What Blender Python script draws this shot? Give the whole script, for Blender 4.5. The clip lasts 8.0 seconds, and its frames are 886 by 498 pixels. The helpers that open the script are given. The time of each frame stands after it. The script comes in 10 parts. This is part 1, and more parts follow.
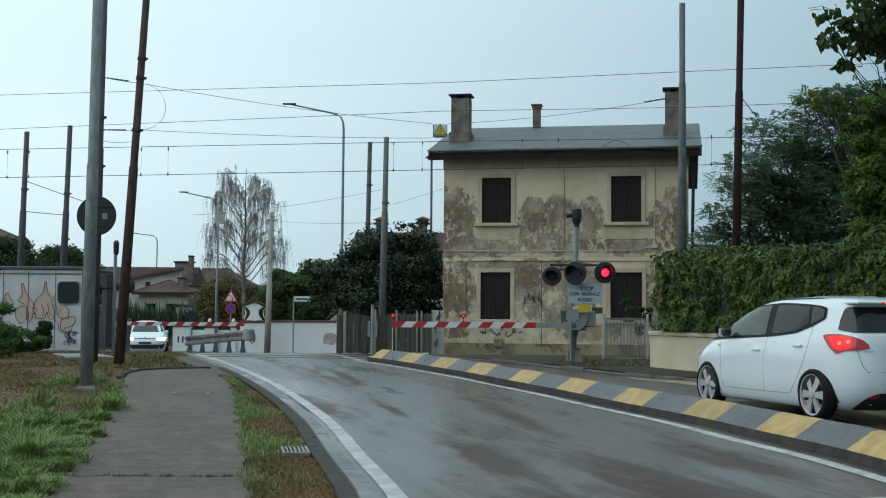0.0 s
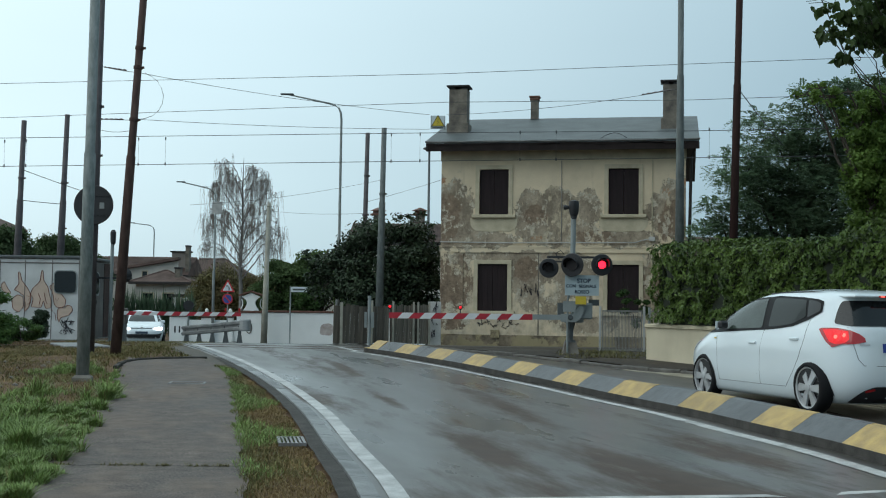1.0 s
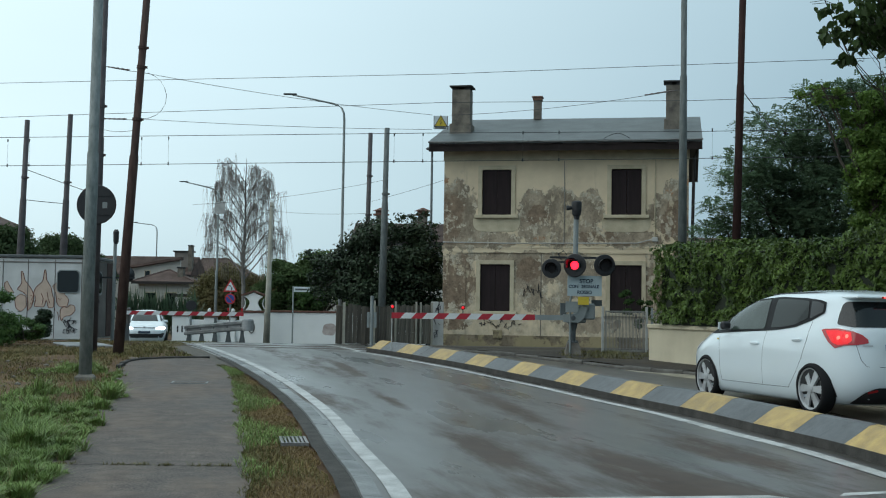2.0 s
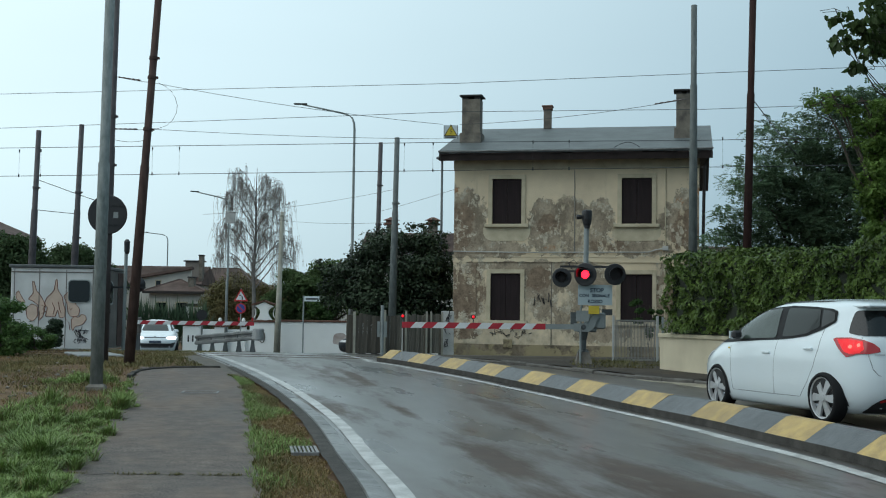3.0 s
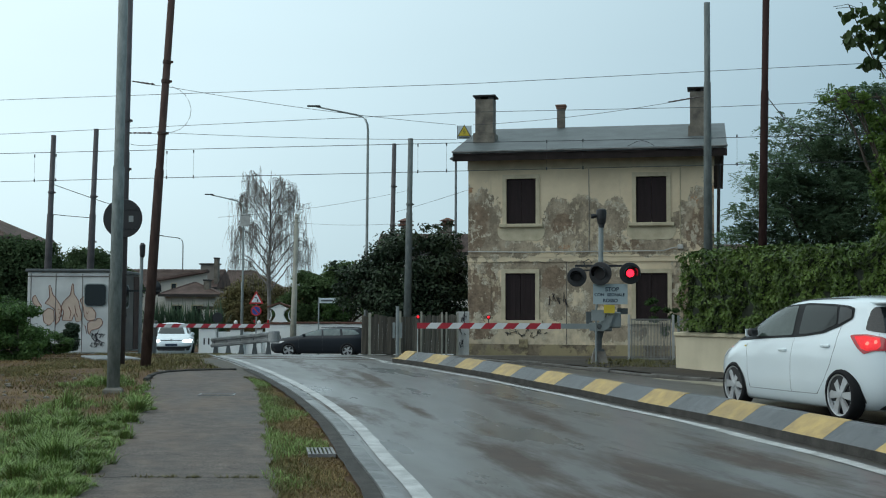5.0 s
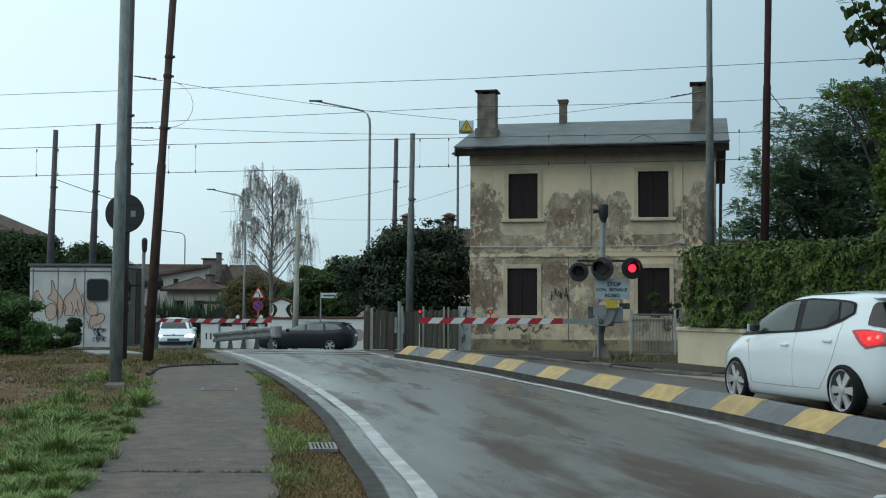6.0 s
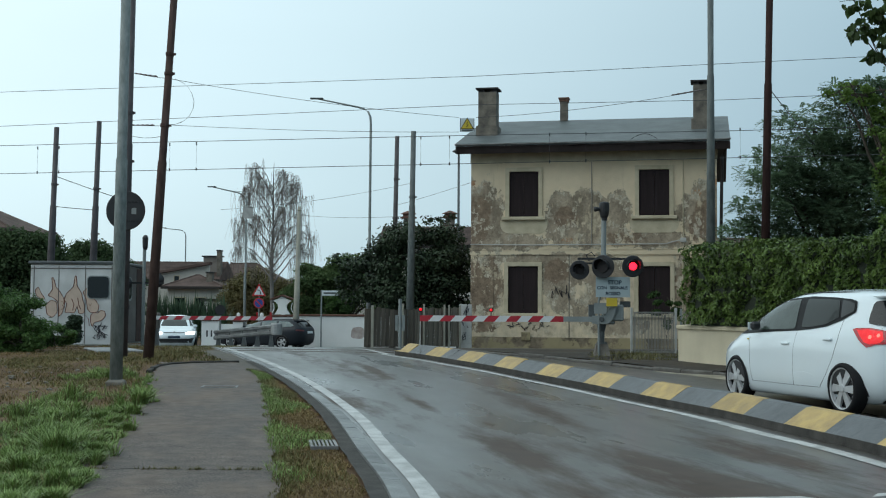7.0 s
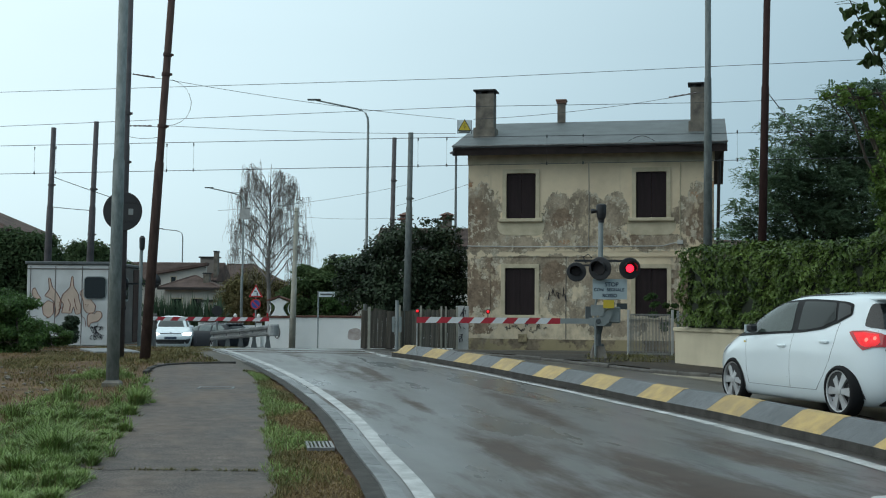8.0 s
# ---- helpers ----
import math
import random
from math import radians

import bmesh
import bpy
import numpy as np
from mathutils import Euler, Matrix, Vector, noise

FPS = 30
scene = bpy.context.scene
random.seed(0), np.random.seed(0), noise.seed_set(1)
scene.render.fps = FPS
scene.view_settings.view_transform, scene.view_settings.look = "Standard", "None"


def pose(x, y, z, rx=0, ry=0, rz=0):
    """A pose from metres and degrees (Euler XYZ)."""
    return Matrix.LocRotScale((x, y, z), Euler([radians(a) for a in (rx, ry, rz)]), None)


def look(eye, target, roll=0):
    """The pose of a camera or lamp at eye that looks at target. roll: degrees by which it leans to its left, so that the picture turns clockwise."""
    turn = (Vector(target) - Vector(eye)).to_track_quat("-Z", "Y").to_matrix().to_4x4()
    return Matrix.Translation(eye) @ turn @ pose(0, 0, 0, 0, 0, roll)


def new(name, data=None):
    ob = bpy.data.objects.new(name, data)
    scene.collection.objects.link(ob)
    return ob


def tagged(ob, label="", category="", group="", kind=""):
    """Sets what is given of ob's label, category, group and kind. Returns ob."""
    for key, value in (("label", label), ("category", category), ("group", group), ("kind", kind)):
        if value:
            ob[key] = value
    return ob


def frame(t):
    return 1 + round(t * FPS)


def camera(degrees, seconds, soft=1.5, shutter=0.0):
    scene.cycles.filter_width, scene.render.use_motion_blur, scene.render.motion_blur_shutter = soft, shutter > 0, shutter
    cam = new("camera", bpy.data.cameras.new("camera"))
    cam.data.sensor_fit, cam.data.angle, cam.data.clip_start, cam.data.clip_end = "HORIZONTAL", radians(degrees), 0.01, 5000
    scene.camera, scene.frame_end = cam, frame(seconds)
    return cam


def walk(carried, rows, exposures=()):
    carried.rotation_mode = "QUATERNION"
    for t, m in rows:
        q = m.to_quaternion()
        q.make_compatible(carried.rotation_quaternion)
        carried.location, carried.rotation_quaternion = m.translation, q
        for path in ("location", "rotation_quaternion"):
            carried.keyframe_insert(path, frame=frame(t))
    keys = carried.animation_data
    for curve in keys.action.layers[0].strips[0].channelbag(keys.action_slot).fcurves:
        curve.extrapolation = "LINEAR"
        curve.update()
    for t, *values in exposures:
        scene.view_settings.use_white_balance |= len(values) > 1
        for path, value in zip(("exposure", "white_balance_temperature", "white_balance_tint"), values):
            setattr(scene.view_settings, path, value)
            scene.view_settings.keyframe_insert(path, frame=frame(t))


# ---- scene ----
cam = camera(39.23, 8.0, soft=1.1)
EYE = (0.0, 0.0, 1.5)


def turn(rx, ry, rz):
    return pose(*EYE, rx, ry, rz)


walk(cam, [
    (0.0, turn(93.078, -0.410, -0.027)),
    (0.5, turn(92.948, -0.715, -0.138)),
    (1.0, turn(92.680, -0.727, -0.174)),
    (1.5, turn(92.552, -0.650, -0.188)),
    (1.7, turn(92.586, -0.771, -0.193)),
    (2.8, turn(93.026, -0.757, 0.342)),
    (3.0, turn(93.108, -0.768, 0.420)),
    (3.5, turn(93.313, -0.780, 0.601)),
    (4.0, turn(93.293, -0.393, 0.803)),
    (4.5, turn(93.243, -0.243, 1.005)),
    (4.7, turn(93.189, -0.287, 1.077)),
    (5.8, turn(92.953, -0.138, 1.236)),
    (6.0, turn(92.895, -0.268, 1.209)),
    (6.5, turn(92.899, -0.395, 1.235)),
    (7.0, turn(92.793, -0.357, 1.238)),
    (7.5, turn(92.815, -0.460, 1.137)),
    (8.0, turn(92.866, -0.509, 1.093)),
])

# ---- world, sun, exposure ----
scene.view_settings.exposure = 0.0
world = bpy.data.worlds.new("overcast_sky")
scene.world = world
world.use_nodes = True
wn, wl = world.node_tree.nodes, world.node_tree.links
wn.clear()
w_out = wn.new("ShaderNodeOutputWorld")
w_bg = wn.new("ShaderNodeBackground")
w_sky = wn.new("ShaderNodeTexSky")
w_sky.sky_type = "NISHITA"
w_sky.sun_disc = False
w_sky.sun_elevation, w_sky.sun_rotation = radians(45), radians(-60)
w_sky.air_density, w_sky.dust_density, w_sky.ozone_density = 1.0, 3.0, 1.0
# the cloud layer: pale, brighter towards the veiled sun, soft streaks
w_tc = wn.new("ShaderNodeTexCoord")
w_dot = wn.new("ShaderNodeVectorMath")
w_dot.operation = "DOT_PRODUCT"
w_dot.inputs[1].default_value = (math.sin(radians(-60)) * 0.707, math.cos(radians(-60)) * 0.707, 0.707)
w_ramp = wn.new("ShaderNodeValToRGB")
w_ramp.color_ramp.elements[0].position, w_ramp.color_ramp.elements[0].color = 0.22, (0.325, 0.49, 0.585, 1)
w_ramp.color_ramp.elements[1].position, w_ramp.color_ramp.elements[1].color = 0.72, (0.88, 1.12, 1.19, 1)
w_map = wn.new("ShaderNodeMapping")
w_map.inputs["Scale"].default_value = (1.2, 1.2, 5.0)
w_noise = wn.new("ShaderNodeTexNoise")
w_noise.inputs["Scale"].default_value, w_noise.inputs["Detail"].default_value = 1.6, 3
w_var = wn.new("ShaderNodeMapRange")
w_var.inputs["To Min"].default_value, w_var.inputs["To Max"].default_value = 0.93, 1.07
w_mul = wn.new("ShaderNodeMix")
w_mul.data_type, w_mul.blend_type = "RGBA", "MULTIPLY"
w_mul.inputs["Factor"].default_value = 1.0
w_scale = wn.new("ShaderNodeMix")
w_scale.data_type, w_scale.blend_type = "RGBA", "MULTIPLY"
w_scale.inputs["Factor"].default_value = 1.0
w_scale.inputs["B"].default_value = (0.10, 0.10, 0.10, 1)
w_mix = wn.new("ShaderNodeMix")
w_mix.data_type = "RGBA"
w_mix.inputs["Factor"].default_value = 0.88
wl.new(w_tc.outputs["Generated"], w_dot.inputs[0])
wl.new(w_dot.outputs["Value"], w_ramp.inputs["Fac"])
wl.new(w_tc.outputs["Generated"], w_map.inputs["Vector"])
wl.new(w_map.outputs["Vector"], w_noise.inputs["Vector"])
wl.new(w_noise.outputs["Fac"], w_var.inputs["Value"])
wl.new(w_ramp.outputs["Color"], w_mul.inputs["A"])
wl.new(w_var.outputs["Result"], w_mul.inputs["B"])
wl.new(w_sky.outputs["Color"], w_scale.inputs["A"])
wl.new(w_scale.outputs["Result"], w_mix.inputs["A"])
wl.new(w_mul.outputs["Result"], w_mix.inputs["B"])
wl.new(w_mix.outputs["Result"], w_bg.inputs["Color"])
w_bg.inputs["Strength"].default_value = 1.0
wl.new(w_bg.outputs["Background"], w_out.inputs["Surface"])

sun = new("sun", bpy.data.lights.new("sun", "SUN"))
sun.data.energy, sun.data.angle, sun.data.color = 0.8, radians(60), (1.0, 0.97, 0.92)
sun.matrix_world = look((-24, -20, 30), (0, 0, 0))


# ---- materials ----
def mat(name, col, rough=0.7, var=0.25, scale=6.0, bump=0.1, metal=0.0, col2=None, fine=60.0, spec=0.5, coat=0.0, stretch=(1, 1, 1), island=0.0, obrand=0.0, thin=0.0):
    m = bpy.data.materials.new(name)
    m.use_nodes = True
    n, l = m.node_tree.nodes, m.node_tree.links
    b = n["Principled BSDF"]
    b.inputs["Metallic"].default_value = metal
    b.inputs["Specular IOR Level"].default_value = spec
    b.inputs["Coat Weight"].default_value = coat
    b.inputs["Coat Roughness"].default_value = 0.06
    tc, mp = n.new("ShaderNodeTexCoord"), n.new("ShaderNodeMapping")
    mp.inputs["Scale"].default_value = stretch
    l.new(tc.outputs["Object"], mp.inputs["Vector"])
    n1, n2 = n.new("ShaderNodeTexNoise"), n.new("ShaderNodeTexNoise")
    n1.inputs["Scale"].default_value, n1.inputs["Detail"].default_value = scale, 5
    n2.inputs["Scale"].default_value, n2.inputs["Detail"].default_value = fine, 3
    l.new(mp.outputs["Vector"], n1.inputs["Vector"])
    l.new(mp.outputs["Vector"], n2.inputs["Vector"])
    add = n.new("ShaderNodeMath")
    add.operation = "MULTIPLY_ADD"
    add.inputs[1].default_value = 0.35
    l.new(n2.outputs["Fac"], add.inputs[0])
    l.new(n1.outputs["Fac"], add.inputs[2])
    ramp = n.new("ShaderNodeValToRGB")
    c2 = col2 or tuple(min(1, c * (1 + var)) for c in col)
    c1 = tuple(c * (1 - var) for c in col) if col2 is None else col
    ramp.color_ramp.elements[0].position, ramp.color_ramp.elements[0].color = 0.45, (*c1, 1)
    ramp.color_ramp.elements[1].position, ramp.color_ramp.elements[1].color = 0.90, (*c2, 1)
    l.new(add.outputs["Value"], ramp.inputs["Fac"])
    last = ramp.outputs["Color"]
    if island or obrand:
        src = n.new("ShaderNodeNewGeometry").outputs["Random Per Island"] if island else n.new("ShaderNodeObjectInfo").outputs["Random"]
        amount = island or obrand
        mr = n.new("ShaderNodeMapRange")
        mr.inputs["To Min"].default_value, mr.inputs["To Max"].default_value = 1 - amount, 1 + amount
        l.new(src, mr.inputs["Value"])
        mx = n.new("ShaderNodeMix")
        mx.data_type, mx.blend_type = "RGBA", "MULTIPLY"
        mx.inputs["Factor"].default_value = 1.0
        l.new(last, mx.inputs["A"])
        l.new(mr.outputs["Result"], mx.inputs["B"])
        last = mx.outputs["Result"]
    l.new(last, b.inputs["Base Color"])
    rr = n.new("ShaderNodeMapRange")
    rr.inputs["To Min"].default_value, rr.inputs["To Max"].default_value = max(0.02, rough - 0.1), min(1, rough + 0.1)
    l.new(n1.outputs["Fac"], rr.inputs["Value"])
    l.new(rr.outputs["Result"], b.inputs["Roughness"])
    if bump:
        bp = n.new("ShaderNodeBump")
        bp.inputs["Strength"].default_value, bp.inputs["Distance"].default_value = bump, 0.02
        l.new(add.outputs["Value"], bp.inputs["Height"])
        l.new(bp.outputs["Normal"], b.inputs["Normal"])
    if thin:
        # light passes through a leaf
        tr, sh = n.new("ShaderNodeBsdfTranslucent"), n.new("ShaderNodeMixShader")
        sh.inputs["Fac"].default_value = thin
        l.new(last, tr.inputs["Color"])
        l.new(b.outputs["BSDF"], sh.inputs[1])
        l.new(tr.outputs["BSDF"], sh.inputs[2])
        l.new(sh.outputs["Shader"], n["Material Output"].inputs["Surface"])
    return m


def glow(name, col, strength):
    m = mat(name, col, 0.3, 0.02, bump=0)
    b = m.node_tree.nodes["Principled BSDF"]
    b.inputs["Emission Color"].default_value, b.inputs["Emission Strength"].default_value = (*col, 1), strength
    return m


def wet_asphalt(name, base, wet=0.5, patch=0.35, relief=0.1, big_scale=0.55, film=0.0, stain=(0.08, 0.07, 0.06), mid_scale=4.0, grain_scale=160, grit=0.3, spec=0.5, along_road=(1.0, 0.35, 1.0), dull=0.0, stain_at=(0.52, 0.70), streak=(1.0, 2.0), brown_ovals=()):
    """Worn grey asphalt with a film of rain: smooth wet patches between rougher, dryer ones."""
    m = bpy.data.materials.new(name)
    m.use_nodes = True
    n, l = m.node_tree.nodes, m.node_tree.links
    b = n["Principled BSDF"]
    tc, mp = n.new("ShaderNodeTexCoord"), n.new("ShaderNodeMapping")
    mp.vector_type = "TEXTURE"
    mp.inputs["Scale"].default_value = tuple(1 / k for k in along_road)
    mp.inputs["Rotation"].default_value = (0, 0, 0.255)
    l.new(tc.outputs["Object"], mp.inputs["Vector"])
    big, grain, mid = (n.new("ShaderNodeTexNoise") for _ in range(3))
    big.inputs["Scale"].default_value, big.inputs["Detail"].default_value = big_scale, 5
    mid.inputs["Scale"].default_value, mid.inputs["Detail"].default_value = mid_scale, 5
    grain.inputs["Scale"].default_value, grain.inputs["Detail"].default_value = grain_scale, 3
    l.new(mp.outputs["Vector"], big.inputs["Vector"])
    l.new(tc.outputs["Object"], mid.inputs["Vector"])
    l.new(tc.outputs["Object"], grain.inputs["Vector"])
    r1 = n.new("ShaderNodeMapRange")
    r1.inputs["From Min"].default_value, r1.inputs["From Max"].default_value = 0.30, 0.72
    r1.inputs["To Min"].default_value, r1.inputs["To Max"].default_value = max(0.05, wet - patch * 0.5), wet + patch * 0.5
    l.new(big.outputs["Fac"], r1.inputs["Value"])
    rs = n.new("ShaderNodeMath")
    rs.operation = "MULTIPLY_ADD"
    rs.inputs[1].default_value = dull
    l.new(r1.outputs["Result"], rs.inputs[2])
    l.new(rs.outputs["Value"], b.inputs["Roughness"])
    ramp = n.new("ShaderNodeValToRGB")
    ramp.color_ramp.elements[0].position, ramp.color_ramp.elements[0].color = 0.3, (*(c * 0.72 for c in base), 1)
    ramp.color_ramp.elements[1].position, ramp.color_ramp.elements[1].color = 0.72, (*(c * 1.35 for c in base), 1)
    l.new(big.outputs["Fac"], ramp.inputs["Fac"])
    gr = n.new("ShaderNodeMapRange")
    gr.inputs["From Min"].default_value, gr.inputs["From Max"].default_value = 0.25, 0.75
    gr.inputs["To Min"].default_value, gr.inputs["To Max"].default_value = 1 - grit, 1 + grit
    l.new(grain.outputs["Fac"], gr.inputs["Value"])
    mx = n.new("ShaderNodeMix")
    mx.data_type, mx.blend_type = "RGBA", "MULTIPLY"
    mx.inputs["Factor"].default_value = 1.0
    l.new(ramp.outputs["Color"], mx.inputs["A"])
    l.new(gr.outputs["Result"], mx.inputs["B"])
    # brownish stains and paler worn spots of their own shape
    st = n.new("ShaderNodeTexNoise")
    st.inputs["Scale"].default_value, st.inputs["Detail"].default_value, st.inputs["Roughness"].default_value = 0.84 * big_scale, 9, 0.68
    mp2 = n.new("ShaderNodeMapping")
    mp2.vector_type = "TEXTURE"
    mp2.inputs["Location"].default_value = (3.7, 8.2, 0)
    mp2.inputs["Scale"].default_value = (*streak, 1.0)
    mp2.inputs["Rotation"].default_value = (0, 0, 0.255)
    l.new(tc.outputs["Object"], mp2.inputs["Vector"])
    l.new(mp2.outputs["Vector"], st.inputs["Vector"])
    sr = n.new("ShaderNodeMapRange")
    sr.inputs["From Min"].default_value, sr.inputs["From Max"].default_value = stain_at
    sr.inputs["To Max"].default_value = 0.9
    l.new(st.outputs["Fac"], sr.inputs["Value"])
    stain_f = sr.outputs["Result"]
    # placed ovals along the road, browner, darker and duller than the rest
    if brown_ovals:
        ragged = n.new("ShaderNodeMath")
        ragged.operation = "MULTIPLY_ADD"
        ragged.inputs[1].default_value, ragged.inputs[2].default_value = 6.5, -2.45
        l.new(st.outputs["Fac"], ragged.inputs[0])
        inside = n.new("ShaderNodeMath")
        inside.operation = "SUBTRACT"
        l.new(ragged.outputs["Value"], inside.inputs[0])
        l.new(spots(n, l, tc.outputs["Object"], brown_ovals, (1, 1, 0)), inside.inputs[1])
        pr = n.new("ShaderNodeMapRange")
        pr.inputs["From Min"].default_value, pr.inputs["From Max"].default_value, pr.inputs["To Max"].default_value = -0.2, 0.65, 0.95
        l.new(inside.outputs["Value"], pr.inputs["Value"])
        both = n.new("ShaderNodeMath")
        both.operation = "MAXIMUM"
        l.new(stain_f, both.inputs[0])
        l.new(pr.outputs["Result"], both.inputs[1])
        stain_f = both.outputs["Value"]
    l.new(stain_f, rs.inputs[0])
    ms = n.new("ShaderNodeMix")
    ms.data_type = "RGBA"
    l.new(stain_f, ms.inputs["Factor"])
    l.new(mx.outputs["Result"], ms.inputs["A"])
    ms.inputs["B"].default_value = (*stain, 1)
    mm = n.new("ShaderNodeMapRange")
    mm.inputs["From Min"].default_value, mm.inputs["From Max"].default_value = 0.3, 0.7
    mm.inputs["To Min"].default_value, mm.inputs["To Max"].default_value = 0.78, 1.22
    l.new(mid.outputs["Fac"], mm.inputs["Value"])
    mf = n.new("ShaderNodeMix")
    mf.data_type, mf.blend_type = "RGBA", "MULTIPLY"
    mf.inputs["Factor"].default_value = 1.0
    l.new(ms.outputs["Result"], mf.inputs["A"])
    l.new(mm.outputs["Result"], mf.inputs["B"])
    l.new(mf.outputs["Result"], b.inputs["Base Color"])
    b.inputs["Specular IOR Level"].default_value = spec
    b.inputs["Coat Roughness"].default_value = 0.30
    cw = n.new("ShaderNodeMath")
    cw.operation = "MULTIPLY_ADD"
    cw.inputs[1].default_value, cw.inputs[2].default_value = -film, film
    l.new(stain_f, cw.inputs[0])
    l.new(cw.outputs["Value"], b.inputs["Coat Weight"])
    hs = n.new("ShaderNodeMath")
    hs.operation = "MULTIPLY_ADD"
    hs.inputs[1].default_value = 0.25
    l.new(grain.outputs["Fac"], hs.inputs[0])
    l.new(mid.outputs["Fac"], hs.inputs[2])
    bp = n.new("ShaderNodeBump")
    bp.inputs["Strength"].default_value, bp.inputs["Distance"].default_value = relief, 0.01
    l.new(hs.outputs["Value"], bp.inputs["Height"])
    l.new(bp.outputs["Normal"], b.inputs["Normal"])
    return m


def spots(n, l, vec, ellipses, flat=(1, 0, 1)):
    """Distance to the nearest of some soft ovals (cx, cy, rx, ry), 1 at their rims, in the plane that flat keeps; those on the ground lie along the road."""
    keep = n.new("ShaderNodeVectorMath")
    keep.operation = "MULTIPLY"
    keep.inputs[1].default_value = flat
    l.new(vec, keep.inputs[0])
    last = None
    for cx, cy, rx, ry in ellipses:
        mp = n.new("ShaderNodeMapping")
        mp.vector_type = "TEXTURE"
        mp.inputs["Location"].default_value = (cx, 0, cy) if flat[2] else (cx, cy, 0)
        mp.inputs["Scale"].default_value = (rx, 1, ry) if flat[2] else (rx, ry, 1)
        mp.inputs["Rotation"].default_value = (0, 0, 0 if flat[2] else 0.21)
        l.new(keep.outputs["Vector"], mp.inputs["Vector"])
        ln = n.new("ShaderNodeVectorMath")
        ln.operation = "LENGTH"
        l.new(mp.outputs["Vector"], ln.inputs[0])
        if last is None:
            last = ln.outputs["Value"]
        else:
            mn = n.new("ShaderNodeMath")
            mn.operation = "SMOOTH_MIN"
            mn.inputs[2].default_value = 0.25
            l.new(last, mn.inputs[0])
            l.new(ln.outputs["Value"], mn.inputs[1])
            last = mn.outputs["Value"]
    return last


def plaster(name, paint, bare, bricky, amount=0.5, seed=0.0):
    """Old limewash that has come away in patches over brown render, with stains."""
    m = bpy.data.materials.new(name)
    m.use_nodes = True
    n, l = m.node_tree.nodes, m.node_tree.links
    b = n["Principled BSDF"]
    b.inputs["Roughness"].default_value = 0.9
    tc, mp = n.new("ShaderNodeTexCoord"), n.new("ShaderNodeMapping")
    mp.inputs["Location"].default_value = (seed, seed * 0.7, seed * 1.3)
    l.new(tc.outputs["Object"], mp.inputs["Vector"])

    def noise_node(scale, detail, rough=0.6, src=mp):
        t = n.new("ShaderNodeTexNoise")
        t.inputs["Scale"].default_value, t.inputs["Detail"].default_value, t.inputs["Roughness"].default_value = scale, detail, rough
        l.new(src.outputs["Vector"], t.inputs["Vector"])
        return t.outputs["Fac"]

    def ramp(src, p0, c0, p1, c1):
        r = n.new("ShaderNodeValToRGB")
        r.color_ramp.elements[0].position, r.color_ramp.elements[0].color = p0, (*c0, 1)
        r.color_ramp.elements[1].position, r.color_ramp.elements[1].color = p1, (*c1, 1)
        l.new(src, r.inputs["Fac"])
        return r.outputs["Color"]

    def mix(f, a, c):
        x = n.new("ShaderNodeMix")
        x.data_type = "RGBA"
        l.new(f, x.inputs["Factor"])
        l.new(a, x.inputs["A"])
        l.new(c, x.inputs["B"])
        return x.outputs["Result"]

    streak = n.new("ShaderNodeMapping")
    streak.inputs["Scale"].default_value = (3.0, 3.0, 0.35)
    l.new(tc.outputs["Object"], streak.inputs["Vector"])
    paint_c = ramp(noise_node(1.3, 6), 0.3, tuple(c * 0.72 for c in paint), 0.75, paint)
    bare_c = ramp(noise_node(1.15, 9, 0.66), 0.36, tuple(c * 0.50 for c in bare), 0.64, tuple(min(1, c * 1.38) for c in bare))
    worn = mix(ramp(noise_node(1.7, 5), 0.56, (0, 0, 0), 0.62, (1, 1, 1)), bare_c, ramp(noise_node(6, 4), 0.3, bricky, 0.7, tuple(c * 1.4 for c in bricky)))
    black, white = (0, 0, 0), (1, 1, 1)
    # the patches: large, torn-edged, most of them in the middle heights
    sep = n.new("ShaderNodeSeparateXYZ")
    l.new(tc.outputs["Object"], sep.inputs["Vector"])
    hcurve = n.new("ShaderNodeValToRGB")
    hr = n.new("ShaderNodeMapRange")
    hr.inputs["From Min"].default_value, hr.inputs["From Max"].default_value = 0.0, 7.0
    l.new(sep.outputs["Z"], hr.inputs["Value"])
    e = hcurve.color_ramp.elements
    e[0].position, e[0].color = 0.05, (0.58, 0.58, 0.58, 1)
    e[1].position, e[1].color = 0.98, (0.0, 0.0, 0.0, 1)
    for p, v in ((0.14, 0.68), (0.24, 0.84), (0.40, 0.84), (0.47, 0.68), (0.62, 0.72), (0.80, 0.54), (0.90, 0.14)):
        k = e.new(p)
        k.color = (v, v, v, 1)
    l.new(hr.outputs["Result"], hcurve.inputs["Fac"])
    sm = n.new("ShaderNodeMath")
    sm.operation = "MULTIPLY_ADD"
    sm.inputs[1].default_value = 0.62
    l.new(hcurve.outputs["Color"], sm.inputs[0])
    nz = n.new("ShaderNodeMath")
    nz.operation = "MULTIPLY_ADD"
    nz.inputs[1].default_value = 1.0
    nz.inputs[2].default_value = amount - 0.5
    l.new(noise_node(0.75, 10, 0.68), nz.inputs[0])
    l.new(nz.outputs["Value"], sm.inputs[2])
    peeled = ramp(sm.outputs["Value"], 0.845, black, 0.885, white)
    flakes = ramp(noise_node(1.7, 10, 0.70), 0.56, black, 0.61, white)
    coat = mix(peeled, paint_c, mix(flakes, worn, ramp(noise_node(9, 4), 0.3, tuple(c * 0.6 for c in paint), 0.7, tuple(c * 0.95 for c in paint))))
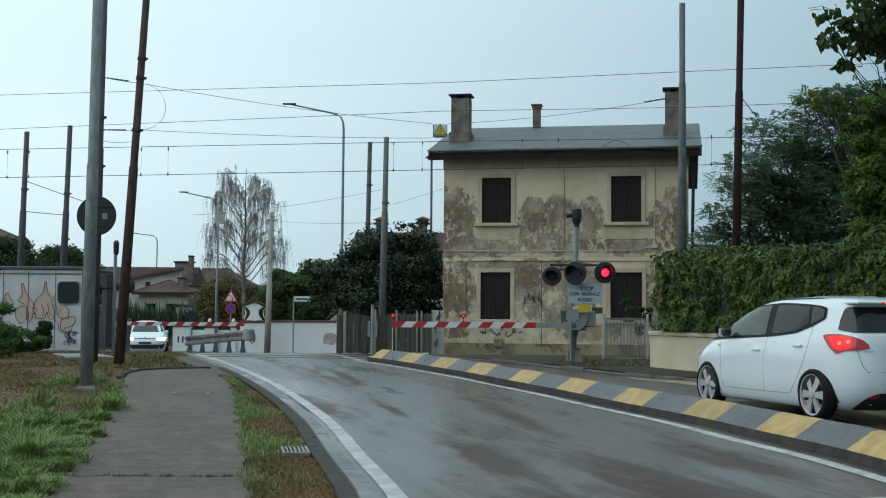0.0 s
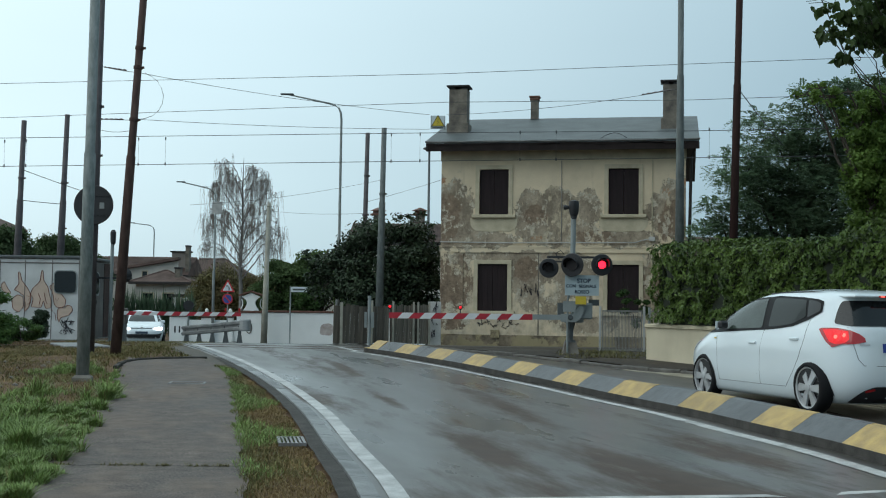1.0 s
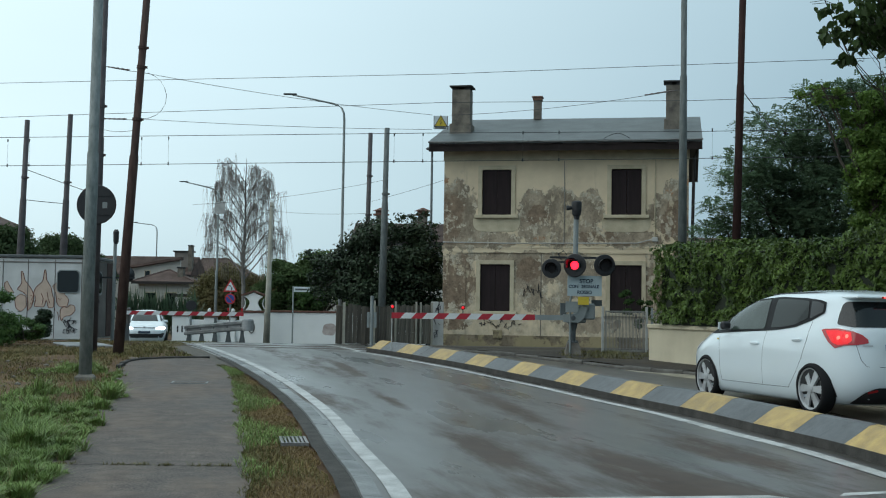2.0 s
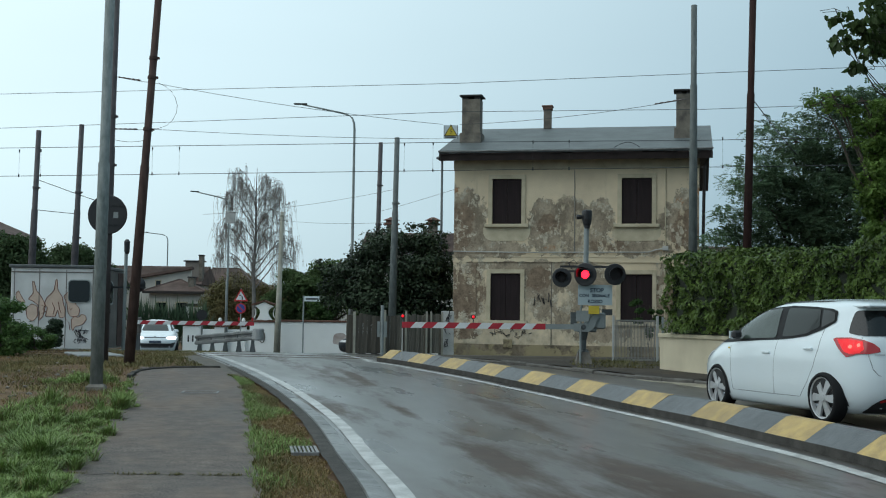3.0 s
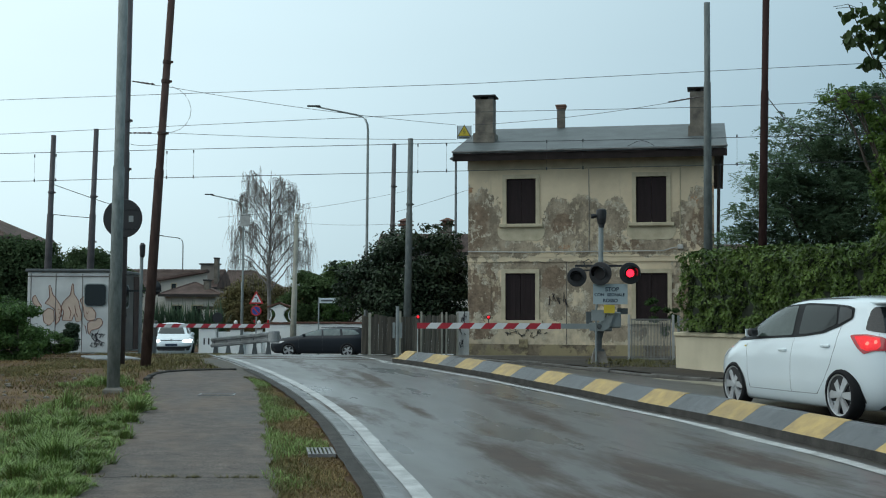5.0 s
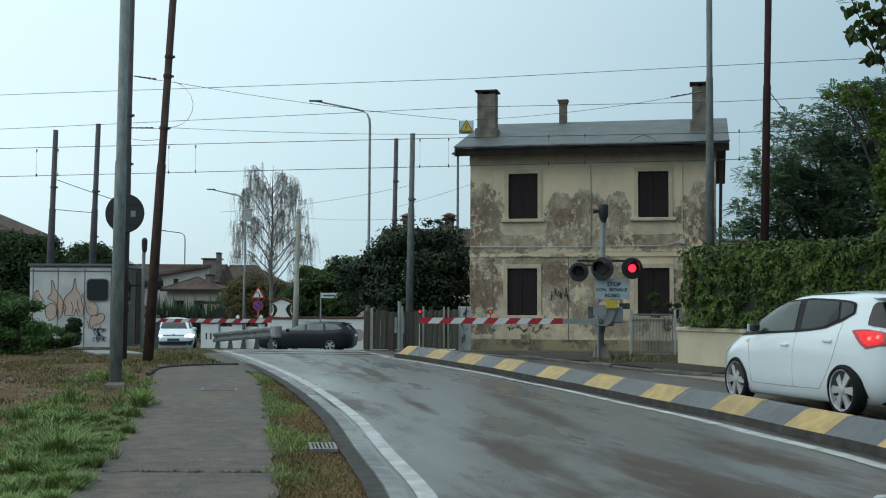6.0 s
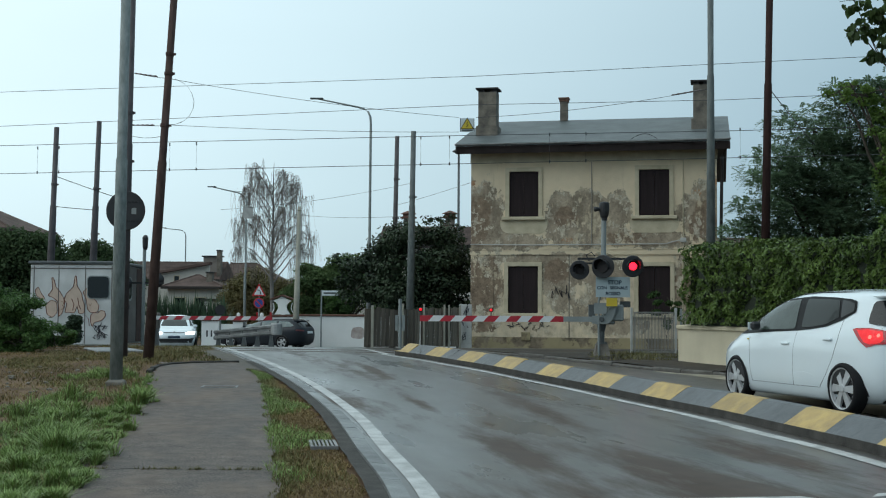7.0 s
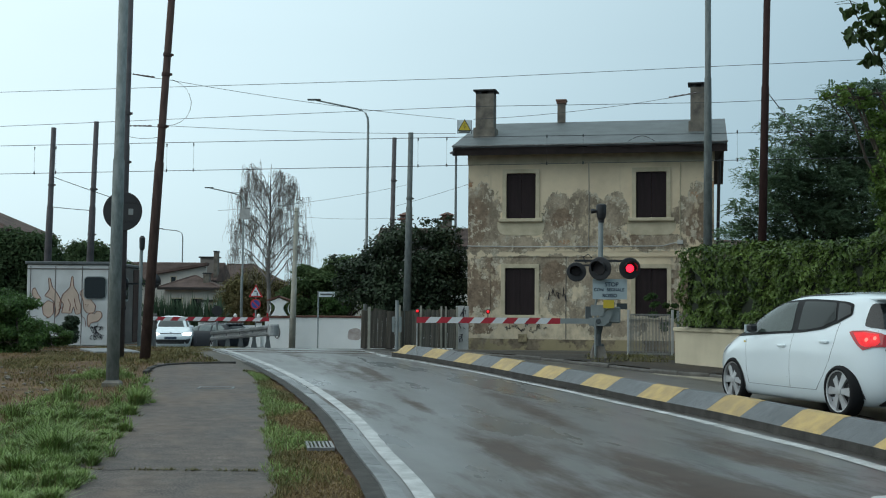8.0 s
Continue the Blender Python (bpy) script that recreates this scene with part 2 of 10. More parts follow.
    dirt = ramp(noise_node(1.0, 5, 0.6, streak), 0.57, black, 0.90, (0.75, 0.75, 0.75))
    dirty = mix(dirt, coat, ramp(noise_node(5, 4), 0.3, (0.13, 0.115, 0.09), 0.7, (0.22, 0.20, 0.16)))
    grime = n.new("ShaderNodeMix")
    grime.data_type, grime.blend_type = "RGBA", "MULTIPLY"
    l.new(peeled, grime.inputs["Factor"])
    l.new(dirty, grime.inputs["A"])
    l.new(ramp(noise_node(7.0, 10, 0.75), 0.37, (0.66, 0.65, 0.63), 0.54, (1.12, 1.12, 1.12)), grime.inputs["B"])
    l.new(grime.outputs["Result"], b.inputs["Base Color"])
    hsum = n.new("ShaderNodeMath")
    hsum.operation = "MULTIPLY_ADD"
    hsum.inputs[1].default_value = -0.8
    l.new(peeled, hsum.inputs[0])
    l.new(noise_node(25, 4), hsum.inputs[2])
    bp = n.new("ShaderNodeBump")
    bp.inputs["Strength"].default_value, bp.inputs["Distance"].default_value = 0.5, 0.02
    l.new(hsum.outputs["Value"], bp.inputs["Height"])
    l.new(bp.outputs["Normal"], b.inputs["Normal"])
    return m


def facade_plaster(name, paint, under, bare, dark, brick):
    """Cream limewash of the old house: scaled off in large torn patches, over grey undercoat and brown render."""
    m = bpy.data.materials.new(name)
    m.use_nodes = True
    n, l = m.node_tree.nodes, m.node_tree.links
    b = n["Principled BSDF"]
    b.inputs["Roughness"].default_value = 0.92
    b.inputs["Specular IOR Level"].default_value = 0.2
    tc = n.new("ShaderNodeTexCoord")
    here = tc.outputs["Object"]

    def cloud(scale, detail=6, rough=0.6, stretch=(1, 1, 1), shift=0.0):
        mp, t = n.new("ShaderNodeMapping"), n.new("ShaderNodeTexNoise")
        mp.inputs["Scale"].default_value, mp.inputs["Location"].default_value = stretch, (shift, shift * 0.6, shift * 1.7)
        t.inputs["Scale"].default_value, t.inputs["Detail"].default_value, t.inputs["Roughness"].default_value = scale, detail, rough
        l.new(here, mp.inputs["Vector"])
        l.new(mp.outputs["Vector"], t.inputs["Vector"])
        return t.outputs["Fac"]

    def calc(op, a, c, d=None):
        x = n.new("ShaderNodeMath")
        x.operation = op
        for k, v in enumerate((a, c, d)):
            if v is None:
                continue
            if isinstance(v, (int, float)):
                x.inputs[k].default_value = v
            else:
                l.new(v, x.inputs[k])
        return x.outputs["Value"]

    def ramp(src, p0, c0, p1, c1):
        r = n.new("ShaderNodeValToRGB")
        r.color_ramp.elements[0].position, r.color_ramp.elements[0].color = p0, (*c0, 1)
        r.color_ramp.elements[1].position, r.color_ramp.elements[1].color = p1, (*c1, 1)
        l.new(src, r.inputs["Fac"])
        return r.outputs["Color"]

    def mask(src, p0, p1):
        return ramp(src, p0, (0, 0, 0), p1, (1, 1, 1))

    def mix(f, a, c, blend="MIX"):
        x = n.new("ShaderNodeMix")
        x.data_type, x.blend_type = "RGBA", blend
        l.new(f, x.inputs["Factor"]) if not isinstance(f, float) else None
        if isinstance(f, float):
            x.inputs["Factor"].default_value = f
        l.new(a, x.inputs["A"])
        l.new(c, x.inputs["B"])
        return x.outputs["Result"]

    def tone(c, k):
        return tuple(min(1.0, v * k) for v in c)

    worn = spots(n, l, here, ((0.20, 4.70, 0.80, 1.05), (0.45, 3.85, 1.15, 0.50), (2.95, 4.62, 0.62, 0.75), (3.78, 4.62, 0.80, 0.72), (4.55, 4.60, 0.55, 0.68),
                              (7.40, 4.55, 0.75, 1.05), (1.60, 3.70, 1.20, 0.28), (3.70, 3.90, 1.60, 0.45), (5.80, 3.74, 1.40, 0.30), (0.42, 2.25, 0.72, 0.95),
                              (2.78, 2.66, 0.55, 0.62), (2.92, 1.95, 0.46, 0.55), (4.35, 2.45, 0.62, 0.80), (3.55, 2.75, 0.5, 0.45), (3.75, 1.5, 0.55, 0.5), (0.45, 1.02, 0.60, 0.22), (2.20, 3.14, 2.20, 0.14), (6.90, 2.2, 0.80, 1.1), (4.6, 1.0, 0.9, 0.3)))
    deep = spots(n, l, here, ((0.40, 2.20, 0.72, 1.05), (0.25, 4.30, 0.55, 0.75), (3.00, 4.45, 0.48, 0.40), (2.75, 2.80, 0.46, 0.46), (7.40, 4.20, 0.55, 0.80), (7.10, 2.30, 0.70, 0.90), (4.9, 3.78, 0.7, 0.2), (0.4, 1.02, 0.5, 0.2)))
    clay = spots(n, l, here, ((0.15, 5.56, 0.30, 0.10), (7.58, 5.50, 0.22, 0.18), (3.62, 5.40, 0.35, 0.05), (3.10, 3.74, 0.22, 0.07), (7.1, 5.15, 0.18, 0.18)))
    edge = cloud(1.5, 10, 0.72, (1.0, 1.0, 0.8))
    scaled = calc("ADD", calc("SUBTRACT", 1.0, worn), calc("MULTIPLY_ADD", edge, 2.8, -1.36))
    paint_c = ramp(cloud(1.2, 6, 0.6, shift=2.0), 0.30, tone(paint, 0.80), 0.72, paint)
    paint_c = mix(mask(cloud(1.1, 6, 0.62, (2.6, 2.6, 0.30), 5.0), 0.62, 0.92), paint_c, ramp(cloud(5, 4), 0.3, tone(paint, 0.34), 0.7, tone(paint, 0.52)))
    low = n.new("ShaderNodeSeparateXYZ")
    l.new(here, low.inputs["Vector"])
    # ground-floor paint turns browner and darker in noisy patches, set by height
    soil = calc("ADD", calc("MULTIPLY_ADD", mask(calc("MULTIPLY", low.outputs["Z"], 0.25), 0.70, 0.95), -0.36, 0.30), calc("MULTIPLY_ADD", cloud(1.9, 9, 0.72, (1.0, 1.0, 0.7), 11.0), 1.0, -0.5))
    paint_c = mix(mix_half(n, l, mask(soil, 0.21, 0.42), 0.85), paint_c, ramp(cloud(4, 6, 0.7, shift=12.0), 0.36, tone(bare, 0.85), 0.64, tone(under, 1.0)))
    under_c = ramp(cloud(6, 8, 0.7, shift=7.0), 0.36, tone(under, 0.62), 0.62, tone(under, 1.15))
    bare_c = ramp(cloud(2.2, 10, 0.72, (1.0, 1.0, 0.75), 1.0), 0.38, tone(bare, 0.66), 0.62, tone(bare, 1.28))
    deep_f = calc("ADD", calc("SUBTRACT", 1.0, deep), calc("MULTIPLY_ADD", cloud(2.0, 8, 0.68, shift=4.0), 2.4, -1.2))
    bare_c = mix(mask(deep_f, 0.0, 0.22), bare_c, ramp(cloud(5.0, 8, 0.7, shift=9.0), 0.36, tone(dark, 0.75), 0.66, tone(dark, 1.45)))
    clay_f = calc("ADD", calc("SUBTRACT", 1.0, clay), calc("MULTIPLY_ADD", cloud(3.6, 8, 0.7, shift=3.0), 2.2, -1.1))
    bare_c = mix(mask(clay_f, 0.0, 0.20), bare_c, ramp(cloud(7, 5, shift=1.5), 0.3, tone(brick, 0.75), 0.7, tone(brick, 1.2)))
    # flakes of undercoat that still cling on, more of them near the rims
    cling = calc("SUBTRACT", calc("MULTIPLY_ADD", cloud(3.4, 10, 0.74, (1.0, 1.0, 0.8), 8.0), 1.0, -0.5), calc("MULTIPLY", scaled, 0.10))
    bare_c = mix(mask(cling, -0.055, 0.02), bare_c, under_c)
    crumbs = mask(calc("ADD", cloud(4.2, 9, 0.72, (1.0, 1.0, 0.55), 6.0), calc("MULTIPLY_ADD", cloud(0.9, 3, 0.5, shift=3.3), 0.5, -0.25)), 0.57, 0.63)
    bare_c = mix(crumbs, bare_c, ramp(cloud(3, 3), 0.3, tone(paint, 0.50), 0.7, tone(paint, 0.82)))
    gone = mask(scaled, 0.0, 0.05)
    rim = mask(scaled, -0.10, 0.0)
    coat = mix(mix_half(n, l, rim, 0.55), paint_c, under_c)
    whole = mix(gone, coat, bare_c)
    pits = ramp(cloud(16.0, 8, 0.74, shift=2.5), 0.36, (0.66, 0.65, 0.63), 0.50, (1.06, 1.06, 1.06))
    l.new(mix(mix_half(n, l, gone, 0.8), whole, mix(1.0, whole, pits, "MULTIPLY")), b.inputs["Base Color"])
    rise = calc("MULTIPLY_ADD", gone, -0.9, calc("MULTIPLY_ADD", cling, 0.6, calc("MULTIPLY", cloud(22, 5), 0.8)))
    bp = n.new("ShaderNodeBump")
    bp.inputs["Strength"].default_value, bp.inputs["Distance"].default_value = 0.6, 0.02
    l.new(rise, bp.inputs["Height"])
    l.new(bp.outputs["Normal"], b.inputs["Normal"])
    return m


def mix_half(n, l, src, k):
    x = n.new("ShaderNodeMath")
    x.operation = "MULTIPLY"
    x.inputs[1].default_value = k
    l.new(src, x.inputs[0])
    return x.outputs["Value"]


M = {}
M["road"] = wet_asphalt("wet_asphalt", (0.050, 0.043, 0.036), 0.38, 0.40, 0.14, 0.55, 0.37, (0.060, 0.039, 0.027), along_road=(1.7, 0.32, 1.0), dull=0.40, stain_at=(0.53, 0.66), streak=(0.60, 3.0),
                        brown_ovals=((0.85, 17.3, 0.34, 4.2), (0.40, 12.8, 0.36, 2.3), (1.85, 12.0, 0.40, 1.6), (-0.65, 17.4, 0.15, 1.9), (2.9, 12.2, 0.6, 2.2), (2.4, 9.0, 2.0, 3.0), (-1.9, 24.5, 0.15, 2.4)))
M["path"] = wet_asphalt("damp_path_asphalt", (0.104, 0.086, 0.075), 0.74, 0.25, 0.9, 1.3, 0.0, (0.150, 0.112, 0.088), 5.0, 60, 0.75, 0.22, stain_at=(0.46, 0.64))
M["concrete"] = mat("wet_concrete", (0.135, 0.140, 0.142), 0.58, 0.0, 4.0, 0.4, col2=(0.30, 0.31, 0.307), obrand=0.2, spec=0.35)
# pale colour stands for the reflection in water along the kerb
M["silt"] = mat("pale_painted_sheen", (0.20, 0.175, 0.13), 0.45, 0.0, 2.5, 0.2, col2=(0.40, 0.355, 0.27), spec=0.4)
M["kerb"] = mat("dirty_kerb_stone", (0.060, 0.056, 0.051), 0.85, 0.4, 5.0, 0.6, spec=0.2)
M["kerb_pale"] = mat("worn_grey_kerb_stone", (0.055, 0.050, 0.044), 0.7, 0.0, 3.0, 0.6, col2=(0.15, 0.142, 0.128), spec=0.25)
M["white_line"] = mat("worn_white_road_paint", (0.25, 0.25, 0.24), 0.5, 0.0, 4.0, 0.3, col2=(0.60, 0.60, 0.585))
M["yellow"] = mat("worn_yellow_paint", (0.27, 0.175, 0.055), 0.5, 0.0, 5.0, 0.5, col2=(0.50, 0.340, 0.108), obrand=0.14)
M["slate"] = mat("dark_grey_painted_block", (0.040, 0.043, 0.046), 0.45, 0.0, 5.0, 0.5, col2=(0.105, 0.112, 0.118), obrand=0.16)
M["soil"] = mat("damp_brown_soil", (0.074, 0.043, 0.024), 0.95, 0.0, 1.6, 0.9, col2=(0.175, 0.112, 0.062), spec=0.2)
M["grass"] = mat("fresh_grass", (0.14, 0.205, 0.060), 0.55, 0.0, 0.7, 0.0, col2=(0.24, 0.335, 0.105), spec=0.18, island=0.35)
M["olive_grass"] = mat("worn_olive_grass", (0.095, 0.090, 0.034), 0.6, 0.0, 0.6, 0.0, col2=(0.20, 0.175, 0.07), spec=0.18, island=0.35)
M["dry_grass"] = mat("dry_grass", (0.132, 0.090, 0.040), 0.7, 0.0, 0.6, 0.0, col2=(0.285, 0.205, 0.095), spec=0.18, island=0.35)
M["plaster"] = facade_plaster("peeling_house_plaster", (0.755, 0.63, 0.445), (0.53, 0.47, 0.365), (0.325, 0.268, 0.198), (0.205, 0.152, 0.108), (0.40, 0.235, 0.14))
M["plinth"] = plaster("stained_plinth_plaster", (0.36, 0.30, 0.175), (0.20, 0.16, 0.11), (0.17, 0.13, 0.08), 0.52, 3.0)
M["trim"] = mat("aged_cream_trim", (0.40, 0.345, 0.235), 0.85, 0.0, 2.6, 0.3, col2=(0.60, 0.53, 0.385))
M["shutter"] = mat("dark_brown_shutter_wood", (0.022, 0.0145, 0.0155), 0.7, 0.3, 4.0, 0.2, stretch=(4, 4, 0.4), spec=0.2)
# dark eave wood, with the shadow band under the roof put into its colour
M["eave_dark"] = mat("shade_dark_eave_wood", (0.026, 0.020, 0.019), 0.9, 0.35, 3.0, 0.3, spec=0.15)
M["roof_sheet"] = mat("grey_wet_roof_sheet", (0.062, 0.073, 0.074), 0.58, 0.0, 1.4, 0.3, col2=(0.145, 0.162, 0.162), spec=0.3)
M["roof_wood"] = mat("dark_eave_wood", (0.026, 0.021, 0.019), 0.7, 0.3, 3.0, 0.3)
M["chimney"] = mat("sooty_chimney_render", (0.075, 0.068, 0.058), 0.9, 0.0, 3.5, 0.6, col2=(0.24, 0.21, 0.17))
M["galv"] = mat("weathered_galvanised_steel", (0.19, 0.215, 0.21), 0.5, 0.0, 2.0, 0.1, metal=0.1, col2=(0.31, 0.335, 0.33))
M["rail_steel"] = mat("bright_guardrail_steel", (0.22, 0.23, 0.23), 0.5, 0.0, 3.0, 0.1, metal=0.15, col2=(0.45, 0.46, 0.46))
M["dirt_path"] = wet_asphalt("dirty_broken_asphalt", (0.090, 0.078, 0.062), 0.75, 0.2, 0.8, 1.6, 0.0, (0.13, 0.098, 0.068), 6.0, 40, 0.5, 0.25)
M["pavement"] = wet_asphalt("damp_dark_pavement", (0.045, 0.038, 0.031), 0.80, 0.35, 0.9, 1.4, 0.0, (0.085, 0.066, 0.046), 5.0, 50, 0.6, 0.18)
M["dark_galv"] = mat("dark_grey_painted_steel", (0.088, 0.099, 0.102), 0.5, 0.25, 3.0, 0.1, metal=0.1)
M["rust"] = mat("rusty_brown_mast_paint", (0.042, 0.025, 0.022), 0.85, 0.0, 5.0, 0.4, col2=(0.105, 0.068, 0.058), stretch=(2, 2, 0.5), spec=0.25)
M["mast_green"] = mat("dark_green_grey_mast_paint", (0.070, 0.085, 0.083), 0.6, 0.0, 7.0, 0.3, col2=(0.155, 0.175, 0.170), stretch=(1.5, 1.5, 0.5), fine=25)
M["rust_dark"] = mat("dark_red_brown_mast_paint", (0.022, 0.011, 0.010), 0.85, 0.0, 5.0, 0.4, col2=(0.050, 0.025, 0.022), stretch=(2, 2, 0.5), spec=0.2)
M["roof_edge"] = mat("pale_sheet_edge", (0.16, 0.16, 0.155), 0.6, 0.3, 6.0, 0.3)
M["chimney_cap"] = mat("dark_chimney_slab", (0.035, 0.035, 0.036), 0.85, 0.3, 5.0, 0.4)
M["pot"] = mat("brick_chimney_pot", (0.16, 0.085, 0.06), 0.85, 0.3, 6.0, 0.4)
M["pole_paint"] = mat("mottled_green_grey_pole_paint", (0.115, 0.142, 0.138), 0.6, 0.0, 7.0, 0.3, col2=(0.275, 0.305, 0.297), stretch=(1.5, 1.5, 0.5), fine=25)
M["footing"] = mat("dirty_footing_concrete", (0.10, 0.085, 0.07), 0.85, 0.0, 4.0, 0.5, col2=(0.24, 0.22, 0.19))
M["mast"] = mat("grey_brown_mast_paint", (0.050, 0.043, 0.047), 0.65, 0.0, 4.0, 0.2, col2=(0.10, 0.090, 0.093))
M["black"] = mat("black_sign_paint", (0.018, 0.018, 0.02), 0.45, 0.2, 5.0, 0.05)
M["rubber"] = mat("tyre_rubber", (0.009, 0.009, 0.010), 0.8, 0.2, 9.0, 0.2, spec=0.25)
M["alloy"] = mat("silver_alloy", (0.47, 0.48, 0.49), 0.36, 0.1, 9.0, 0.0, metal=0.35)
M["white_paint"] = mat("white_car_paint", (0.70, 0.77, 0.80), 0.22, 0.015, 2.0, 0.0, coat=0.6)
M["dark_paint"] = mat("dark_grey_car_paint", (0.016, 0.020, 0.026), 0.40, 0.05, 2.0, 0.0, coat=0.12, spec=0.22)
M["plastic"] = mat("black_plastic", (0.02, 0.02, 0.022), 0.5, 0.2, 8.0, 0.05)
M["car_glass"] = mat("dark_car_glass", (0.010, 0.013, 0.014), 0.04, 0.1, 1.0, 0.0, spec=0.42)
M["side_glass"] = mat("tinted_car_glass", (0.010, 0.015, 0.013), 0.05, 0.4, 1.5, 0.0, spec=0.28)
M["window_black"] = mat("satin_black_window_trim", (0.006, 0.006, 0.007), 0.5, 0.1, 3.0, 0.0, spec=0.15)
M["front_glass"] = mat("greenish_car_glass", (0.044, 0.060, 0.052), 0.06, 0.45, 1.8, 0.0, spec=0.38)
M["tail_glow"] = glow("glowing_red_lens", (0.72, 0.008, 0.014), 0.62)
# opaque pane: the light seen through the windows is in its pale colour
M["pale_glass"] = mat("pale_opaque_car_glass", (0.15, 0.185, 0.182), 0.10, 0.4, 2.0, 0.0, spec=0.25)
M["seam"] = mat("shaded_panel_gap", (0.085, 0.092, 0.096), 0.7, 0.1, 8.0, 0.0)
M["tail_off"] = mat("unlit_red_lens", (0.10, 0.012, 0.014), 0.3, 0.1, 8.0, 0.0)
M["tail"] = mat("red_tail_lens", (0.42, 0.012, 0.015), 0.12, 0.1, 8.0, 0.0, coat=0.8)
M["tail_lit"] = glow("lit_tail_lamp", (1.0, 0.12, 0.09), 1.9)
M["head_lit"] = glow("lit_headlamp", (0.93, 0.97, 1.0), 3.0)
M["red_lit"] = glow("lit_red_signal", (1.0, 0.012, 0.03), 4.0)
M["boom_lit"] = glow("lit_boom_lamp", (0.9, 0.012, 0.02), 0.8)
M["signal_dark"] = mat("unlit_dark_lens", (0.012, 0.006, 0.007), 0.5, 0.2, 8.0, 0.0)
M["barrier_red"] = mat("barrier_red", (0.42, 0.02, 0.035), 0.5, 0.15, 5.0, 0.1)
M["barrier_white"] = mat("barrier_white", (0.68, 0.69, 0.69), 0.5, 0.08, 5.0, 0.1)
M["sign_dull"] = mat("dulled_sign_sheet", (0.40, 0.48, 0.50), 0.5, 0.10, 3.0, 0.0)
M["sign_white"] = mat("white_sign_sheet", (0.62, 0.68, 0.70), 0.45, 0.06, 3.0, 0.0)
M["sign_yellow"] = mat("yellow_plate", (0.62, 0.46, 0.04), 0.5, 0.1, 5.0, 0.0)
M["sign_red"] = mat("red_sign_border", (0.50, 0.03, 0.03), 0.45, 0.1, 5.0, 0.0)
M["sign_blue"] = mat("blue_sign_sheet", (0.03, 0.06, 0.28), 0.45, 0.1, 5.0, 0.0)
M["ink"] = mat("dark_blue_lettering", (0.02, 0.04, 0.07), 0.6, 0.05, 5.0, 0.0)
M["wall_white"] = mat("white_garden_wall_paint", (0.78, 0.79, 0.77), 0.8, 0.0, 0.8, 0.2, col2=(0.89, 0.90, 0.88))
M["wall_cream"] = mat("cream_garden_wall_paint", (0.46, 0.405, 0.29), 0.85, 0.0, 1.3, 0.3, col2=(0.62, 0.55, 0.405))
M["coping"] = mat("red_clay_coping", (0.13, 0.06, 0.042), 0.8, 0.25, 4.0, 0.4)
M["bare_brick"] = mat("faded_bare_brick", (0.32, 0.25, 0.22), 0.9, 0.0, 3.0, 0.4, col2=(0.58, 0.52, 0.49))
M["tiles"] = mat("weathered_roof_tiles", (0.125, 0.088, 0.076), 0.9, 0.35, 1.2, 0.5, island=0.14, spec=0.15)
M["render_far"] = mat("pale_house_render", (0.50, 0.485, 0.44), 0.9, 0.15, 1.0, 0.2)
M["render_grey"] = mat("grey_house_render", (0.22, 0.20, 0.18), 0.9, 0.15, 1.0, 0.2)
M["van"] = mat("dirty_white_metal_cladding", (0.42, 0.43, 0.42), 0.5, 0.0, 1.2, 0.1, col2=(0.64, 0.65, 0.64))
M["van_grey"] = mat("grimy_grey_cladding", (0.085, 0.078, 0.07), 0.7, 0.0, 1.5, 0.2, col2=(0.19, 0.175, 0.16))
M["spray_pink"] = mat("salmon_spray_paint", (0.55, 0.425, 0.34), 0.6, 0.1, 4.0, 0.0)
M["spray_brown"] = mat("brown_spray_paint", (0.20, 0.072, 0.048), 0.6, 0.1, 4.0, 0.0)
M["spray_black"] = mat("black_spray_paint", (0.03, 0.028, 0.035), 0.6, 0.1, 4.0, 0.0)
M["fence_wood"] = mat("weathered_dark_fence_wood", (0.070, 0.058, 0.045), 0.85, 0.0, 3.0, 0.4, col2=(0.150, 0.126, 0.100), stretch=(5, 5, 0.4), obrand=0.3)
M["fence_metal"] = mat("pale_grey_fence_paint", (0.21, 0.205, 0.19), 0.6, 0.25, 4.0, 0.1, obrand=0.15)
M["slat_wood"] = mat("grey_brown_slat_wood", (0.155, 0.135, 0.108), 0.85, 0.3, 4.0, 0.4, obrand=0.3, stretch=(5, 5, 0.4))
M["post_white"] = mat("chalky_white_post_paint", (0.42, 0.42, 0.40), 0.7, 0.2, 4.0, 0.1)
M["pole_concrete"] = mat("pale_concrete_pole", (0.30, 0.29, 0.24), 0.9, 0.2, 3.0, 0.3)
M["bark"] = mat("rough_bark", (0.045, 0.036, 0.028), 0.95, 0.0, 5.0, 0.6, col2=(0.09, 0.075, 0.06), stretch=(3, 3, 0.6))
M["birch_bark"] = mat("pale_birch_bark", (0.13, 0.122, 0.115), 0.9, 0.0, 3.0, 0.4, col2=(0.27, 0.255, 0.24))
M["birch_twig"] = mat("fine_birch_twig", (0.26, 0.22, 0.195), 0.9, 0.2, 3.0, 0.0)
M["birch_leaf"] = mat("dull_birch_leaf", (0.10, 0.11, 0.075), 0.7, 0.25, 1.0, 0.0, spec=0.18, island=0.3)
M["leaf_dark"] = mat("dark_evergreen_leaf", (0.018, 0.032, 0.018), 0.46, 0.0, 0.8, 0.0, col2=(0.050, 0.074, 0.038), spec=0.18, island=0.45)
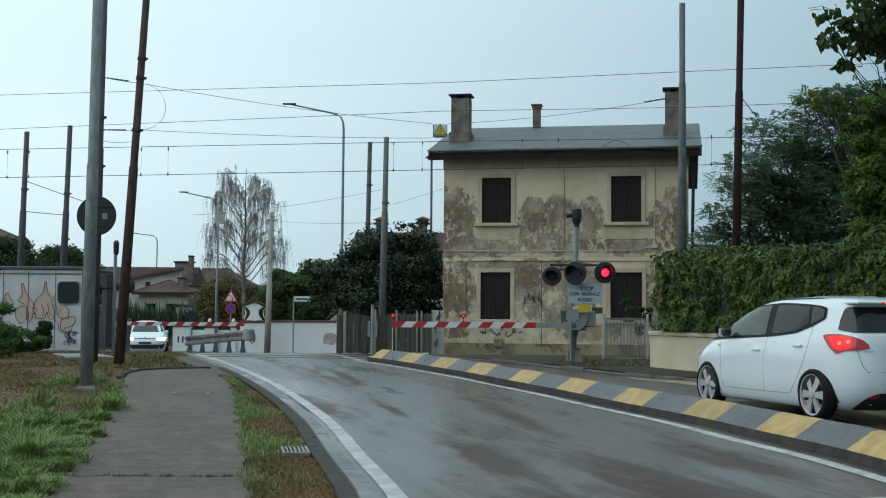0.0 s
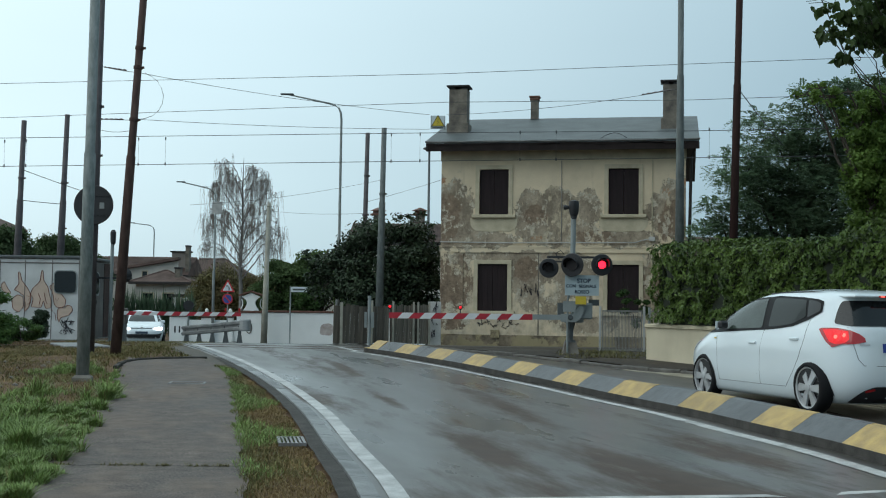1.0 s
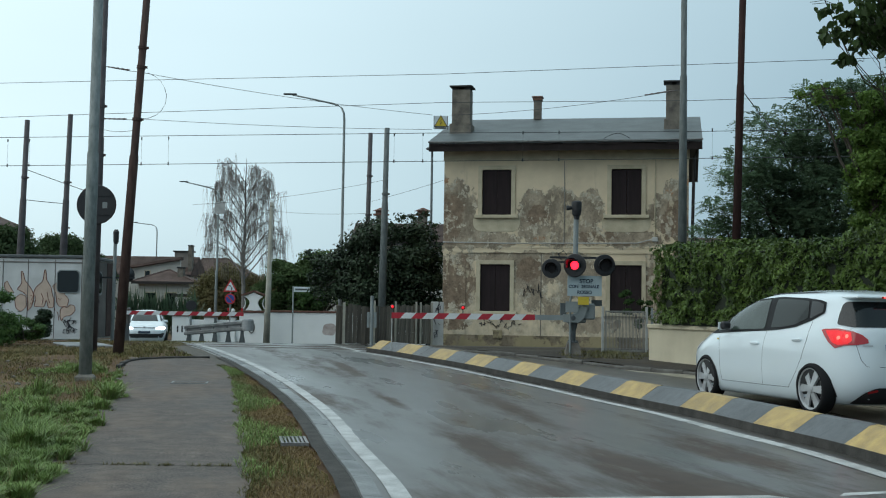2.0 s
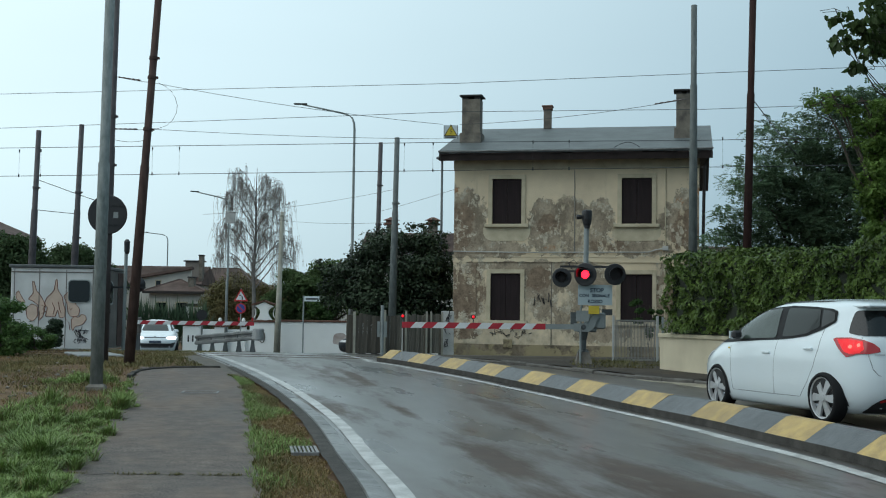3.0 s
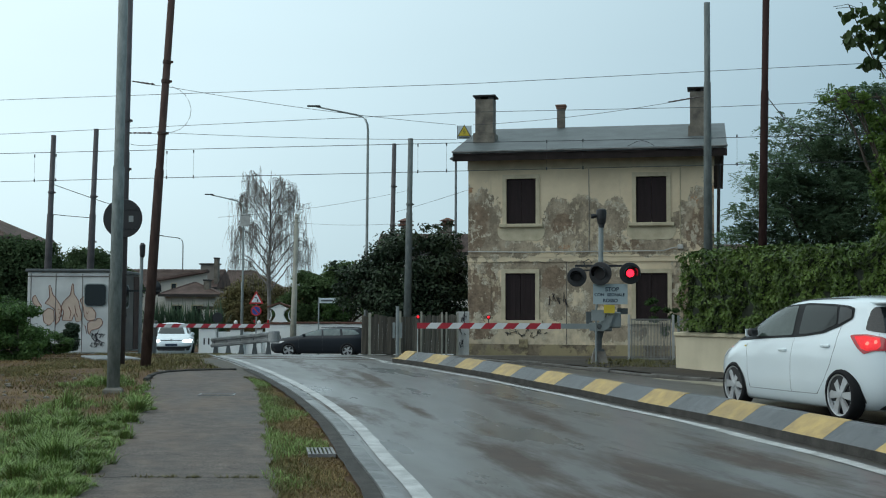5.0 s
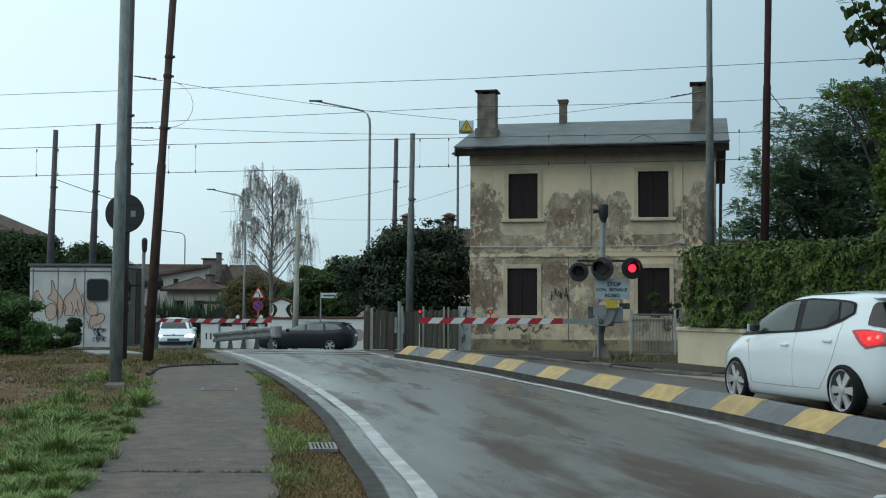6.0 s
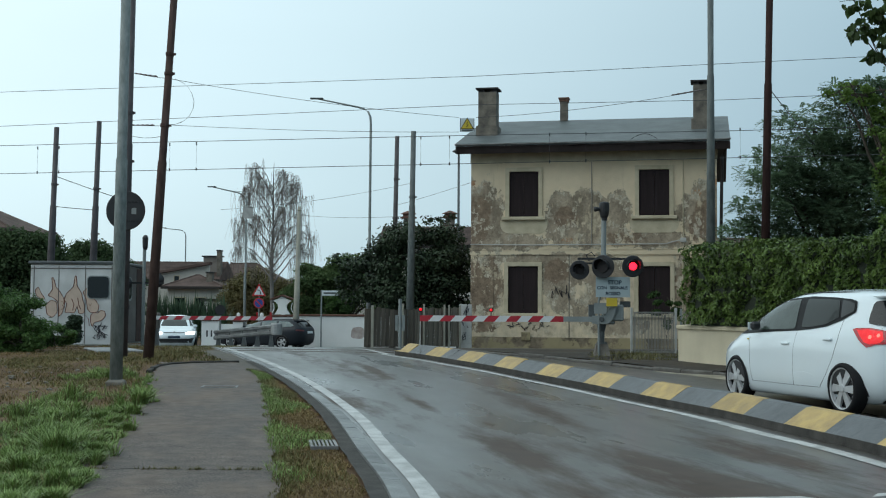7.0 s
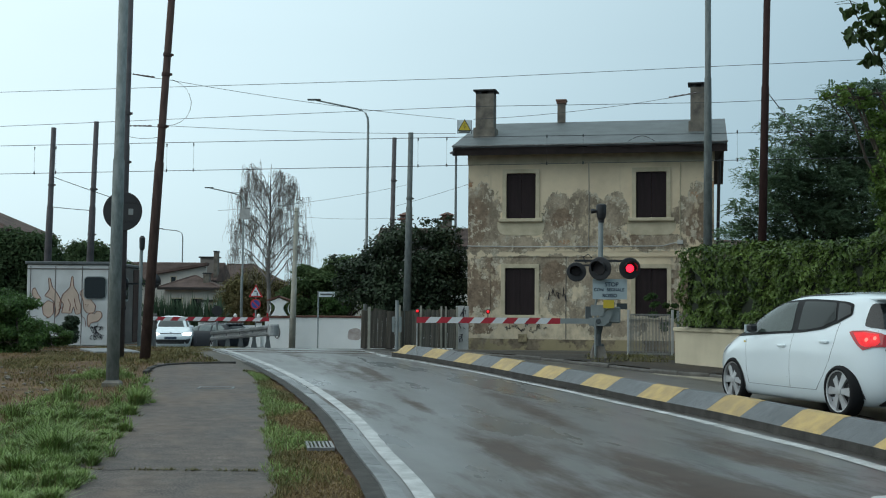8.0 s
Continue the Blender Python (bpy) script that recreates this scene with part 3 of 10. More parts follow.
M["leaf_mid"] = mat("mid_green_leaf", (0.030, 0.062, 0.016), 0.5, 0.0, 0.8, 0.0, col2=(0.06, 0.11, 0.03), spec=0.18, island=0.4, thin=0.45)
M["leaf_lime"] = mat("yellow_green_leaf", (0.066, 0.120, 0.026), 0.5, 0.0, 0.8, 0.0, col2=(0.155, 0.245, 0.058), spec=0.18, island=0.4, thin=0.45)
M["leaf_far"] = mat("soft_green_far_leaf", (0.040, 0.068, 0.031), 0.6, 0.0, 0.4, 0.0, col2=(0.088, 0.132, 0.058), spec=0.15, island=0.35, thin=0.45)
M["leaf_garden"] = mat("mid_green_garden_leaf", (0.062, 0.100, 0.040), 0.6, 0.0, 0.4, 0.0, col2=(0.140, 0.200, 0.080), spec=0.12, island=0.4, thin=0.45)
M["leaf_spike"] = mat("sword_leaf", (0.060, 0.10, 0.060), 0.5, 0.0, 0.8, 0.0, col2=(0.12, 0.18, 0.105), spec=0.18, island=0.35)
M["leaf_bush"] = mat("bush_leaf", (0.060, 0.118, 0.036), 0.45, 0.0, 0.8, 0.0, col2=(0.125, 0.215, 0.068), spec=0.24, island=0.5, thin=0.45)
M["leaf_locust"] = mat("blue_green_leaf", (0.070, 0.112, 0.068), 0.6, 0.0, 0.6, 0.0, col2=(0.175, 0.262, 0.150), spec=0.12, island=0.45, thin=0.5)
M["leaf_broad"] = mat("broad_linden_leaf", (0.026, 0.045, 0.016), 0.5, 0.0, 1.2, 0.0, col2=(0.070, 0.110, 0.034), spec=0.2, island=0.4, thin=0.45)
M["leaf_hedge"] = mat("glossy_hedge_leaf", (0.034, 0.064, 0.013), 0.45, 0.0, 1.2, 0.0, col2=(0.102, 0.155, 0.034), spec=0.18, island=0.50)
# near-black fill whose colour stands for the shade deep in the hedge
M["hedge_shade"] = mat("hedge_shade_fill", (0.012, 0.018, 0.008), 0.95, 0.3, 3.0, 0.5)
M["ivy_wood"] = mat("brown_ivy_mass", (0.12, 0.096, 0.050), 0.9, 0.0, 0.5, 0.0, col2=(0.18, 0.165, 0.075), spec=0.12, island=0.22)
M["wire"] = mat("oxidised_copper_wire", (0.05, 0.055, 0.06), 0.6, 0.1, 8.0, 0.0, metal=0.3)
M["insulator"] = mat("brown_glazed_insulator", (0.07, 0.05, 0.045), 0.3, 0.2, 8.0, 0.0)
M["rail"] = mat("railhead_steel", (0.16, 0.12, 0.10), 0.4, 0.2, 4.0, 0.1, metal=0.7)
M["iron"] = mat("cast_iron", (0.20, 0.195, 0.19), 0.5, 0.3, 9.0, 0.3, metal=0.3)


# ---- building helpers ----
def smooth01(v):
    v = max(0.0, min(1.0, v))
    return v * v * (3 - 2 * v)


def lift(x, y):
    """Height of the ground: it climbs to the railway, falls beyond it, and tilts up beside the divider."""
    up = 0.4 * max(0.0, min(1.0, (y - 8) / 22))
    down = 0.75 * smooth01((y - 34) / 22)
    tilt = 0.045 * max(0.0, min(3.0, x - 3)) * (1 - smooth01((y - 20) / 10))
    dip = 0.18 * smooth01((y - 57) / 4) * smooth01((-9 - x) / 3)
    return up - down + tilt - dip


def thing(name, place, label, category, group="", rz=0.0):
    ob = new(name)
    ob.empty_display_size = 0.2
    ob.matrix_world = pose(*place, 0, 0, rz)
    return tagged(ob, label, category, group)


def part(name, bm, material, parent=None, label="", smooth=False, kind=""):
    me = bpy.data.meshes.new(name)
    bm.normal_update()
    bm.to_mesh(me)
    bm.free()
    me.materials.append(material)
    if smooth:
        me.shade_smooth()
    ob = new(name, me)
    if parent is not None:
        ob.parent = parent
    return tagged(ob, label, "", "", kind)


def raw(name, verts, faces, material, parent=None, label="", kind=""):
    me = bpy.data.meshes.new(name)
    me.from_pydata(verts, [], faces)
    me.update()
    me.materials.append(material)
    ob = new(name, me)
    if parent is not None:
        ob.parent = parent
    return tagged(ob, label, "", "", kind)


def box(bm, x0, x1, y0, y1, z0, z1, bevel=0.0, m=None):
    v = [bm.verts.new((x, y, z)) for x in (x0, x1) for y in (y0, y1) for z in (z0, z1)]
    fs = [bm.faces.new([v[i] for i in q]) for q in ((0, 1, 3, 2), (4, 6, 7, 5), (0, 4, 5, 1), (2, 3, 7, 6), (0, 2, 6, 4), (1, 5, 7, 3))]
    if bevel:
        bmesh.ops.bevel(bm, geom=list({e for f in fs for e in f.edges}), offset=bevel, segments=1, affect="EDGES")
    if m is not None:
        bmesh.ops.transform(bm, matrix=m, verts=[w for w in bm.verts if w in set(v)] if not bevel else bm.verts)
    return v


def ring(bm, centre, axis, r, seg):
    axis = Vector(axis).normalized()
    side = axis.orthogonal().normalized()
    if abs(axis.z) > 0.9:
        side = Vector((1, 0, 0))
        side = (side - axis * side.dot(axis)).normalized()
    up = axis.cross(side)
    return [bm.verts.new(Vector(centre) + r * (math.cos(a) * side + math.sin(a) * up)) for a in (2 * math.pi * i / seg for i in range(seg))]


def skin(bm, rings, cap=True):
    for a, b in zip(rings, rings[1:]):
        k = len(a)
        for i in range(k):
            bm.faces.new((a[i], a[(i + 1) % k], b[(i + 1) % k], b[i]))
    if cap:
        bm.faces.new(list(reversed(rings[0])))
        bm.faces.new(rings[-1])


def tube(bm, pts, radii, seg=8, cap=True):
    pts = [Vector(p) for p in pts]
    if not isinstance(radii, (list, tuple)):
        radii = [radii] * len(pts)
    rings = []
    for i, p in enumerate(pts):
        d = (pts[min(i + 1, len(pts) - 1)] - pts[max(i - 1, 0)])
        rings.append(ring(bm, p, d, radii[i], seg))
    skin(bm, rings, cap)


def lathe(bm, profile, centre=(0, 0, 0), axis="z", seg=16, loop=False):
    """profile: (distance along the axis, radius). loop: the profile closes on itself, with an open middle."""
    rings = []
    for h, r in profile:
        vs = []
        for i in range(seg):
            a = 2 * math.pi * i / seg
            c, s = r * math.cos(a), r * math.sin(a)
            p = {"z": (c, s, h), "y": (c, h, s), "x": (h, c, s)}[axis]
            vs.append(bm.verts.new(Vector(centre) + Vector(p)))
        rings.append(vs)
    skin(bm, rings + rings[:1] if loop else rings, not loop)
    bmesh.ops.recalc_face_normals(bm, faces=bm.faces)


def one(fn, *args, **kw):
    bm = bmesh.new()
    fn(bm, *args, **kw)
    return bm


def boxes(items):
    bm = bmesh.new()
    for it in items:
        box(bm, *it)
    return bm


def along(pts, y):
    """x of a line given by (x, y) knots, smooth between them."""
    pts = sorted(pts, key=lambda p: p[1])
    if y <= pts[0][1]:
        return pts[0][0]
    if y >= pts[-1][1]:
        return pts[-1][0]
    for i in range(len(pts) - 1):
        (x0, y0), (x1, y1) = pts[i], pts[i + 1]
        if y0 <= y <= y1:
            h = y1 - y0
            m0 = (x1 - pts[i - 1][0]) / (y1 - pts[i - 1][1]) if i else (x1 - x0) / h
            m1 = (pts[i + 2][0] - x0) / (pts[i + 2][1] - y0) if i + 2 < len(pts) else (x1 - x0) / h
            t = (y - y0) / h
            return (2 * t**3 - 3 * t**2 + 1) * x0 + (t**3 - 2 * t**2 + t) * h * m0 + (3 * t**2 - 2 * t**3) * x1 + (t**3 - t**2) * h * m1


def strip(name, left, right, y0, y1, rise, material, across=4, step=0.4, thick=0.0, label=""):
    """A ribbon on the ground between two lines x(y)."""
    bm = bmesh.new()
    rows = []
    count = max(2, int((y1 - y0) / step) + 1)
    for i in range(count):
        y = y0 + (y1 - y0) * i / (count - 1)
        a, b = left(y), right(y)
        rows.append([bm.verts.new((a + (b - a) * k / across, y, lift(a + (b - a) * k / across, y) + rise)) for k in range(across + 1)])
    for r, s in zip(rows, rows[1:]):
        for k in range(across):
            bm.faces.new((r[k], r[k + 1], s[k + 1], s[k]))
    if thick:
        bmesh.ops.recalc_face_normals(bm, faces=bm.faces)
        bmesh.ops.solidify(bm, geom=bm.faces[:], thickness=thick)
    ob = part(name, bm, material)
    return tagged(ob, label, "", "", "structure")


# ---- lines of the road ----
LEFT = [(1.6, -12), (0.95, 0), (0.40, 5), (-0.27, 10.1), (-0.68, 12.3), (-1.39, 16.1), (-2.44, 20.5), (-3.83, 25.4), (-5.67, 31.1), (-7.52, 37.0)]
DIVIDER = [(5.0, -12), (4.75, 2), (4.45, 8), (3.98, 12.1), (3.57, 14.1), (3.12, 16.2), (2.49, 18.2), (1.85, 20.4), (1.18, 22.4), (0.46, 24.6), (-0.28, 26.5), (-1.02, 28.4), (-1.85, 30.1)]
LANE = [(7.6, -12), (7.4, 8), (7.0, 12), (6.5, 15), (5.95, 18), (5.25, 20.9), (4.55, 22.9), (3.95, 23.9), (3.55, 24.9), (3.15, 26.0), (2.65, 27.3), (2.15, 28.2), (0.9, 30.2), (-0.6, 33.0), (-2.4, 36.6), (-3.2, 38)]
WALLLINE = [(10.3, 6), (8.5, 12.7), (6.9, 18.5), (4.5, 27.0)]


def left_x(y):
    return along(LEFT, y)


def lane_x(y):
    return along(LANE, y)


def div_x(y):
    return along(DIVIDER, y)


# ---- ground ----
def axis_steps(lo, hi, near_lo, near_hi, step):
    vals = list(np.arange(near_lo, near_hi + 1e-6, step))
    d, v = step, near_hi
    while v < hi:
        d *= 1.5
        v = min(hi, v + d)
        vals.append(v)
    d, v = step, near_lo
    while v > lo:
        d *= 1.5
        v = max(lo, v - d)
        vals.insert(0, v)
    return vals


def make_ground():
    xs, ys = axis_steps(-2500, 2500, -24, 16, 0.8), axis_steps(-400, 4000, -6, 64, 0.8)
    verts, faces = [], []
    for y in ys:
        for x in xs:
            z = lift(x, y) - 0.035
            if x < left_x(min(y, 37)) - 3.0 and y < 40:
                z += 0.05 * noise.noise(Vector((x * 0.7, y * 0.7, 0))) + 0.02
            verts.append((x, y, z))
    w = len(xs)
    for j in range(len(ys) - 1):
        for i in range(w - 1):
            faces.append((j * w + i, j * w + i + 1, (j + 1) * w + i + 1, (j + 1) * w + i))
    tagged(raw("ground", verts, faces, M["soil"]), "brown and green verge soil", "ground", "", "structure")


make_ground()
strip("road", lambda y: left_x(y) - 0.46, lambda y: lane_x(y) + 0.05, -12, 37.0, 0.0, M["road"], 10, label="wet grey asphalt road curving to the crossing")


def make_far_road():
    bm = bmesh.new()
    for x0, x1, y0, y1, n, k in ((-30, 14, 37.0, 69.0, 44, 32),):
        grid = [[bm.verts.new((x0 + (x1 - x0) * i / n, y0 + (y1 - y0) * j / k, lift(x0 + (x1 - x0) * i / n, y0 + (y1 - y0) * j / k))) for i in range(n + 1)] for j in range(k + 1)]
        for j in range(k):
            for i in range(n):
                bm.faces.new((grid[j][i], grid[j][i + 1], grid[j + 1][i + 1], grid[j + 1][i]))
    tagged(part("road_beyond", bm, M["road"]), "wet asphalt of the street beyond the crossing", "road", "", "structure")


make_far_road()
strip("edge_line", lambda y: left_x(y) - 0.165, lambda y: left_x(y) - 0.005 + 0.012 * noise.noise(Vector((y * 2.3, 4, 1))), -12, 37.0, 0.006, M["white_line"], 2, label="worn white edge line")


def make_gutter():
    """The row of concrete gutter stones, a metre each, with open joints."""
    root = tagged(new("gutter"), "row of wet concrete gutter stones along the road edge", "gutter", "", "structure")
    y = -6.0
    rng = random.Random(4)
    while y < 36.0:
        slope = (left_x(y + 0.5) - left_x(y - 0.5))
        y1 = y + 0.98 / math.sqrt(1 + slope * slope)
        bm = bmesh.new()
        rows = []
        up = rng.uniform(-0.004, 0.006)
        for i in range(4):
            yy = y + (y1 - y - 0.014) * i / 3
            a, b = left_x(yy) - 0.40, left_x(yy) - 0.225
            rows.append([bm.verts.new((a, yy, lift(a, yy) - 0.03)), bm.verts.new((a + 0.008, yy, lift(a, yy) + 0.022 + up)), bm.verts.new((b - 0.01, yy, lift(b, yy) + 0.010 + up)), bm.verts.new((b, yy, lift(b, yy) - 0.03))])
        for r, s in zip(rows, rows[1:]):
            for k in range(3):
                bm.faces.new((r[k], r[k + 1], s[k + 1], s[k]))
        bm.faces.new(list(reversed(rows[0])))
        bm.faces.new(rows[-1])
        bmesh.ops.recalc_face_normals(bm, faces=bm.faces)
        part("gutter_stone", bm, M["concrete"], root)
        y = y1


make_gutter()
strip("kerb_inner", lambda y: left_x(y) - 0.56 + 0.03 * noise.noise(Vector((y * 3.1, 8, 2))), lambda y: left_x(y) - 0.405, -12, 27.0, 0.014, M["kerb"], 2, label="low dark kerb beside the gutter")
strip("divider_line", lambda y: div_x(y) - 0.34, lambda y: div_x(y) - 0.19, -12, 30.3, 0.006, M["white_line"], 2, label="white line beside the divider")
strip("crossing_line", lambda y: along([(-1.95, 30.3), (-2.8, 33.8), (-3.7, 35.8), (-4.4, 36.9)], y) - 0.1, lambda y: along([(-1.95, 30.3), (-2.8, 33.8), (-3.7, 35.8), (-4.4, 36.9)], y) + 0.05, 30.3, 36.9, 0.006, M["white_line"], 2, label="white line running over the crossing")
PATH_L = [(-1.5, -12), (-2.4, 2), (-2.75, 6), (-3.21, 10), (-3.63, 12), (-4.32, 15.9), (-5.3, 20.5), (-6.3, 25.0), (-6.6, 26.6)]
PATH_R = [(0.55, -12), (-0.2, 2), (-0.85, 6), (-1.52, 10), (-2.11, 13.4), (-2.9, 17.9), (-3.75, 22.3), (-4.2, 24.0), (-5.0, 26.6)]
strip("path", lambda y: along(PATH_L, y) + 0.13 * noise.noise(Vector((y * 1.6, 0, 0))) + 0.06 * noise.noise(Vector((y * 5, 0, 4))), lambda y: along(PATH_R, y) + 0.06 * noise.noise(Vector((y * 1.3, 7, 0))) + 0.02 * noise.noise(Vector((y * 6, 2, 4))), -12, 26.6, 0.004, M["path"], 6, 0.15, label="damp asphalt footpath with worn edges")
strip("path_end", lambda y: left_x(y) - 1.05 - 0.5 * smooth01((26.5 - y) / 3) + 0.30 * noise.noise(Vector((y * 1.1, 3, 2))) + 0.12 * noise.noise(Vector((y * 4, 3, 2))), lambda y: left_x(y) - 0.45, 24.0, 35.5, 0.0, M["dirt_path"], 6, 0.2, label="cracked asphalt where the path meets the road")
strip("pavement", lambda y: lane_x(y) + 0.2, lambda y: along(WALLLINE, y) + 0.1, 8.0, 27.0, 0.07, M["pavement"], 4, label="damp narrow pavement along the garden wall")


def make_pavement_kerb():
    """Worn kerb stones of the pavement, each a little out of line."""
    root = tagged(new("pavement_kerb"), "worn grey stone kerb of the pavement", "kerb", "", "structure")
    rng = random.Random(8)
    y = 8.0
    while y < 33.0:
        slope = lane_x(y + 0.5) - lane_x(y - 0.5)
        y1 = min(33.0, y + rng.uniform(0.8, 1.1) / math.sqrt(1 + slope * slope))
        up, out = rng.uniform(-0.022, 0.012), rng.uniform(-0.018, 0.018)
        rows = []
        bm = bmesh.new()
        for i in range(3):
            yy = y + (y1 - y - 0.016) * i / 2
            a, b = lane_x(yy) + 0.04 + out, lane_x(yy) + 0.195
            h = lift(a, yy) + 0.075 + up
            rows.append([bm.verts.new(p) for p in ((a, yy, h - 0.14), (a, yy, h - 0.025), (a + 0.022, yy, h), (b, yy, h - 0.004), (b, yy, h - 0.14))])
        for p, q in zip(rows, rows[1:]):
            for k in range(4):
                bm.faces.new((p[k], p[k + 1], q[k + 1], q[k]))
        bm.faces.new(list(reversed(rows[0])))
        bm.faces.new(rows[-1])
        bmesh.ops.recalc_face_normals(bm, faces=bm.faces)
        part("kerb_stone", bm, M["kerb_pale"], root)
        y = y1


make_pavement_kerb()
# flat band with the bright reflection of kerbside water put into its colour
strip("silt", lambda y: lane_x(y) - 0.02 - 0.55 * max(0.0, math.sin(math.pi * (y - 17.5) / 7.2)) * (1 + 0.5 * noise.noise(Vector((y * 1.7, 1, 5)))), lambda y: lane_x(y) + 0.03, 17.6, 24.6, 0.004, M["silt"], 3, 0.12, label="pale wet band along the pavement kerb, coloured as a reflection")
strip("pavement_house", lambda y: lane_x(y) + 0.2, lambda y: 7.0, 27.0, 33.0, 0.07, M["pavement"], 6, label="broken asphalt before the old house")

strip("trackside_ground", lambda y: lane_x(min(y, 38)) + 0.3, lambda y: 7.6, 33.0, 39.9, 0.006, M["dirt_path"], 6, label="dirty broken ground between the track and the old house")


# ---- divider: a kerb with sloped yellow and grey blocks ----
def make_divider():
    s = 0.0
    y = -6.0
    prev = Vector((div_x(y), y))
    line = [(0.0, prev)]
    while y < 30.05:
        y += 0.05
        p = Vector((div_x(y), y))
        s += (p - prev).length
        line.append((s, p))
        prev = p
    total = s

    def at(d):
        d = max(0.0, min(total, d))
        lo = min(range(len(line)), key=lambda i: abs(line[i][0] - d))
        a, b = line[max(lo - 1, 0)][1], line[min(lo + 1, len(line) - 1)][1]
        t = (b - a).normalized()
        return line[lo][1], Vector((t.y, -t.x))

    root = thing("road_divider", (0, 0, 0), "low lane divider of sloped yellow and dark grey blocks", "divider")
    # the kerb under the blocks
    bm = bmesh.new()
    rows = []
    for i in range(int(total / 0.5) + 1):
        p, nrm = at(i * 0.5)
        q = p + nrm * 0.50
        g0, g1 = lift(*p), lift(*q)
        rows.append([bm.verts.new((p.x, p.y, g0 - 0.02)), bm.verts.new((p.x, p.y, g0 + 0.10)), bm.verts.new((q.x, q.y, g1 + 0.10)), bm.verts.new((q.x, q.y, g1 - 0.02))])
    for a, b in zip(rows, rows[1:]):
        for k in range(3):
            bm.faces.new((a[k], a[k + 1], b[k + 1], b[k]))
    bm.faces.new(rows[-1])
    part("kerb", bm, M["kerb"], root, "dark grimy kerb")
    # blocks, one metre each, counted back from the far end
    starts = [30.04, 28.38, 26.48, 24.62, 22.40, 20.40, 18.26, 16.26, 14.20, 12.24, 10.2, 8.2, 6.2, 4.2, 2.2, 0.2, -1.8, -3.8]
    cuts = []
    for far, near in zip(starts, starts[1:]):
        cuts += [far, far - 0.46 * (far - near)]

    def run(y):
        return min(line, key=lambda e: abs(e[1].y - y))[0]

    pieces = []
    for k, (ya, yb) in enumerate(zip(cuts, cuts[1:])):
        ym = ya + (yb - ya) * 0.46
        pieces += [(k, ya, yb)] if k % 2 == 0 else [(k, ya, ym), (k, ym, yb)]
    wear = random.Random(15)
    for k, ya, yb in pieces:
        d, d0 = run(ya), run(yb)
        sink = wear.uniform(-0.005, 0.003)
        bm = bmesh.new()
        prof = ((0.005, 0.10), (0.25, 0.275), (0.33, 0.285), (0.49, 0.10))
        rows = []
        gap = 0.006
        for i in range(4):
            e = d0 + gap + (d - d0 - 2 * gap) * i / 3
            low = 1.0 if not (k == 0 and i == 3) else 0.15
            rr = []
            for u, h in prof:
                p, nrm = at(e - (0.32 * (h - 0.1) if k else 0.0))
                q = p + nrm * u
                rr.append(bm.verts.new((q.x, q.y, lift(q.x, q.y) + 0.10 + (h - 0.10 + (sink if h > 0.2 else 0.0)) * low)))
            rows.append(rr)
        for a, b in zip(rows, rows[1:]):
            for j in range(3):
                bm.faces.new((a[j], a[j + 1], b[j + 1], b[j]))
        bm.faces.new(list(reversed(rows[0])))
        bm.faces.new(rows[-1])
        bmesh.ops.recalc_face_normals(bm, faces=bm.faces)
        part("block", bm, M["yellow"] if k % 2 == 0 else M["slate"], root)


make_divider()


# ---- the old house beside the crossing ----
HOUSE = pose(0.02, 40.0, 0.0, 0, 0, -10.8)


def wall_with_holes(w, z0, z1, y0, y1, holes):
    """A wall along x from 0 to w, between y0 and y1, with openings (xa, xb, za, zb)."""
    bm = bmesh.new()
    xs = sorted({0.0, w, *(h[0] for h in holes), *(h[1] for h in holes)})
    zs = sorted({z0, z1, *(h[2] for h in holes), *(h[3] for h in holes)})
    for xa, xb in zip(xs, xs[1:]):
        for za, zb in zip(zs, zs[1:]):
            mx, mz = (xa + xb) / 2, (za + zb) / 2
            if not any(h[0] < mx < h[1] and h[2] < mz < h[3] for h in holes):
                box(bm, xa, xb, y0, y1, za, zb)
    bmesh.ops.remove_doubles(bm, verts=bm.verts, dist=1e-5)
    seen = {}
    for f in bm.faces:
        seen.setdefault(tuple(round(c, 4) for c in f.calc_center_median()), []).append(f)
    bmesh.ops.delete(bm, geom=[f for fs in seen.values() if len(fs) > 1 for f in fs], context="FACES")
    bmesh.ops.recalc_face_normals(bm, faces=bm.faces)
    return bm


def shutter_pair(parent, xa, xb, za, zb, y):
    mid = (xa + xb) / 2
    for x0, x1 in ((xa + 0.005, mid - 0.004), (mid + 0.004, xb - 0.005)):
        bm = bmesh.new()
        box(bm, x0, x1, y, y + 0.045, za + 0.01, zb - 0.01)
        # vertical boards on the leaf
        n = 3
        for i in range(n):
            u0, u1 = x0 + (x1 - x0) * i / n, x0 + (x1 - x0) * (i + 1) / n
            box(bm, u0 + 0.002, u1 - 0.002, y - 0.008, y, za + 0.03, zb - 0.03)
        part("shutter", bm, M["shutter"], parent)


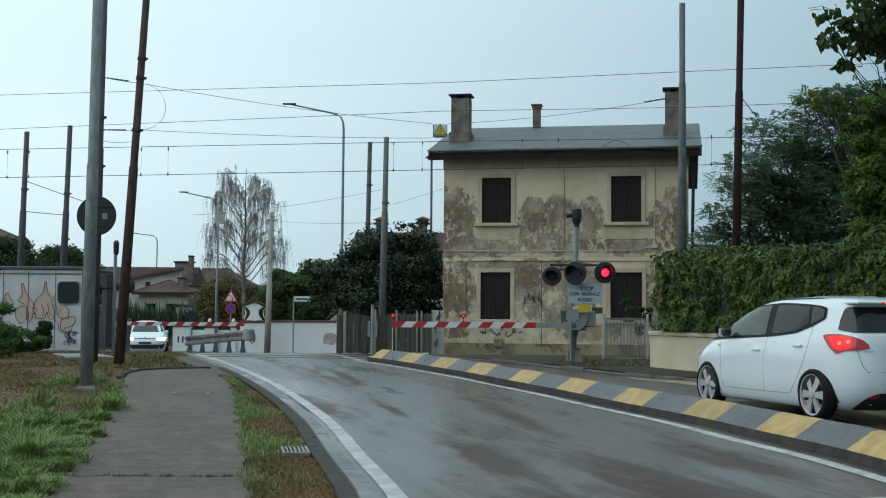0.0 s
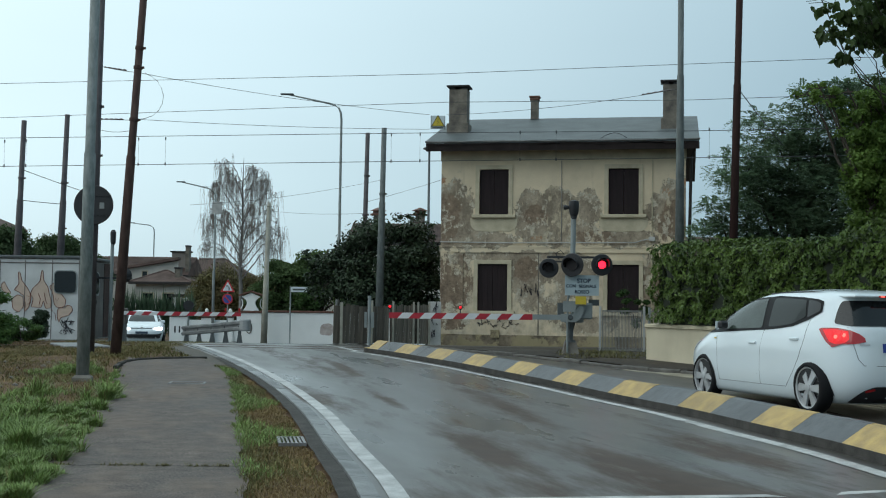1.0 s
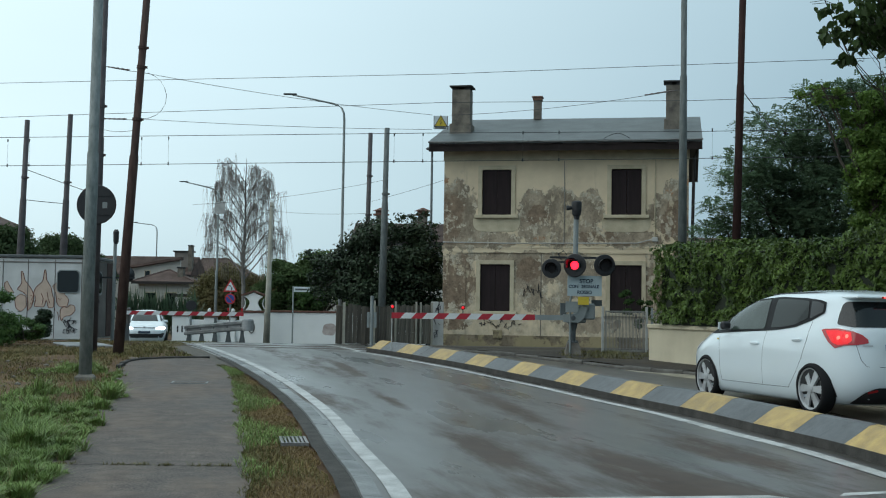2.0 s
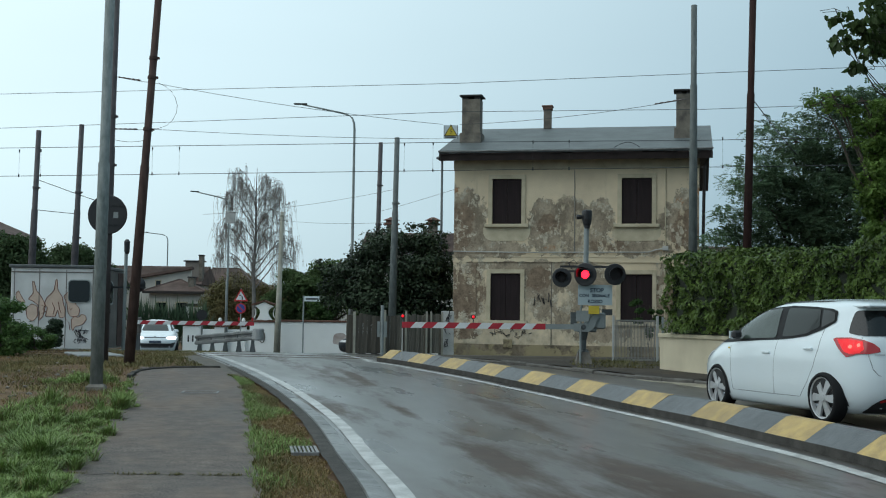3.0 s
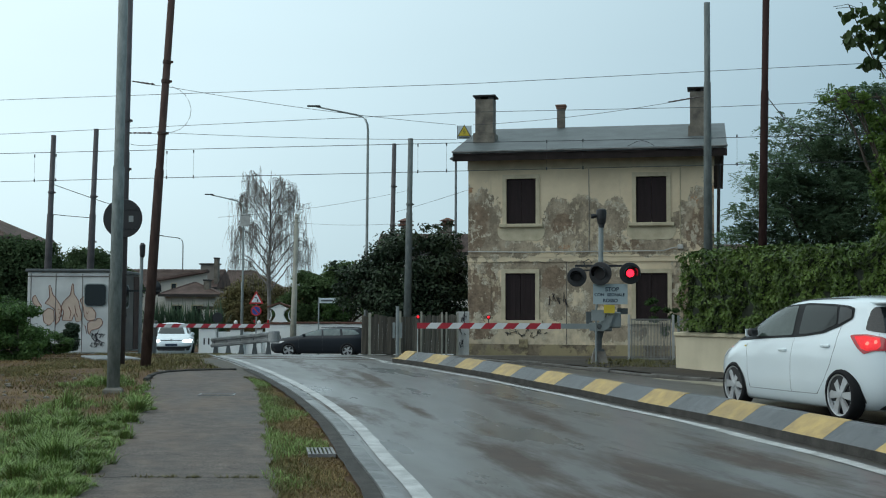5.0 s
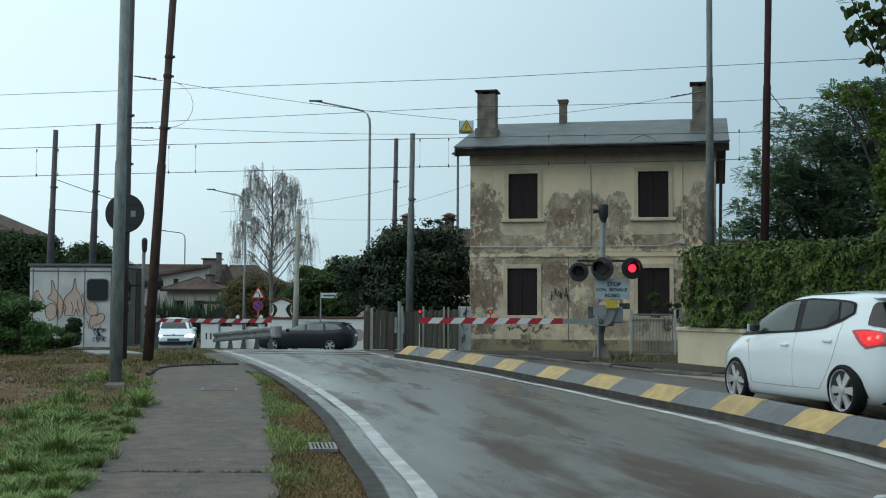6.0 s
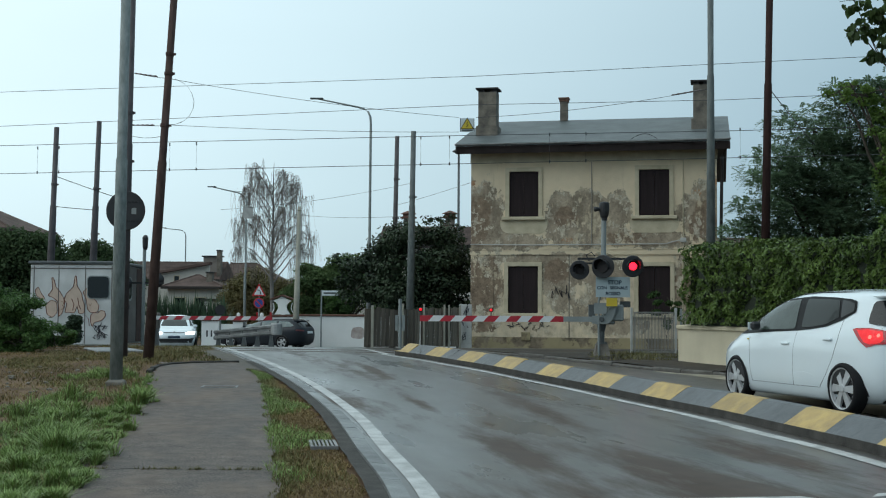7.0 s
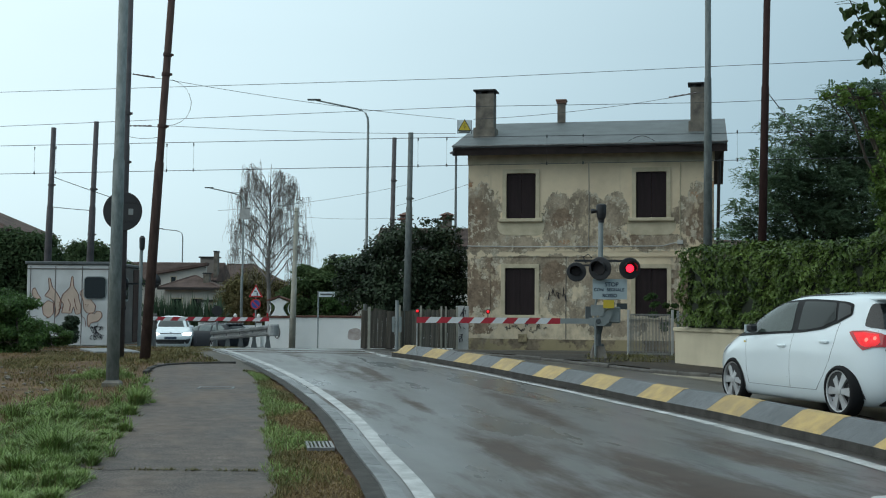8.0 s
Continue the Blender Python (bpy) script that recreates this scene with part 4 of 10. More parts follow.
def make_house():
    w, d, eave = 7.75, 8.2, 6.72
    root = thing("old_house", (0, 0, 0), "two-storey railway house with peeling cream plaster and closed brown shutters", "house")
    root.matrix_world = HOUSE
    base = 0.1
    wins = [(1.25, 2.19, 4.48, 5.93), (5.36, 6.30, 4.48, 5.93), (1.22, 2.18, 1.40, 2.90), (5.34, 6.32, 1.40, 2.90)]
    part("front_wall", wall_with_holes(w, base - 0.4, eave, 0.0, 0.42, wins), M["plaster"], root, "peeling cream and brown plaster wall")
    part("side_wall", one(box, 0, 0.42, 0.421, d, base - 0.4, eave), M["plaster"], root)
    part("side_wall", one(box, w - 0.42, w, 0.421, d, base - 0.4, eave), M["plaster"], root)
    part("back_wall", one(box, 0.421, w - 0.421, d - 0.42, d, base - 0.4, eave), M["plaster"], root)
    part("floor_slab", one(box, 0.421, w - 0.421, 0.421, d - 0.421, 3.3, 3.5), M["chimney"], root)
    # gable triangles
    ridge_y, ridge_z = d / 2, 8.18
    for x0 in (0.0, w - 0.4):
        bm = bmesh.new()
        a = [bm.verts.new((x, y, z)) for x in (x0, x0 + 0.4) for y, z in ((0.0, eave), (d, eave), (ridge_y, ridge_z - 0.1))]
        bm.faces.new((a[0], a[1], a[2]))
        bm.faces.new((a[3], a[5], a[4]))
        for i, j in ((0, 1), (1, 2), (2, 0)):
            bm.faces.new((a[i], a[i + 3], a[j + 3], a[j]))
        bmesh.ops.recalc_face_normals(bm, faces=bm.faces)
        part("gable", bm, M["plaster"], root)
    # plinth, string course, eave band
    part("plinth", boxes([(-0.02, w + 0.02, -0.035, -0.001, base - 0.4, 0.64)]), M["plinth"], root, "stained low plinth")
    part("string_course", boxes([(-0.03, w + 0.03, -0.05, -0.001, 3.42, 3.50), (-0.02, w + 0.02, -0.035, -0.001, 3.26, 3.42)]), M["plaster"], root, "moulded band between the storeys")
    part("eave_band", boxes([(-0.02, w + 0.02, -0.03, -0.001, 6.22, 6.72)]), M["trim"], root, "plain cream band under the eaves")
    part("joint_strip", boxes([(3.155, 3.185, -0.012, -0.001, 0.65, 3.25)]), M["chimney"], root, "thin dark vertical joint")
    part("conduit", one(tube, [(3.88, -0.016, 3.52), (3.89, -0.016, 4.9), (3.88, -0.016, 6.2)], 0.012, 6), M["fence_metal"], root, "thin grey conduit")
    part("conduit", one(tube, [(6.72, -0.018, 3.78), (6.72, -0.018, 5.2), (6.73, -0.018, 6.2)], 0.016, 6), M["trim"], root)
    part("conduit", one(tube, [(6.70, -0.016, 0.7), (6.71, -0.016, 3.24)], 0.016, 6), M["trim"], root)
    part("junction_box", one(box, 6.63, 6.81, -0.09, -0.001, 3.64, 3.78, 0.012), M["post_white"], root, "pale cable junction box")
    for x0, x1 in ((0.0, 0.75), (w - 0.75, w)):
        part("corner_pilaster", boxes([(x0, x1, -0.018, -0.001, 0.65, 3.25)]), M["plaster"], root)
    # windows
    for xa, xb, za, zb in wins:
        win = new("window")
        win.parent = root
        upper = za > 3
        f = 0.13
        bm = boxes([(xa - f, xa, -0.04, 0.1, za, zb + f), (xb, xb + f, -0.04, 0.1, za, zb + f), (xa, xb, -0.04, 0.1, zb, zb + f)])
        part("surround", bm, M["trim"], win)
        bm = bmesh.new()
        box(bm, xa - 0.24, xb + 0.24, -0.12, 0.1, za - 0.11, za - 0.001, 0.015)
        part("sill", bm, M["trim"], win)
        if upper:
            bm = bmesh.new()
            n = 24
            low = []
            x0, x1, r = xa - 0.29, xb + 0.29, 0.30
            for i in range(n + 1):
                x = x0 + (x1 - x0) * (0.5 - 0.5 * math.cos(math.pi * i / n))
                e = max(0.0, r - min(x - x0, x1 - x))
                low.append((x, za - 0.111 - 0.13 - math.sqrt(max(0.0, r * r - e * e)) - 0.008 * math.sin(9 * x)))
            top = [(x, za - 0.111) for x, z in low]
            va = [[bm.verts.new((x, yy, z)) for x, z in pl] for pl in (top, low) for yy in (-0.014, -0.001)]
            for i in range(n):
                bm.faces.new((va[0][i], va[0][i + 1], va[2][i + 1], va[2][i]))
                bm.faces.new((va[2][i], va[2][i + 1], va[3][i + 1], va[3][i]))
            part("apron", bm, M["trim"], win)
        shutter_pair(win, xa, xb, za, zb, 0.04)
    # roof: two sheet slopes with overhang, ridge along x
    ox, oy, th = 0.40, 0.62, 0.09
    slope = (ridge_z - eave) / ridge_y
    ze = eave - slope * oy + 0.29

    def slab(y0, z0, y1, z1):
        bm = bmesh.new()
        n = 16
        q = []
        for i in range(n + 1):
            x = -ox + (w + 2 * ox) * i / n
            q.append([bm.verts.new((x, y, z + dz)) for y, z in ((y0, z0), (y1, z1)) for dz in (0.0, -th)])
        for a, b in zip(q, q[1:]):
            bm.faces.new((a[0], a[2], b[2], b[0]))
            bm.faces.new((a[1], b[1], b[3], a[3]))
            bm.faces.new((a[0], b[0], b[1], a[1]))
            bm.faces.new((a[2], a[3], b[3], b[2]))
        for e in (q[0], q[-1]):
            bm.faces.new((e[0], e[1], e[3], e[2]))
        bmesh.ops.recalc_face_normals(bm, faces=bm.faces)
        return bm

    roof = part("roof", slab(-oy, ze, ridge_y, ridge_z), M["roof_sheet"], root, "low-pitched wet grey sheet roof")
    part("rear_slope", slab(d + oy + 0.5, ze - 0.25, ridge_y, ridge_z - 0.001), M["roof_wood"], roof, "dark underside of the rear slope")
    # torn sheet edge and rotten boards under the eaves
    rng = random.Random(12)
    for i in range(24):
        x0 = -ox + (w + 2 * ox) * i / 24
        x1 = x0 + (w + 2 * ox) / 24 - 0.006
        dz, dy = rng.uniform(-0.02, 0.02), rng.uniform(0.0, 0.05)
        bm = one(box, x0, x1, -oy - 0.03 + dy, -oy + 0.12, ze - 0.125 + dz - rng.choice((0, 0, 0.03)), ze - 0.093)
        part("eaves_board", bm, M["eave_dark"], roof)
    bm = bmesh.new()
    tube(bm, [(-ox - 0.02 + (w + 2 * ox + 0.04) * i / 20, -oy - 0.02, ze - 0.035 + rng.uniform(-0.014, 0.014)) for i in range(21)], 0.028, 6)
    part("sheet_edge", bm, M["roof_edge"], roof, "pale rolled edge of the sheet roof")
    # fascia and soffit carry the eave shadow in their dark colour
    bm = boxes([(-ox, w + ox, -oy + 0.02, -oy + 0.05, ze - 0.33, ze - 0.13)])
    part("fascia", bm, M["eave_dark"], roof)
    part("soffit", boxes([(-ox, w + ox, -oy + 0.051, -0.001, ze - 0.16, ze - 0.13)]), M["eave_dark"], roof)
    for x in (-ox + 0.02, w + ox - 0.05):
        bm = bmesh.new()
        v = [bm.verts.new((x + dx, y, z + dz)) for dx in (0.0, 0.03) for y, z in ((-oy, ze), (ridge_y, ridge_z)) for dz in (-0.30, -0.10)]
        for fc in ((0, 1, 3, 2), (4, 6, 7, 5), (1, 5, 7, 3), (0, 4, 5, 1), (0, 2, 6, 4), (2, 3, 7, 6)):
            bm.faces.new([v[j] for j in fc])
        part("bargeboard", bm, M["roof_wood"], roof)
    bm = bmesh.new()
    tube(bm, [(w + 0.30, -0.05, ze - 0.15), (w + 0.16, 0.1, ze - 0.5), (w + 0.12, 0.15, 4.0), (w + 0.12, 0.15, 0.3)], 0.05, 8)
    part("downpipe", bm, M["roof_wood"], root)
    bm = bmesh.new()
    tube(bm, [(5.15 + 0.8 * k / 10, -oy - 0.04 + 0.30 * math.sin(math.pi * k / 10), ze + 0.02 + 0.20 * math.sin(math.pi * k / 10)) for k in range(11)], 0.012, 5)
    part("loose_cable", bm, M["plastic"], roof, "loose dark cable loop on the roof edge")
    # cable along the string course
    bm = bmesh.new()
    tube(bm, [(0.0, -0.07, 3.60), (2.0, -0.07, 3.57), (3.95, -0.07, 3.58), (6.2, -0.07, 3.59), (6.42, -0.07, 3.66), (6.62, -0.07, 3.70)], 0.018, 6)
    part("wall_cable", bm, M["post_white"], root)
    # chimneys
    for x, y, sx, sy, top, big in ((0.34, 1.25, 0.60, 0.55, 8.85, True), (7.28, 1.6, 0.52, 0.5, 8.95, True), (2.55, ridge_y - 0.1, 0.34, 0.34, 8.95, False)):
        zr = ze + slope * (y + oy)
        chim = part("chimney", boxes([(x - sx / 2, x + sx / 2, y - sy / 2, y + sy / 2, zr - 0.5, top - 0.14), (x - sx / 2 - 0.06, x + sx / 2 + 0.06, y - sy / 2 - 0.06, y + sy / 2 + 0.06, zr - 0.35, zr + 0.12)] if big else [(x - 0.13, x + 0.13, y - 0.13, y + 0.13, zr - 0.3, top - 0.14)]), M["chimney"], root, "sooty rendered chimney")
        cap = bmesh.new()
        e = 0.08 if big else 0.06
        hx, hy = (sx / 2, sy / 2) if big else (0.13, 0.13)
        box(cap, x - hx - e, x + hx + e, y - hy - e, y + hy + e, top - 0.055, top, 0.01)
        if big:
            for px_, py_ in ((-1, -1), (1, -1), (-1, 1), (1, 1)):
                box(cap, x + px_ * (hx - 0.10) - 0.09, x + px_ * (hx - 0.10) + 0.09, y + py_ * (hy - 0.10) - 0.09, y + py_ * (hy - 0.10) + 0.09, top - 0.139, top - 0.056)
        else:
            box(cap, x - hx - 0.03, x + hx + 0.03, y - hy - 0.03, y + hy + 0.03, top - 0.139, top - 0.056)
        part("chimney_cap", cap, M["chimney_cap"] if big else M["pot"], chim, "dark slab cap" if big else "small brick pot")
    return root


make_house()


# ---- garden wall and hedge ----
def leaf_cloud(rng, count, pick, size, flat=0.35, slender=1.0):
    """Small bent leaves round the points that pick gives (place, outward)."""
    verts, faces = [], []
    for i in range(count):
        p, out = pick(rng)
        nrm = (out + Vector(rng.normal(0, 0.55, 3))).normalized()
        t = nrm.orthogonal().normalized()
        t.rotate(Matrix.Rotation(rng.uniform(0, 6.283), 3, nrm))
        s = nrm.cross(t)
        ln, wd = size * rng.uniform(0.7, 1.35), size * slender * rng.uniform(0.4, 0.7)
        k = len(verts)
        verts += [p - t * ln * 0.5, p + s * wd * 0.5 + nrm * flat * wd * 0.3, p + t * ln * 0.5, p - s * wd * 0.5 + nrm * flat * wd * 0.3]
        faces += [(k, k + 1, k + 2), (k, k + 2, k + 3)]
    return verts, faces


def make_wall_hedge():
    root = thing("garden_wall", (0, 0, 0), "low cream rendered garden wall with a paler coping", "wall")
    pts = [(x, y) for x, y in WALLLINE]
    pts = sorted(pts, key=lambda p: -p[1])
    for (xa, ya), (xb, yb) in zip(pts, pts[1:]):
        dv = Vector((xb - xa, yb - ya))
        ln = dv.length
        ang = math.degrees(math.atan2(dv.y, dv.x))
        z = min(lift(xa, ya), lift(xb, yb))
        zt = 0.36 + 0.75
        ob = part("wall_body", one(box, 0, ln - 0.005, 0.0, 0.22, z - 0.2, zt), M["wall_cream"], root)
        ob.matrix_basis = pose(xa, ya, 0, 0, 0, ang)
        ob = part("coping", one(box, -0.03, ln - 0.003, -0.04, 0.26, zt + 0.001, zt + 0.09, 0.015), M["trim"], root, "cream stone coping")
        ob.matrix_basis = pose(xa, ya, 0, 0, 0, ang)
    hedge = thing("hedge", (0, 0, 0), "dense clipped evergreen climber hedge above the garden wall", "hedge")
    rng = np.random.default_rng(5)
    segs = []
    for (xa, ya), (xb, yb) in zip(pts, pts[1:]):
        segs.append((Vector((xa, ya, 0)), Vector((xb, yb, 0))))
    lens = [(b - a).length for a, b in segs]
    tot = sum(lens)

    def base(u):
        d = u * tot
        for (a, b), ln in zip(segs, lens):
            if d <= ln:
                t = (b - a).normalized()
                return a + t * d, t
            d -= ln
        return segs[-1][1], (segs[-1][1] - segs[-1][0]).normalized()

    def pick(r):
        u = r.uniform(0.024, 1)
        p, t = base(u)
        side = Vector((t.y, -t.x, 0))
        side = side if side.x < 0 else -side
        top = 2.72 + 0.10 * math.sin(u * 19) + 0.07 * math.sin(u * 53) + 0.05 * math.sin(u * 131)
        if u < 0.02:
            top -= 0.25
        k = r.uniform()
        bulge = 0.07 * noise.noise(Vector((u * 30, 0, 0)))
        if k < 0.72:
            z = r.uniform(1.24, top)
            off = 0.12 + bulge + 0.24 * noise.noise(Vector((u * tot * 2.2, z * 3.4, 3))) + 0.10 * noise.noise(Vector((u * tot * 5.5, z * 7, 9)))
            return p + side * off + Vector((0, 0, z)), side + Vector((0, 0, 0.45))
        off = r.uniform(-1.1, 0.14)
        z = top + 0.08 * noise.noise(Vector((u * 90, off * 3, 7))) - 0.12 * max(0, off) + abs(r.normal(0, 0.03))
        return p + side * off + Vector((0, 0, z)), Vector((0, 0, 1)) + side * 0.3

    v, f = leaf_cloud(rng, 54000, pick, 0.092)
    raw("leaves", v, f, M["leaf_hedge"], hedge, "", "stuff")
    # solid box put in to paint the shade between the leaves
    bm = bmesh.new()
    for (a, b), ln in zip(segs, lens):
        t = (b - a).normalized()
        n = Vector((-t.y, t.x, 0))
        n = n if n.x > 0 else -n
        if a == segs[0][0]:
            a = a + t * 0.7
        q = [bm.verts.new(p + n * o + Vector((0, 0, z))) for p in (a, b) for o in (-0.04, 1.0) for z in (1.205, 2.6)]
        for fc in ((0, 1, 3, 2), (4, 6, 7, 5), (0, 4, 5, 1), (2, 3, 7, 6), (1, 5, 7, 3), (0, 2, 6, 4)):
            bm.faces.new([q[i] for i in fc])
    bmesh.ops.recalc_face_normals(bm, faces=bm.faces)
    part("twig_core", bm, M["hedge_shade"], hedge)


make_wall_hedge()


# ---- railway: track, masts, wires ----
TRACK_A, TRACK_B = Vector((-12.36, 34.5, 0)), Vector((6.34, 30.5, 0))
TDIR = (TRACK_B - TRACK_A).normalized()
TNRM = Vector((-TDIR.y, TDIR.x, 0))


def make_track():
    root = thing("railway_track", (0, 0, 0), "single railway track level with the road at the crossing", "railway track")
    for o in (-0.72, 0.72):
        bm = bmesh.new()
        n = 60
        rr = []
        for i in range(n + 1):
            p = TRACK_A + TDIR * (-50 + 120 * i / n) + TNRM * o
            z = lift(0, min(p.y, 34))
            rr.append([bm.verts.new(p + TNRM * w + Vector((0, 0, z + h))) for w, h in ((-0.036, -0.1), (-0.036, 0.012), (0.036, 0.012), (0.036, -0.1))])
        skin(bm, rr)
        bmesh.ops.recalc_face_normals(bm, faces=bm.faces)
        part("rail", bm, M["rail"], root)


make_track()


def mast(name, foot, top, r0, r1, material, label, collars=(), joint=None, category="pole"):
    foot, top = Vector(foot), Vector(top)
    root = thing(name, foot, label, category)
    d = top - foot
    ax = d.normalized()
    prof = [0.0, 0.5, 0.501, 1.0] if joint is None else [0.0, joint, joint + 0.004, 1.0]
    rad = [r0, r0 + (r1 - r0) * prof[1], (r0 + (r1 - r0) * prof[1]) * 0.86, r1]
    bm = bmesh.new()
    tube(bm, [d * t for t in prof], rad, 14)
    part("shaft", bm, material, root, "", True)
    for t in collars:
        r = (r0 + (r1 - r0) * t) * 1.1
        bm = bmesh.new()
        tube(bm, [d * t - ax * 0.035, d * t + ax * 0.035], r, 12)
        part("collar", bm, material, root)
        bm = bmesh.new()
        box(bm, r * 0.9, r * 1.35, -0.02, 0.02, -0.025, 0.025, 0.0)
        bmesh.ops.translate(bm, vec=d * t, verts=bm.verts)
        part("bracket", bm, material, root)
    return root


def wire_thing(name, pts_sets, r, label, category="wire", material="wire"):
    root = thing(name, (0, 0, 0), label, category)
    for nm, pts in pts_sets:
        bm = bmesh.new()
        tube(bm, pts, r, 5)
        part(nm, bm, M[material], root)
    return root


def sag(a, b, depth, n=14):
    a, b = Vector(a), Vector(b)
    return [a + (b - a) * (i / n) - Vector((0, 0, depth * 4 * (i / n) * (1 - i / n))) for i in range(n + 1)]


def wire_at(x, z):
    """A point over the track line at that x."""
    t = (x - TRACK_A.x) / (TRACK_B.x - TRACK_A.x)
    return Vector((x, TRACK_A.y + (TRACK_B.y - TRACK_A.y) * t, z))


mast("street_pole", (-5.87, 20.6, 0.22), (-5.80, 20.6, 9.6), 0.108, 0.078, M["pole_paint"], "tall mottled grey steel pole on a concrete footing", joint=0.40)


def make_pole_footing():
    bm = bmesh.new()
    rings = [[bm.verts.new((sx * hw, sy * hw, z)) for sx, sy in ((-1, -1), (1, -1), (1, 1), (-1, 1))] for z, hw in ((-0.06, 0.158), (0.07, 0.152), (0.11, 0.11))]
    skin(bm, rings)
    bmesh.ops.recalc_face_normals(bm, faces=bm.faces)
    ob = part("concrete_footing", bm, M["footing"], None, "rough square concrete footing of a steel pole")
    ob.matrix_world = pose(-5.87, 20.6, 0.20, 0, 0, 8)
    tagged(ob, "", "footing")


make_pole_footing()
m2 = mast("catenary_mast", (-7.98, 28.5, 0.36), (-7.89, 28.5, 10.2), 0.115, 0.08, M["mast"], "slim grey catenary mast with a round sign", (0.46, 0.575), 0.5)
m3 = mast("catenary_mast", (-7.28, 28.1, 0.33), (-6.74, 28.1, 10.3), 0.122, 0.08, M["rust"], "leaning rusty brown catenary mast beside the path", (0.535, 0.655, 0.70), 0.45)
mast("catenary_mast", (-14.34, 42.0, 0.1), (-14.17, 42.0, 7.65), 0.15, 0.085, M["mast"], "grey-brown catenary mast behind the trackside cabin", (0.52, 0.74), 0.64)
mast("catenary_mast", (-13.20, 43.0, 0.1), (-13.01, 43.0, 8.02), 0.15, 0.085, M["mast"], "grey-brown catenary mast behind the trackside cabin", (0.5, 0.7), 0.62)
mast("catenary_mast", (-2.86, 46.0, -0.1), (-2.74, 46.0, 7.94), 0.13, 0.08, M["mast"], "slim dark catenary mast rising behind the evergreen", (0.45, 0.62, 0.80), 0.57)
mast("catenary_mast", (-1.99, 41.0, 0.1), (-1.90, 41.0, 7.41), 0.145, 0.085, M["mast_green"], "grey catenary mast rising before the evergreen", (0.5, 0.7), 0.66)
mast("catenary_mast", (5.32, 27.6, 0.3), (5.34, 27.6, 8.55), 0.115, 0.068, M["mast_green"], "grey steel catenary mast behind the hedge end", (), 0.78)
mast("catenary_mast", (6.32, 27.0, 0.3), (6.54, 27.0, 9.6), 0.098, 0.078, M["rust_dark"], "rusty brown catenary mast behind the hedge", (), 0.66)


def make_round_sign():
    root = thing("round_sign", (-7.93, 28.36, 3.73), "large round road sign seen from its dark back", "road sign")
    part("disc", one(lathe, [(-0.012, 0.44), (0.0, 0.455), (0.012, 0.45)], (0.0, 0, 0), "y", 36), M["black"], root)
    for z in (-0.22, 0.22):
        part("rail", boxes([(-0.36, 0.36, -0.03, -0.013, z - 0.02, z + 0.02)]), M["black"], root)
    part("sticker", boxes([(0.14, 0.25, -0.017, -0.0135, -0.08, 0.06)]), M["galv"], root)
    for z in (-0.22, 0.22):
        part("clamp", boxes([(-0.08, 0.08, 0.02, 0.13, z - 0.03, z + 0.03)]), M["dark_galv"], root)


make_round_sign()

# contact wire, catenary with droppers, feeders
a, b = -40, 45
wires = [("contact_wire", [wire_at(a, 5.25), wire_at(0, 5.26), wire_at(b, 5.28)]), ("messenger_wire", [wire_at(a, 6.12), wire_at(-12.4, 6.05), wire_at(0, 5.99), wire_at(6.3, 5.93), wire_at(b, 6.0)])]
cat = wire_thing("overhead_line", wires, 0.0085, "electric overhead line with droppers above the railway", "overhead line")
for x in (-14.4, -12.15, -11.5, -8.22, -7.45, -1.3, -0.55, 2.0, 2.9, 6.6, 9.5, -17):
    p, q = wire_at(x, 5.26), wire_at(x, 5.98)
    bm = bmesh.new()
    tube(bm, [p, q], 0.0028, 4)
    tube(bm, [p + Vector((0, 0, -0.03)), p + Vector((0, 0, 0.05))], 0.018, 5)
    tube(bm, [q + Vector((0, 0, -0.06)), q + Vector((0, 0, 0.02))], 0.018, 5)
    part("dropper", bm, M["wire"], cat)
wire_thing("feeder_wire", [("strand", [wire_at(-40, 6.3), wire_at(-12.2, 6.62), wire_at(0, 6.78), wire_at(6.2, 6.70), wire_at(45, 7.2)])], 0.007, "thin upper feeder wire along the railway")
wire_thing("feeder_wire", [("strand", [wire_at(-40, 7.6), wire_at(-12.2, 7.58), wire_at(0, 7.52), wire_at(6.2, 7.60), wire_at(45, 8.0)])], 0.007, "thin upper feeder wire along the railway")


def insulator(parent, p, q):
    p, q = Vector(p), Vector(q)
    d = q - p
    bm = bmesh.new()
    n = 9
    tube(bm, [p + d * i / n for i in range(n + 1)], [0.010 if i % 2 else 0.022 for i in range(n + 1)], 7)
    part("insulator", bm, M["insulator"], parent)


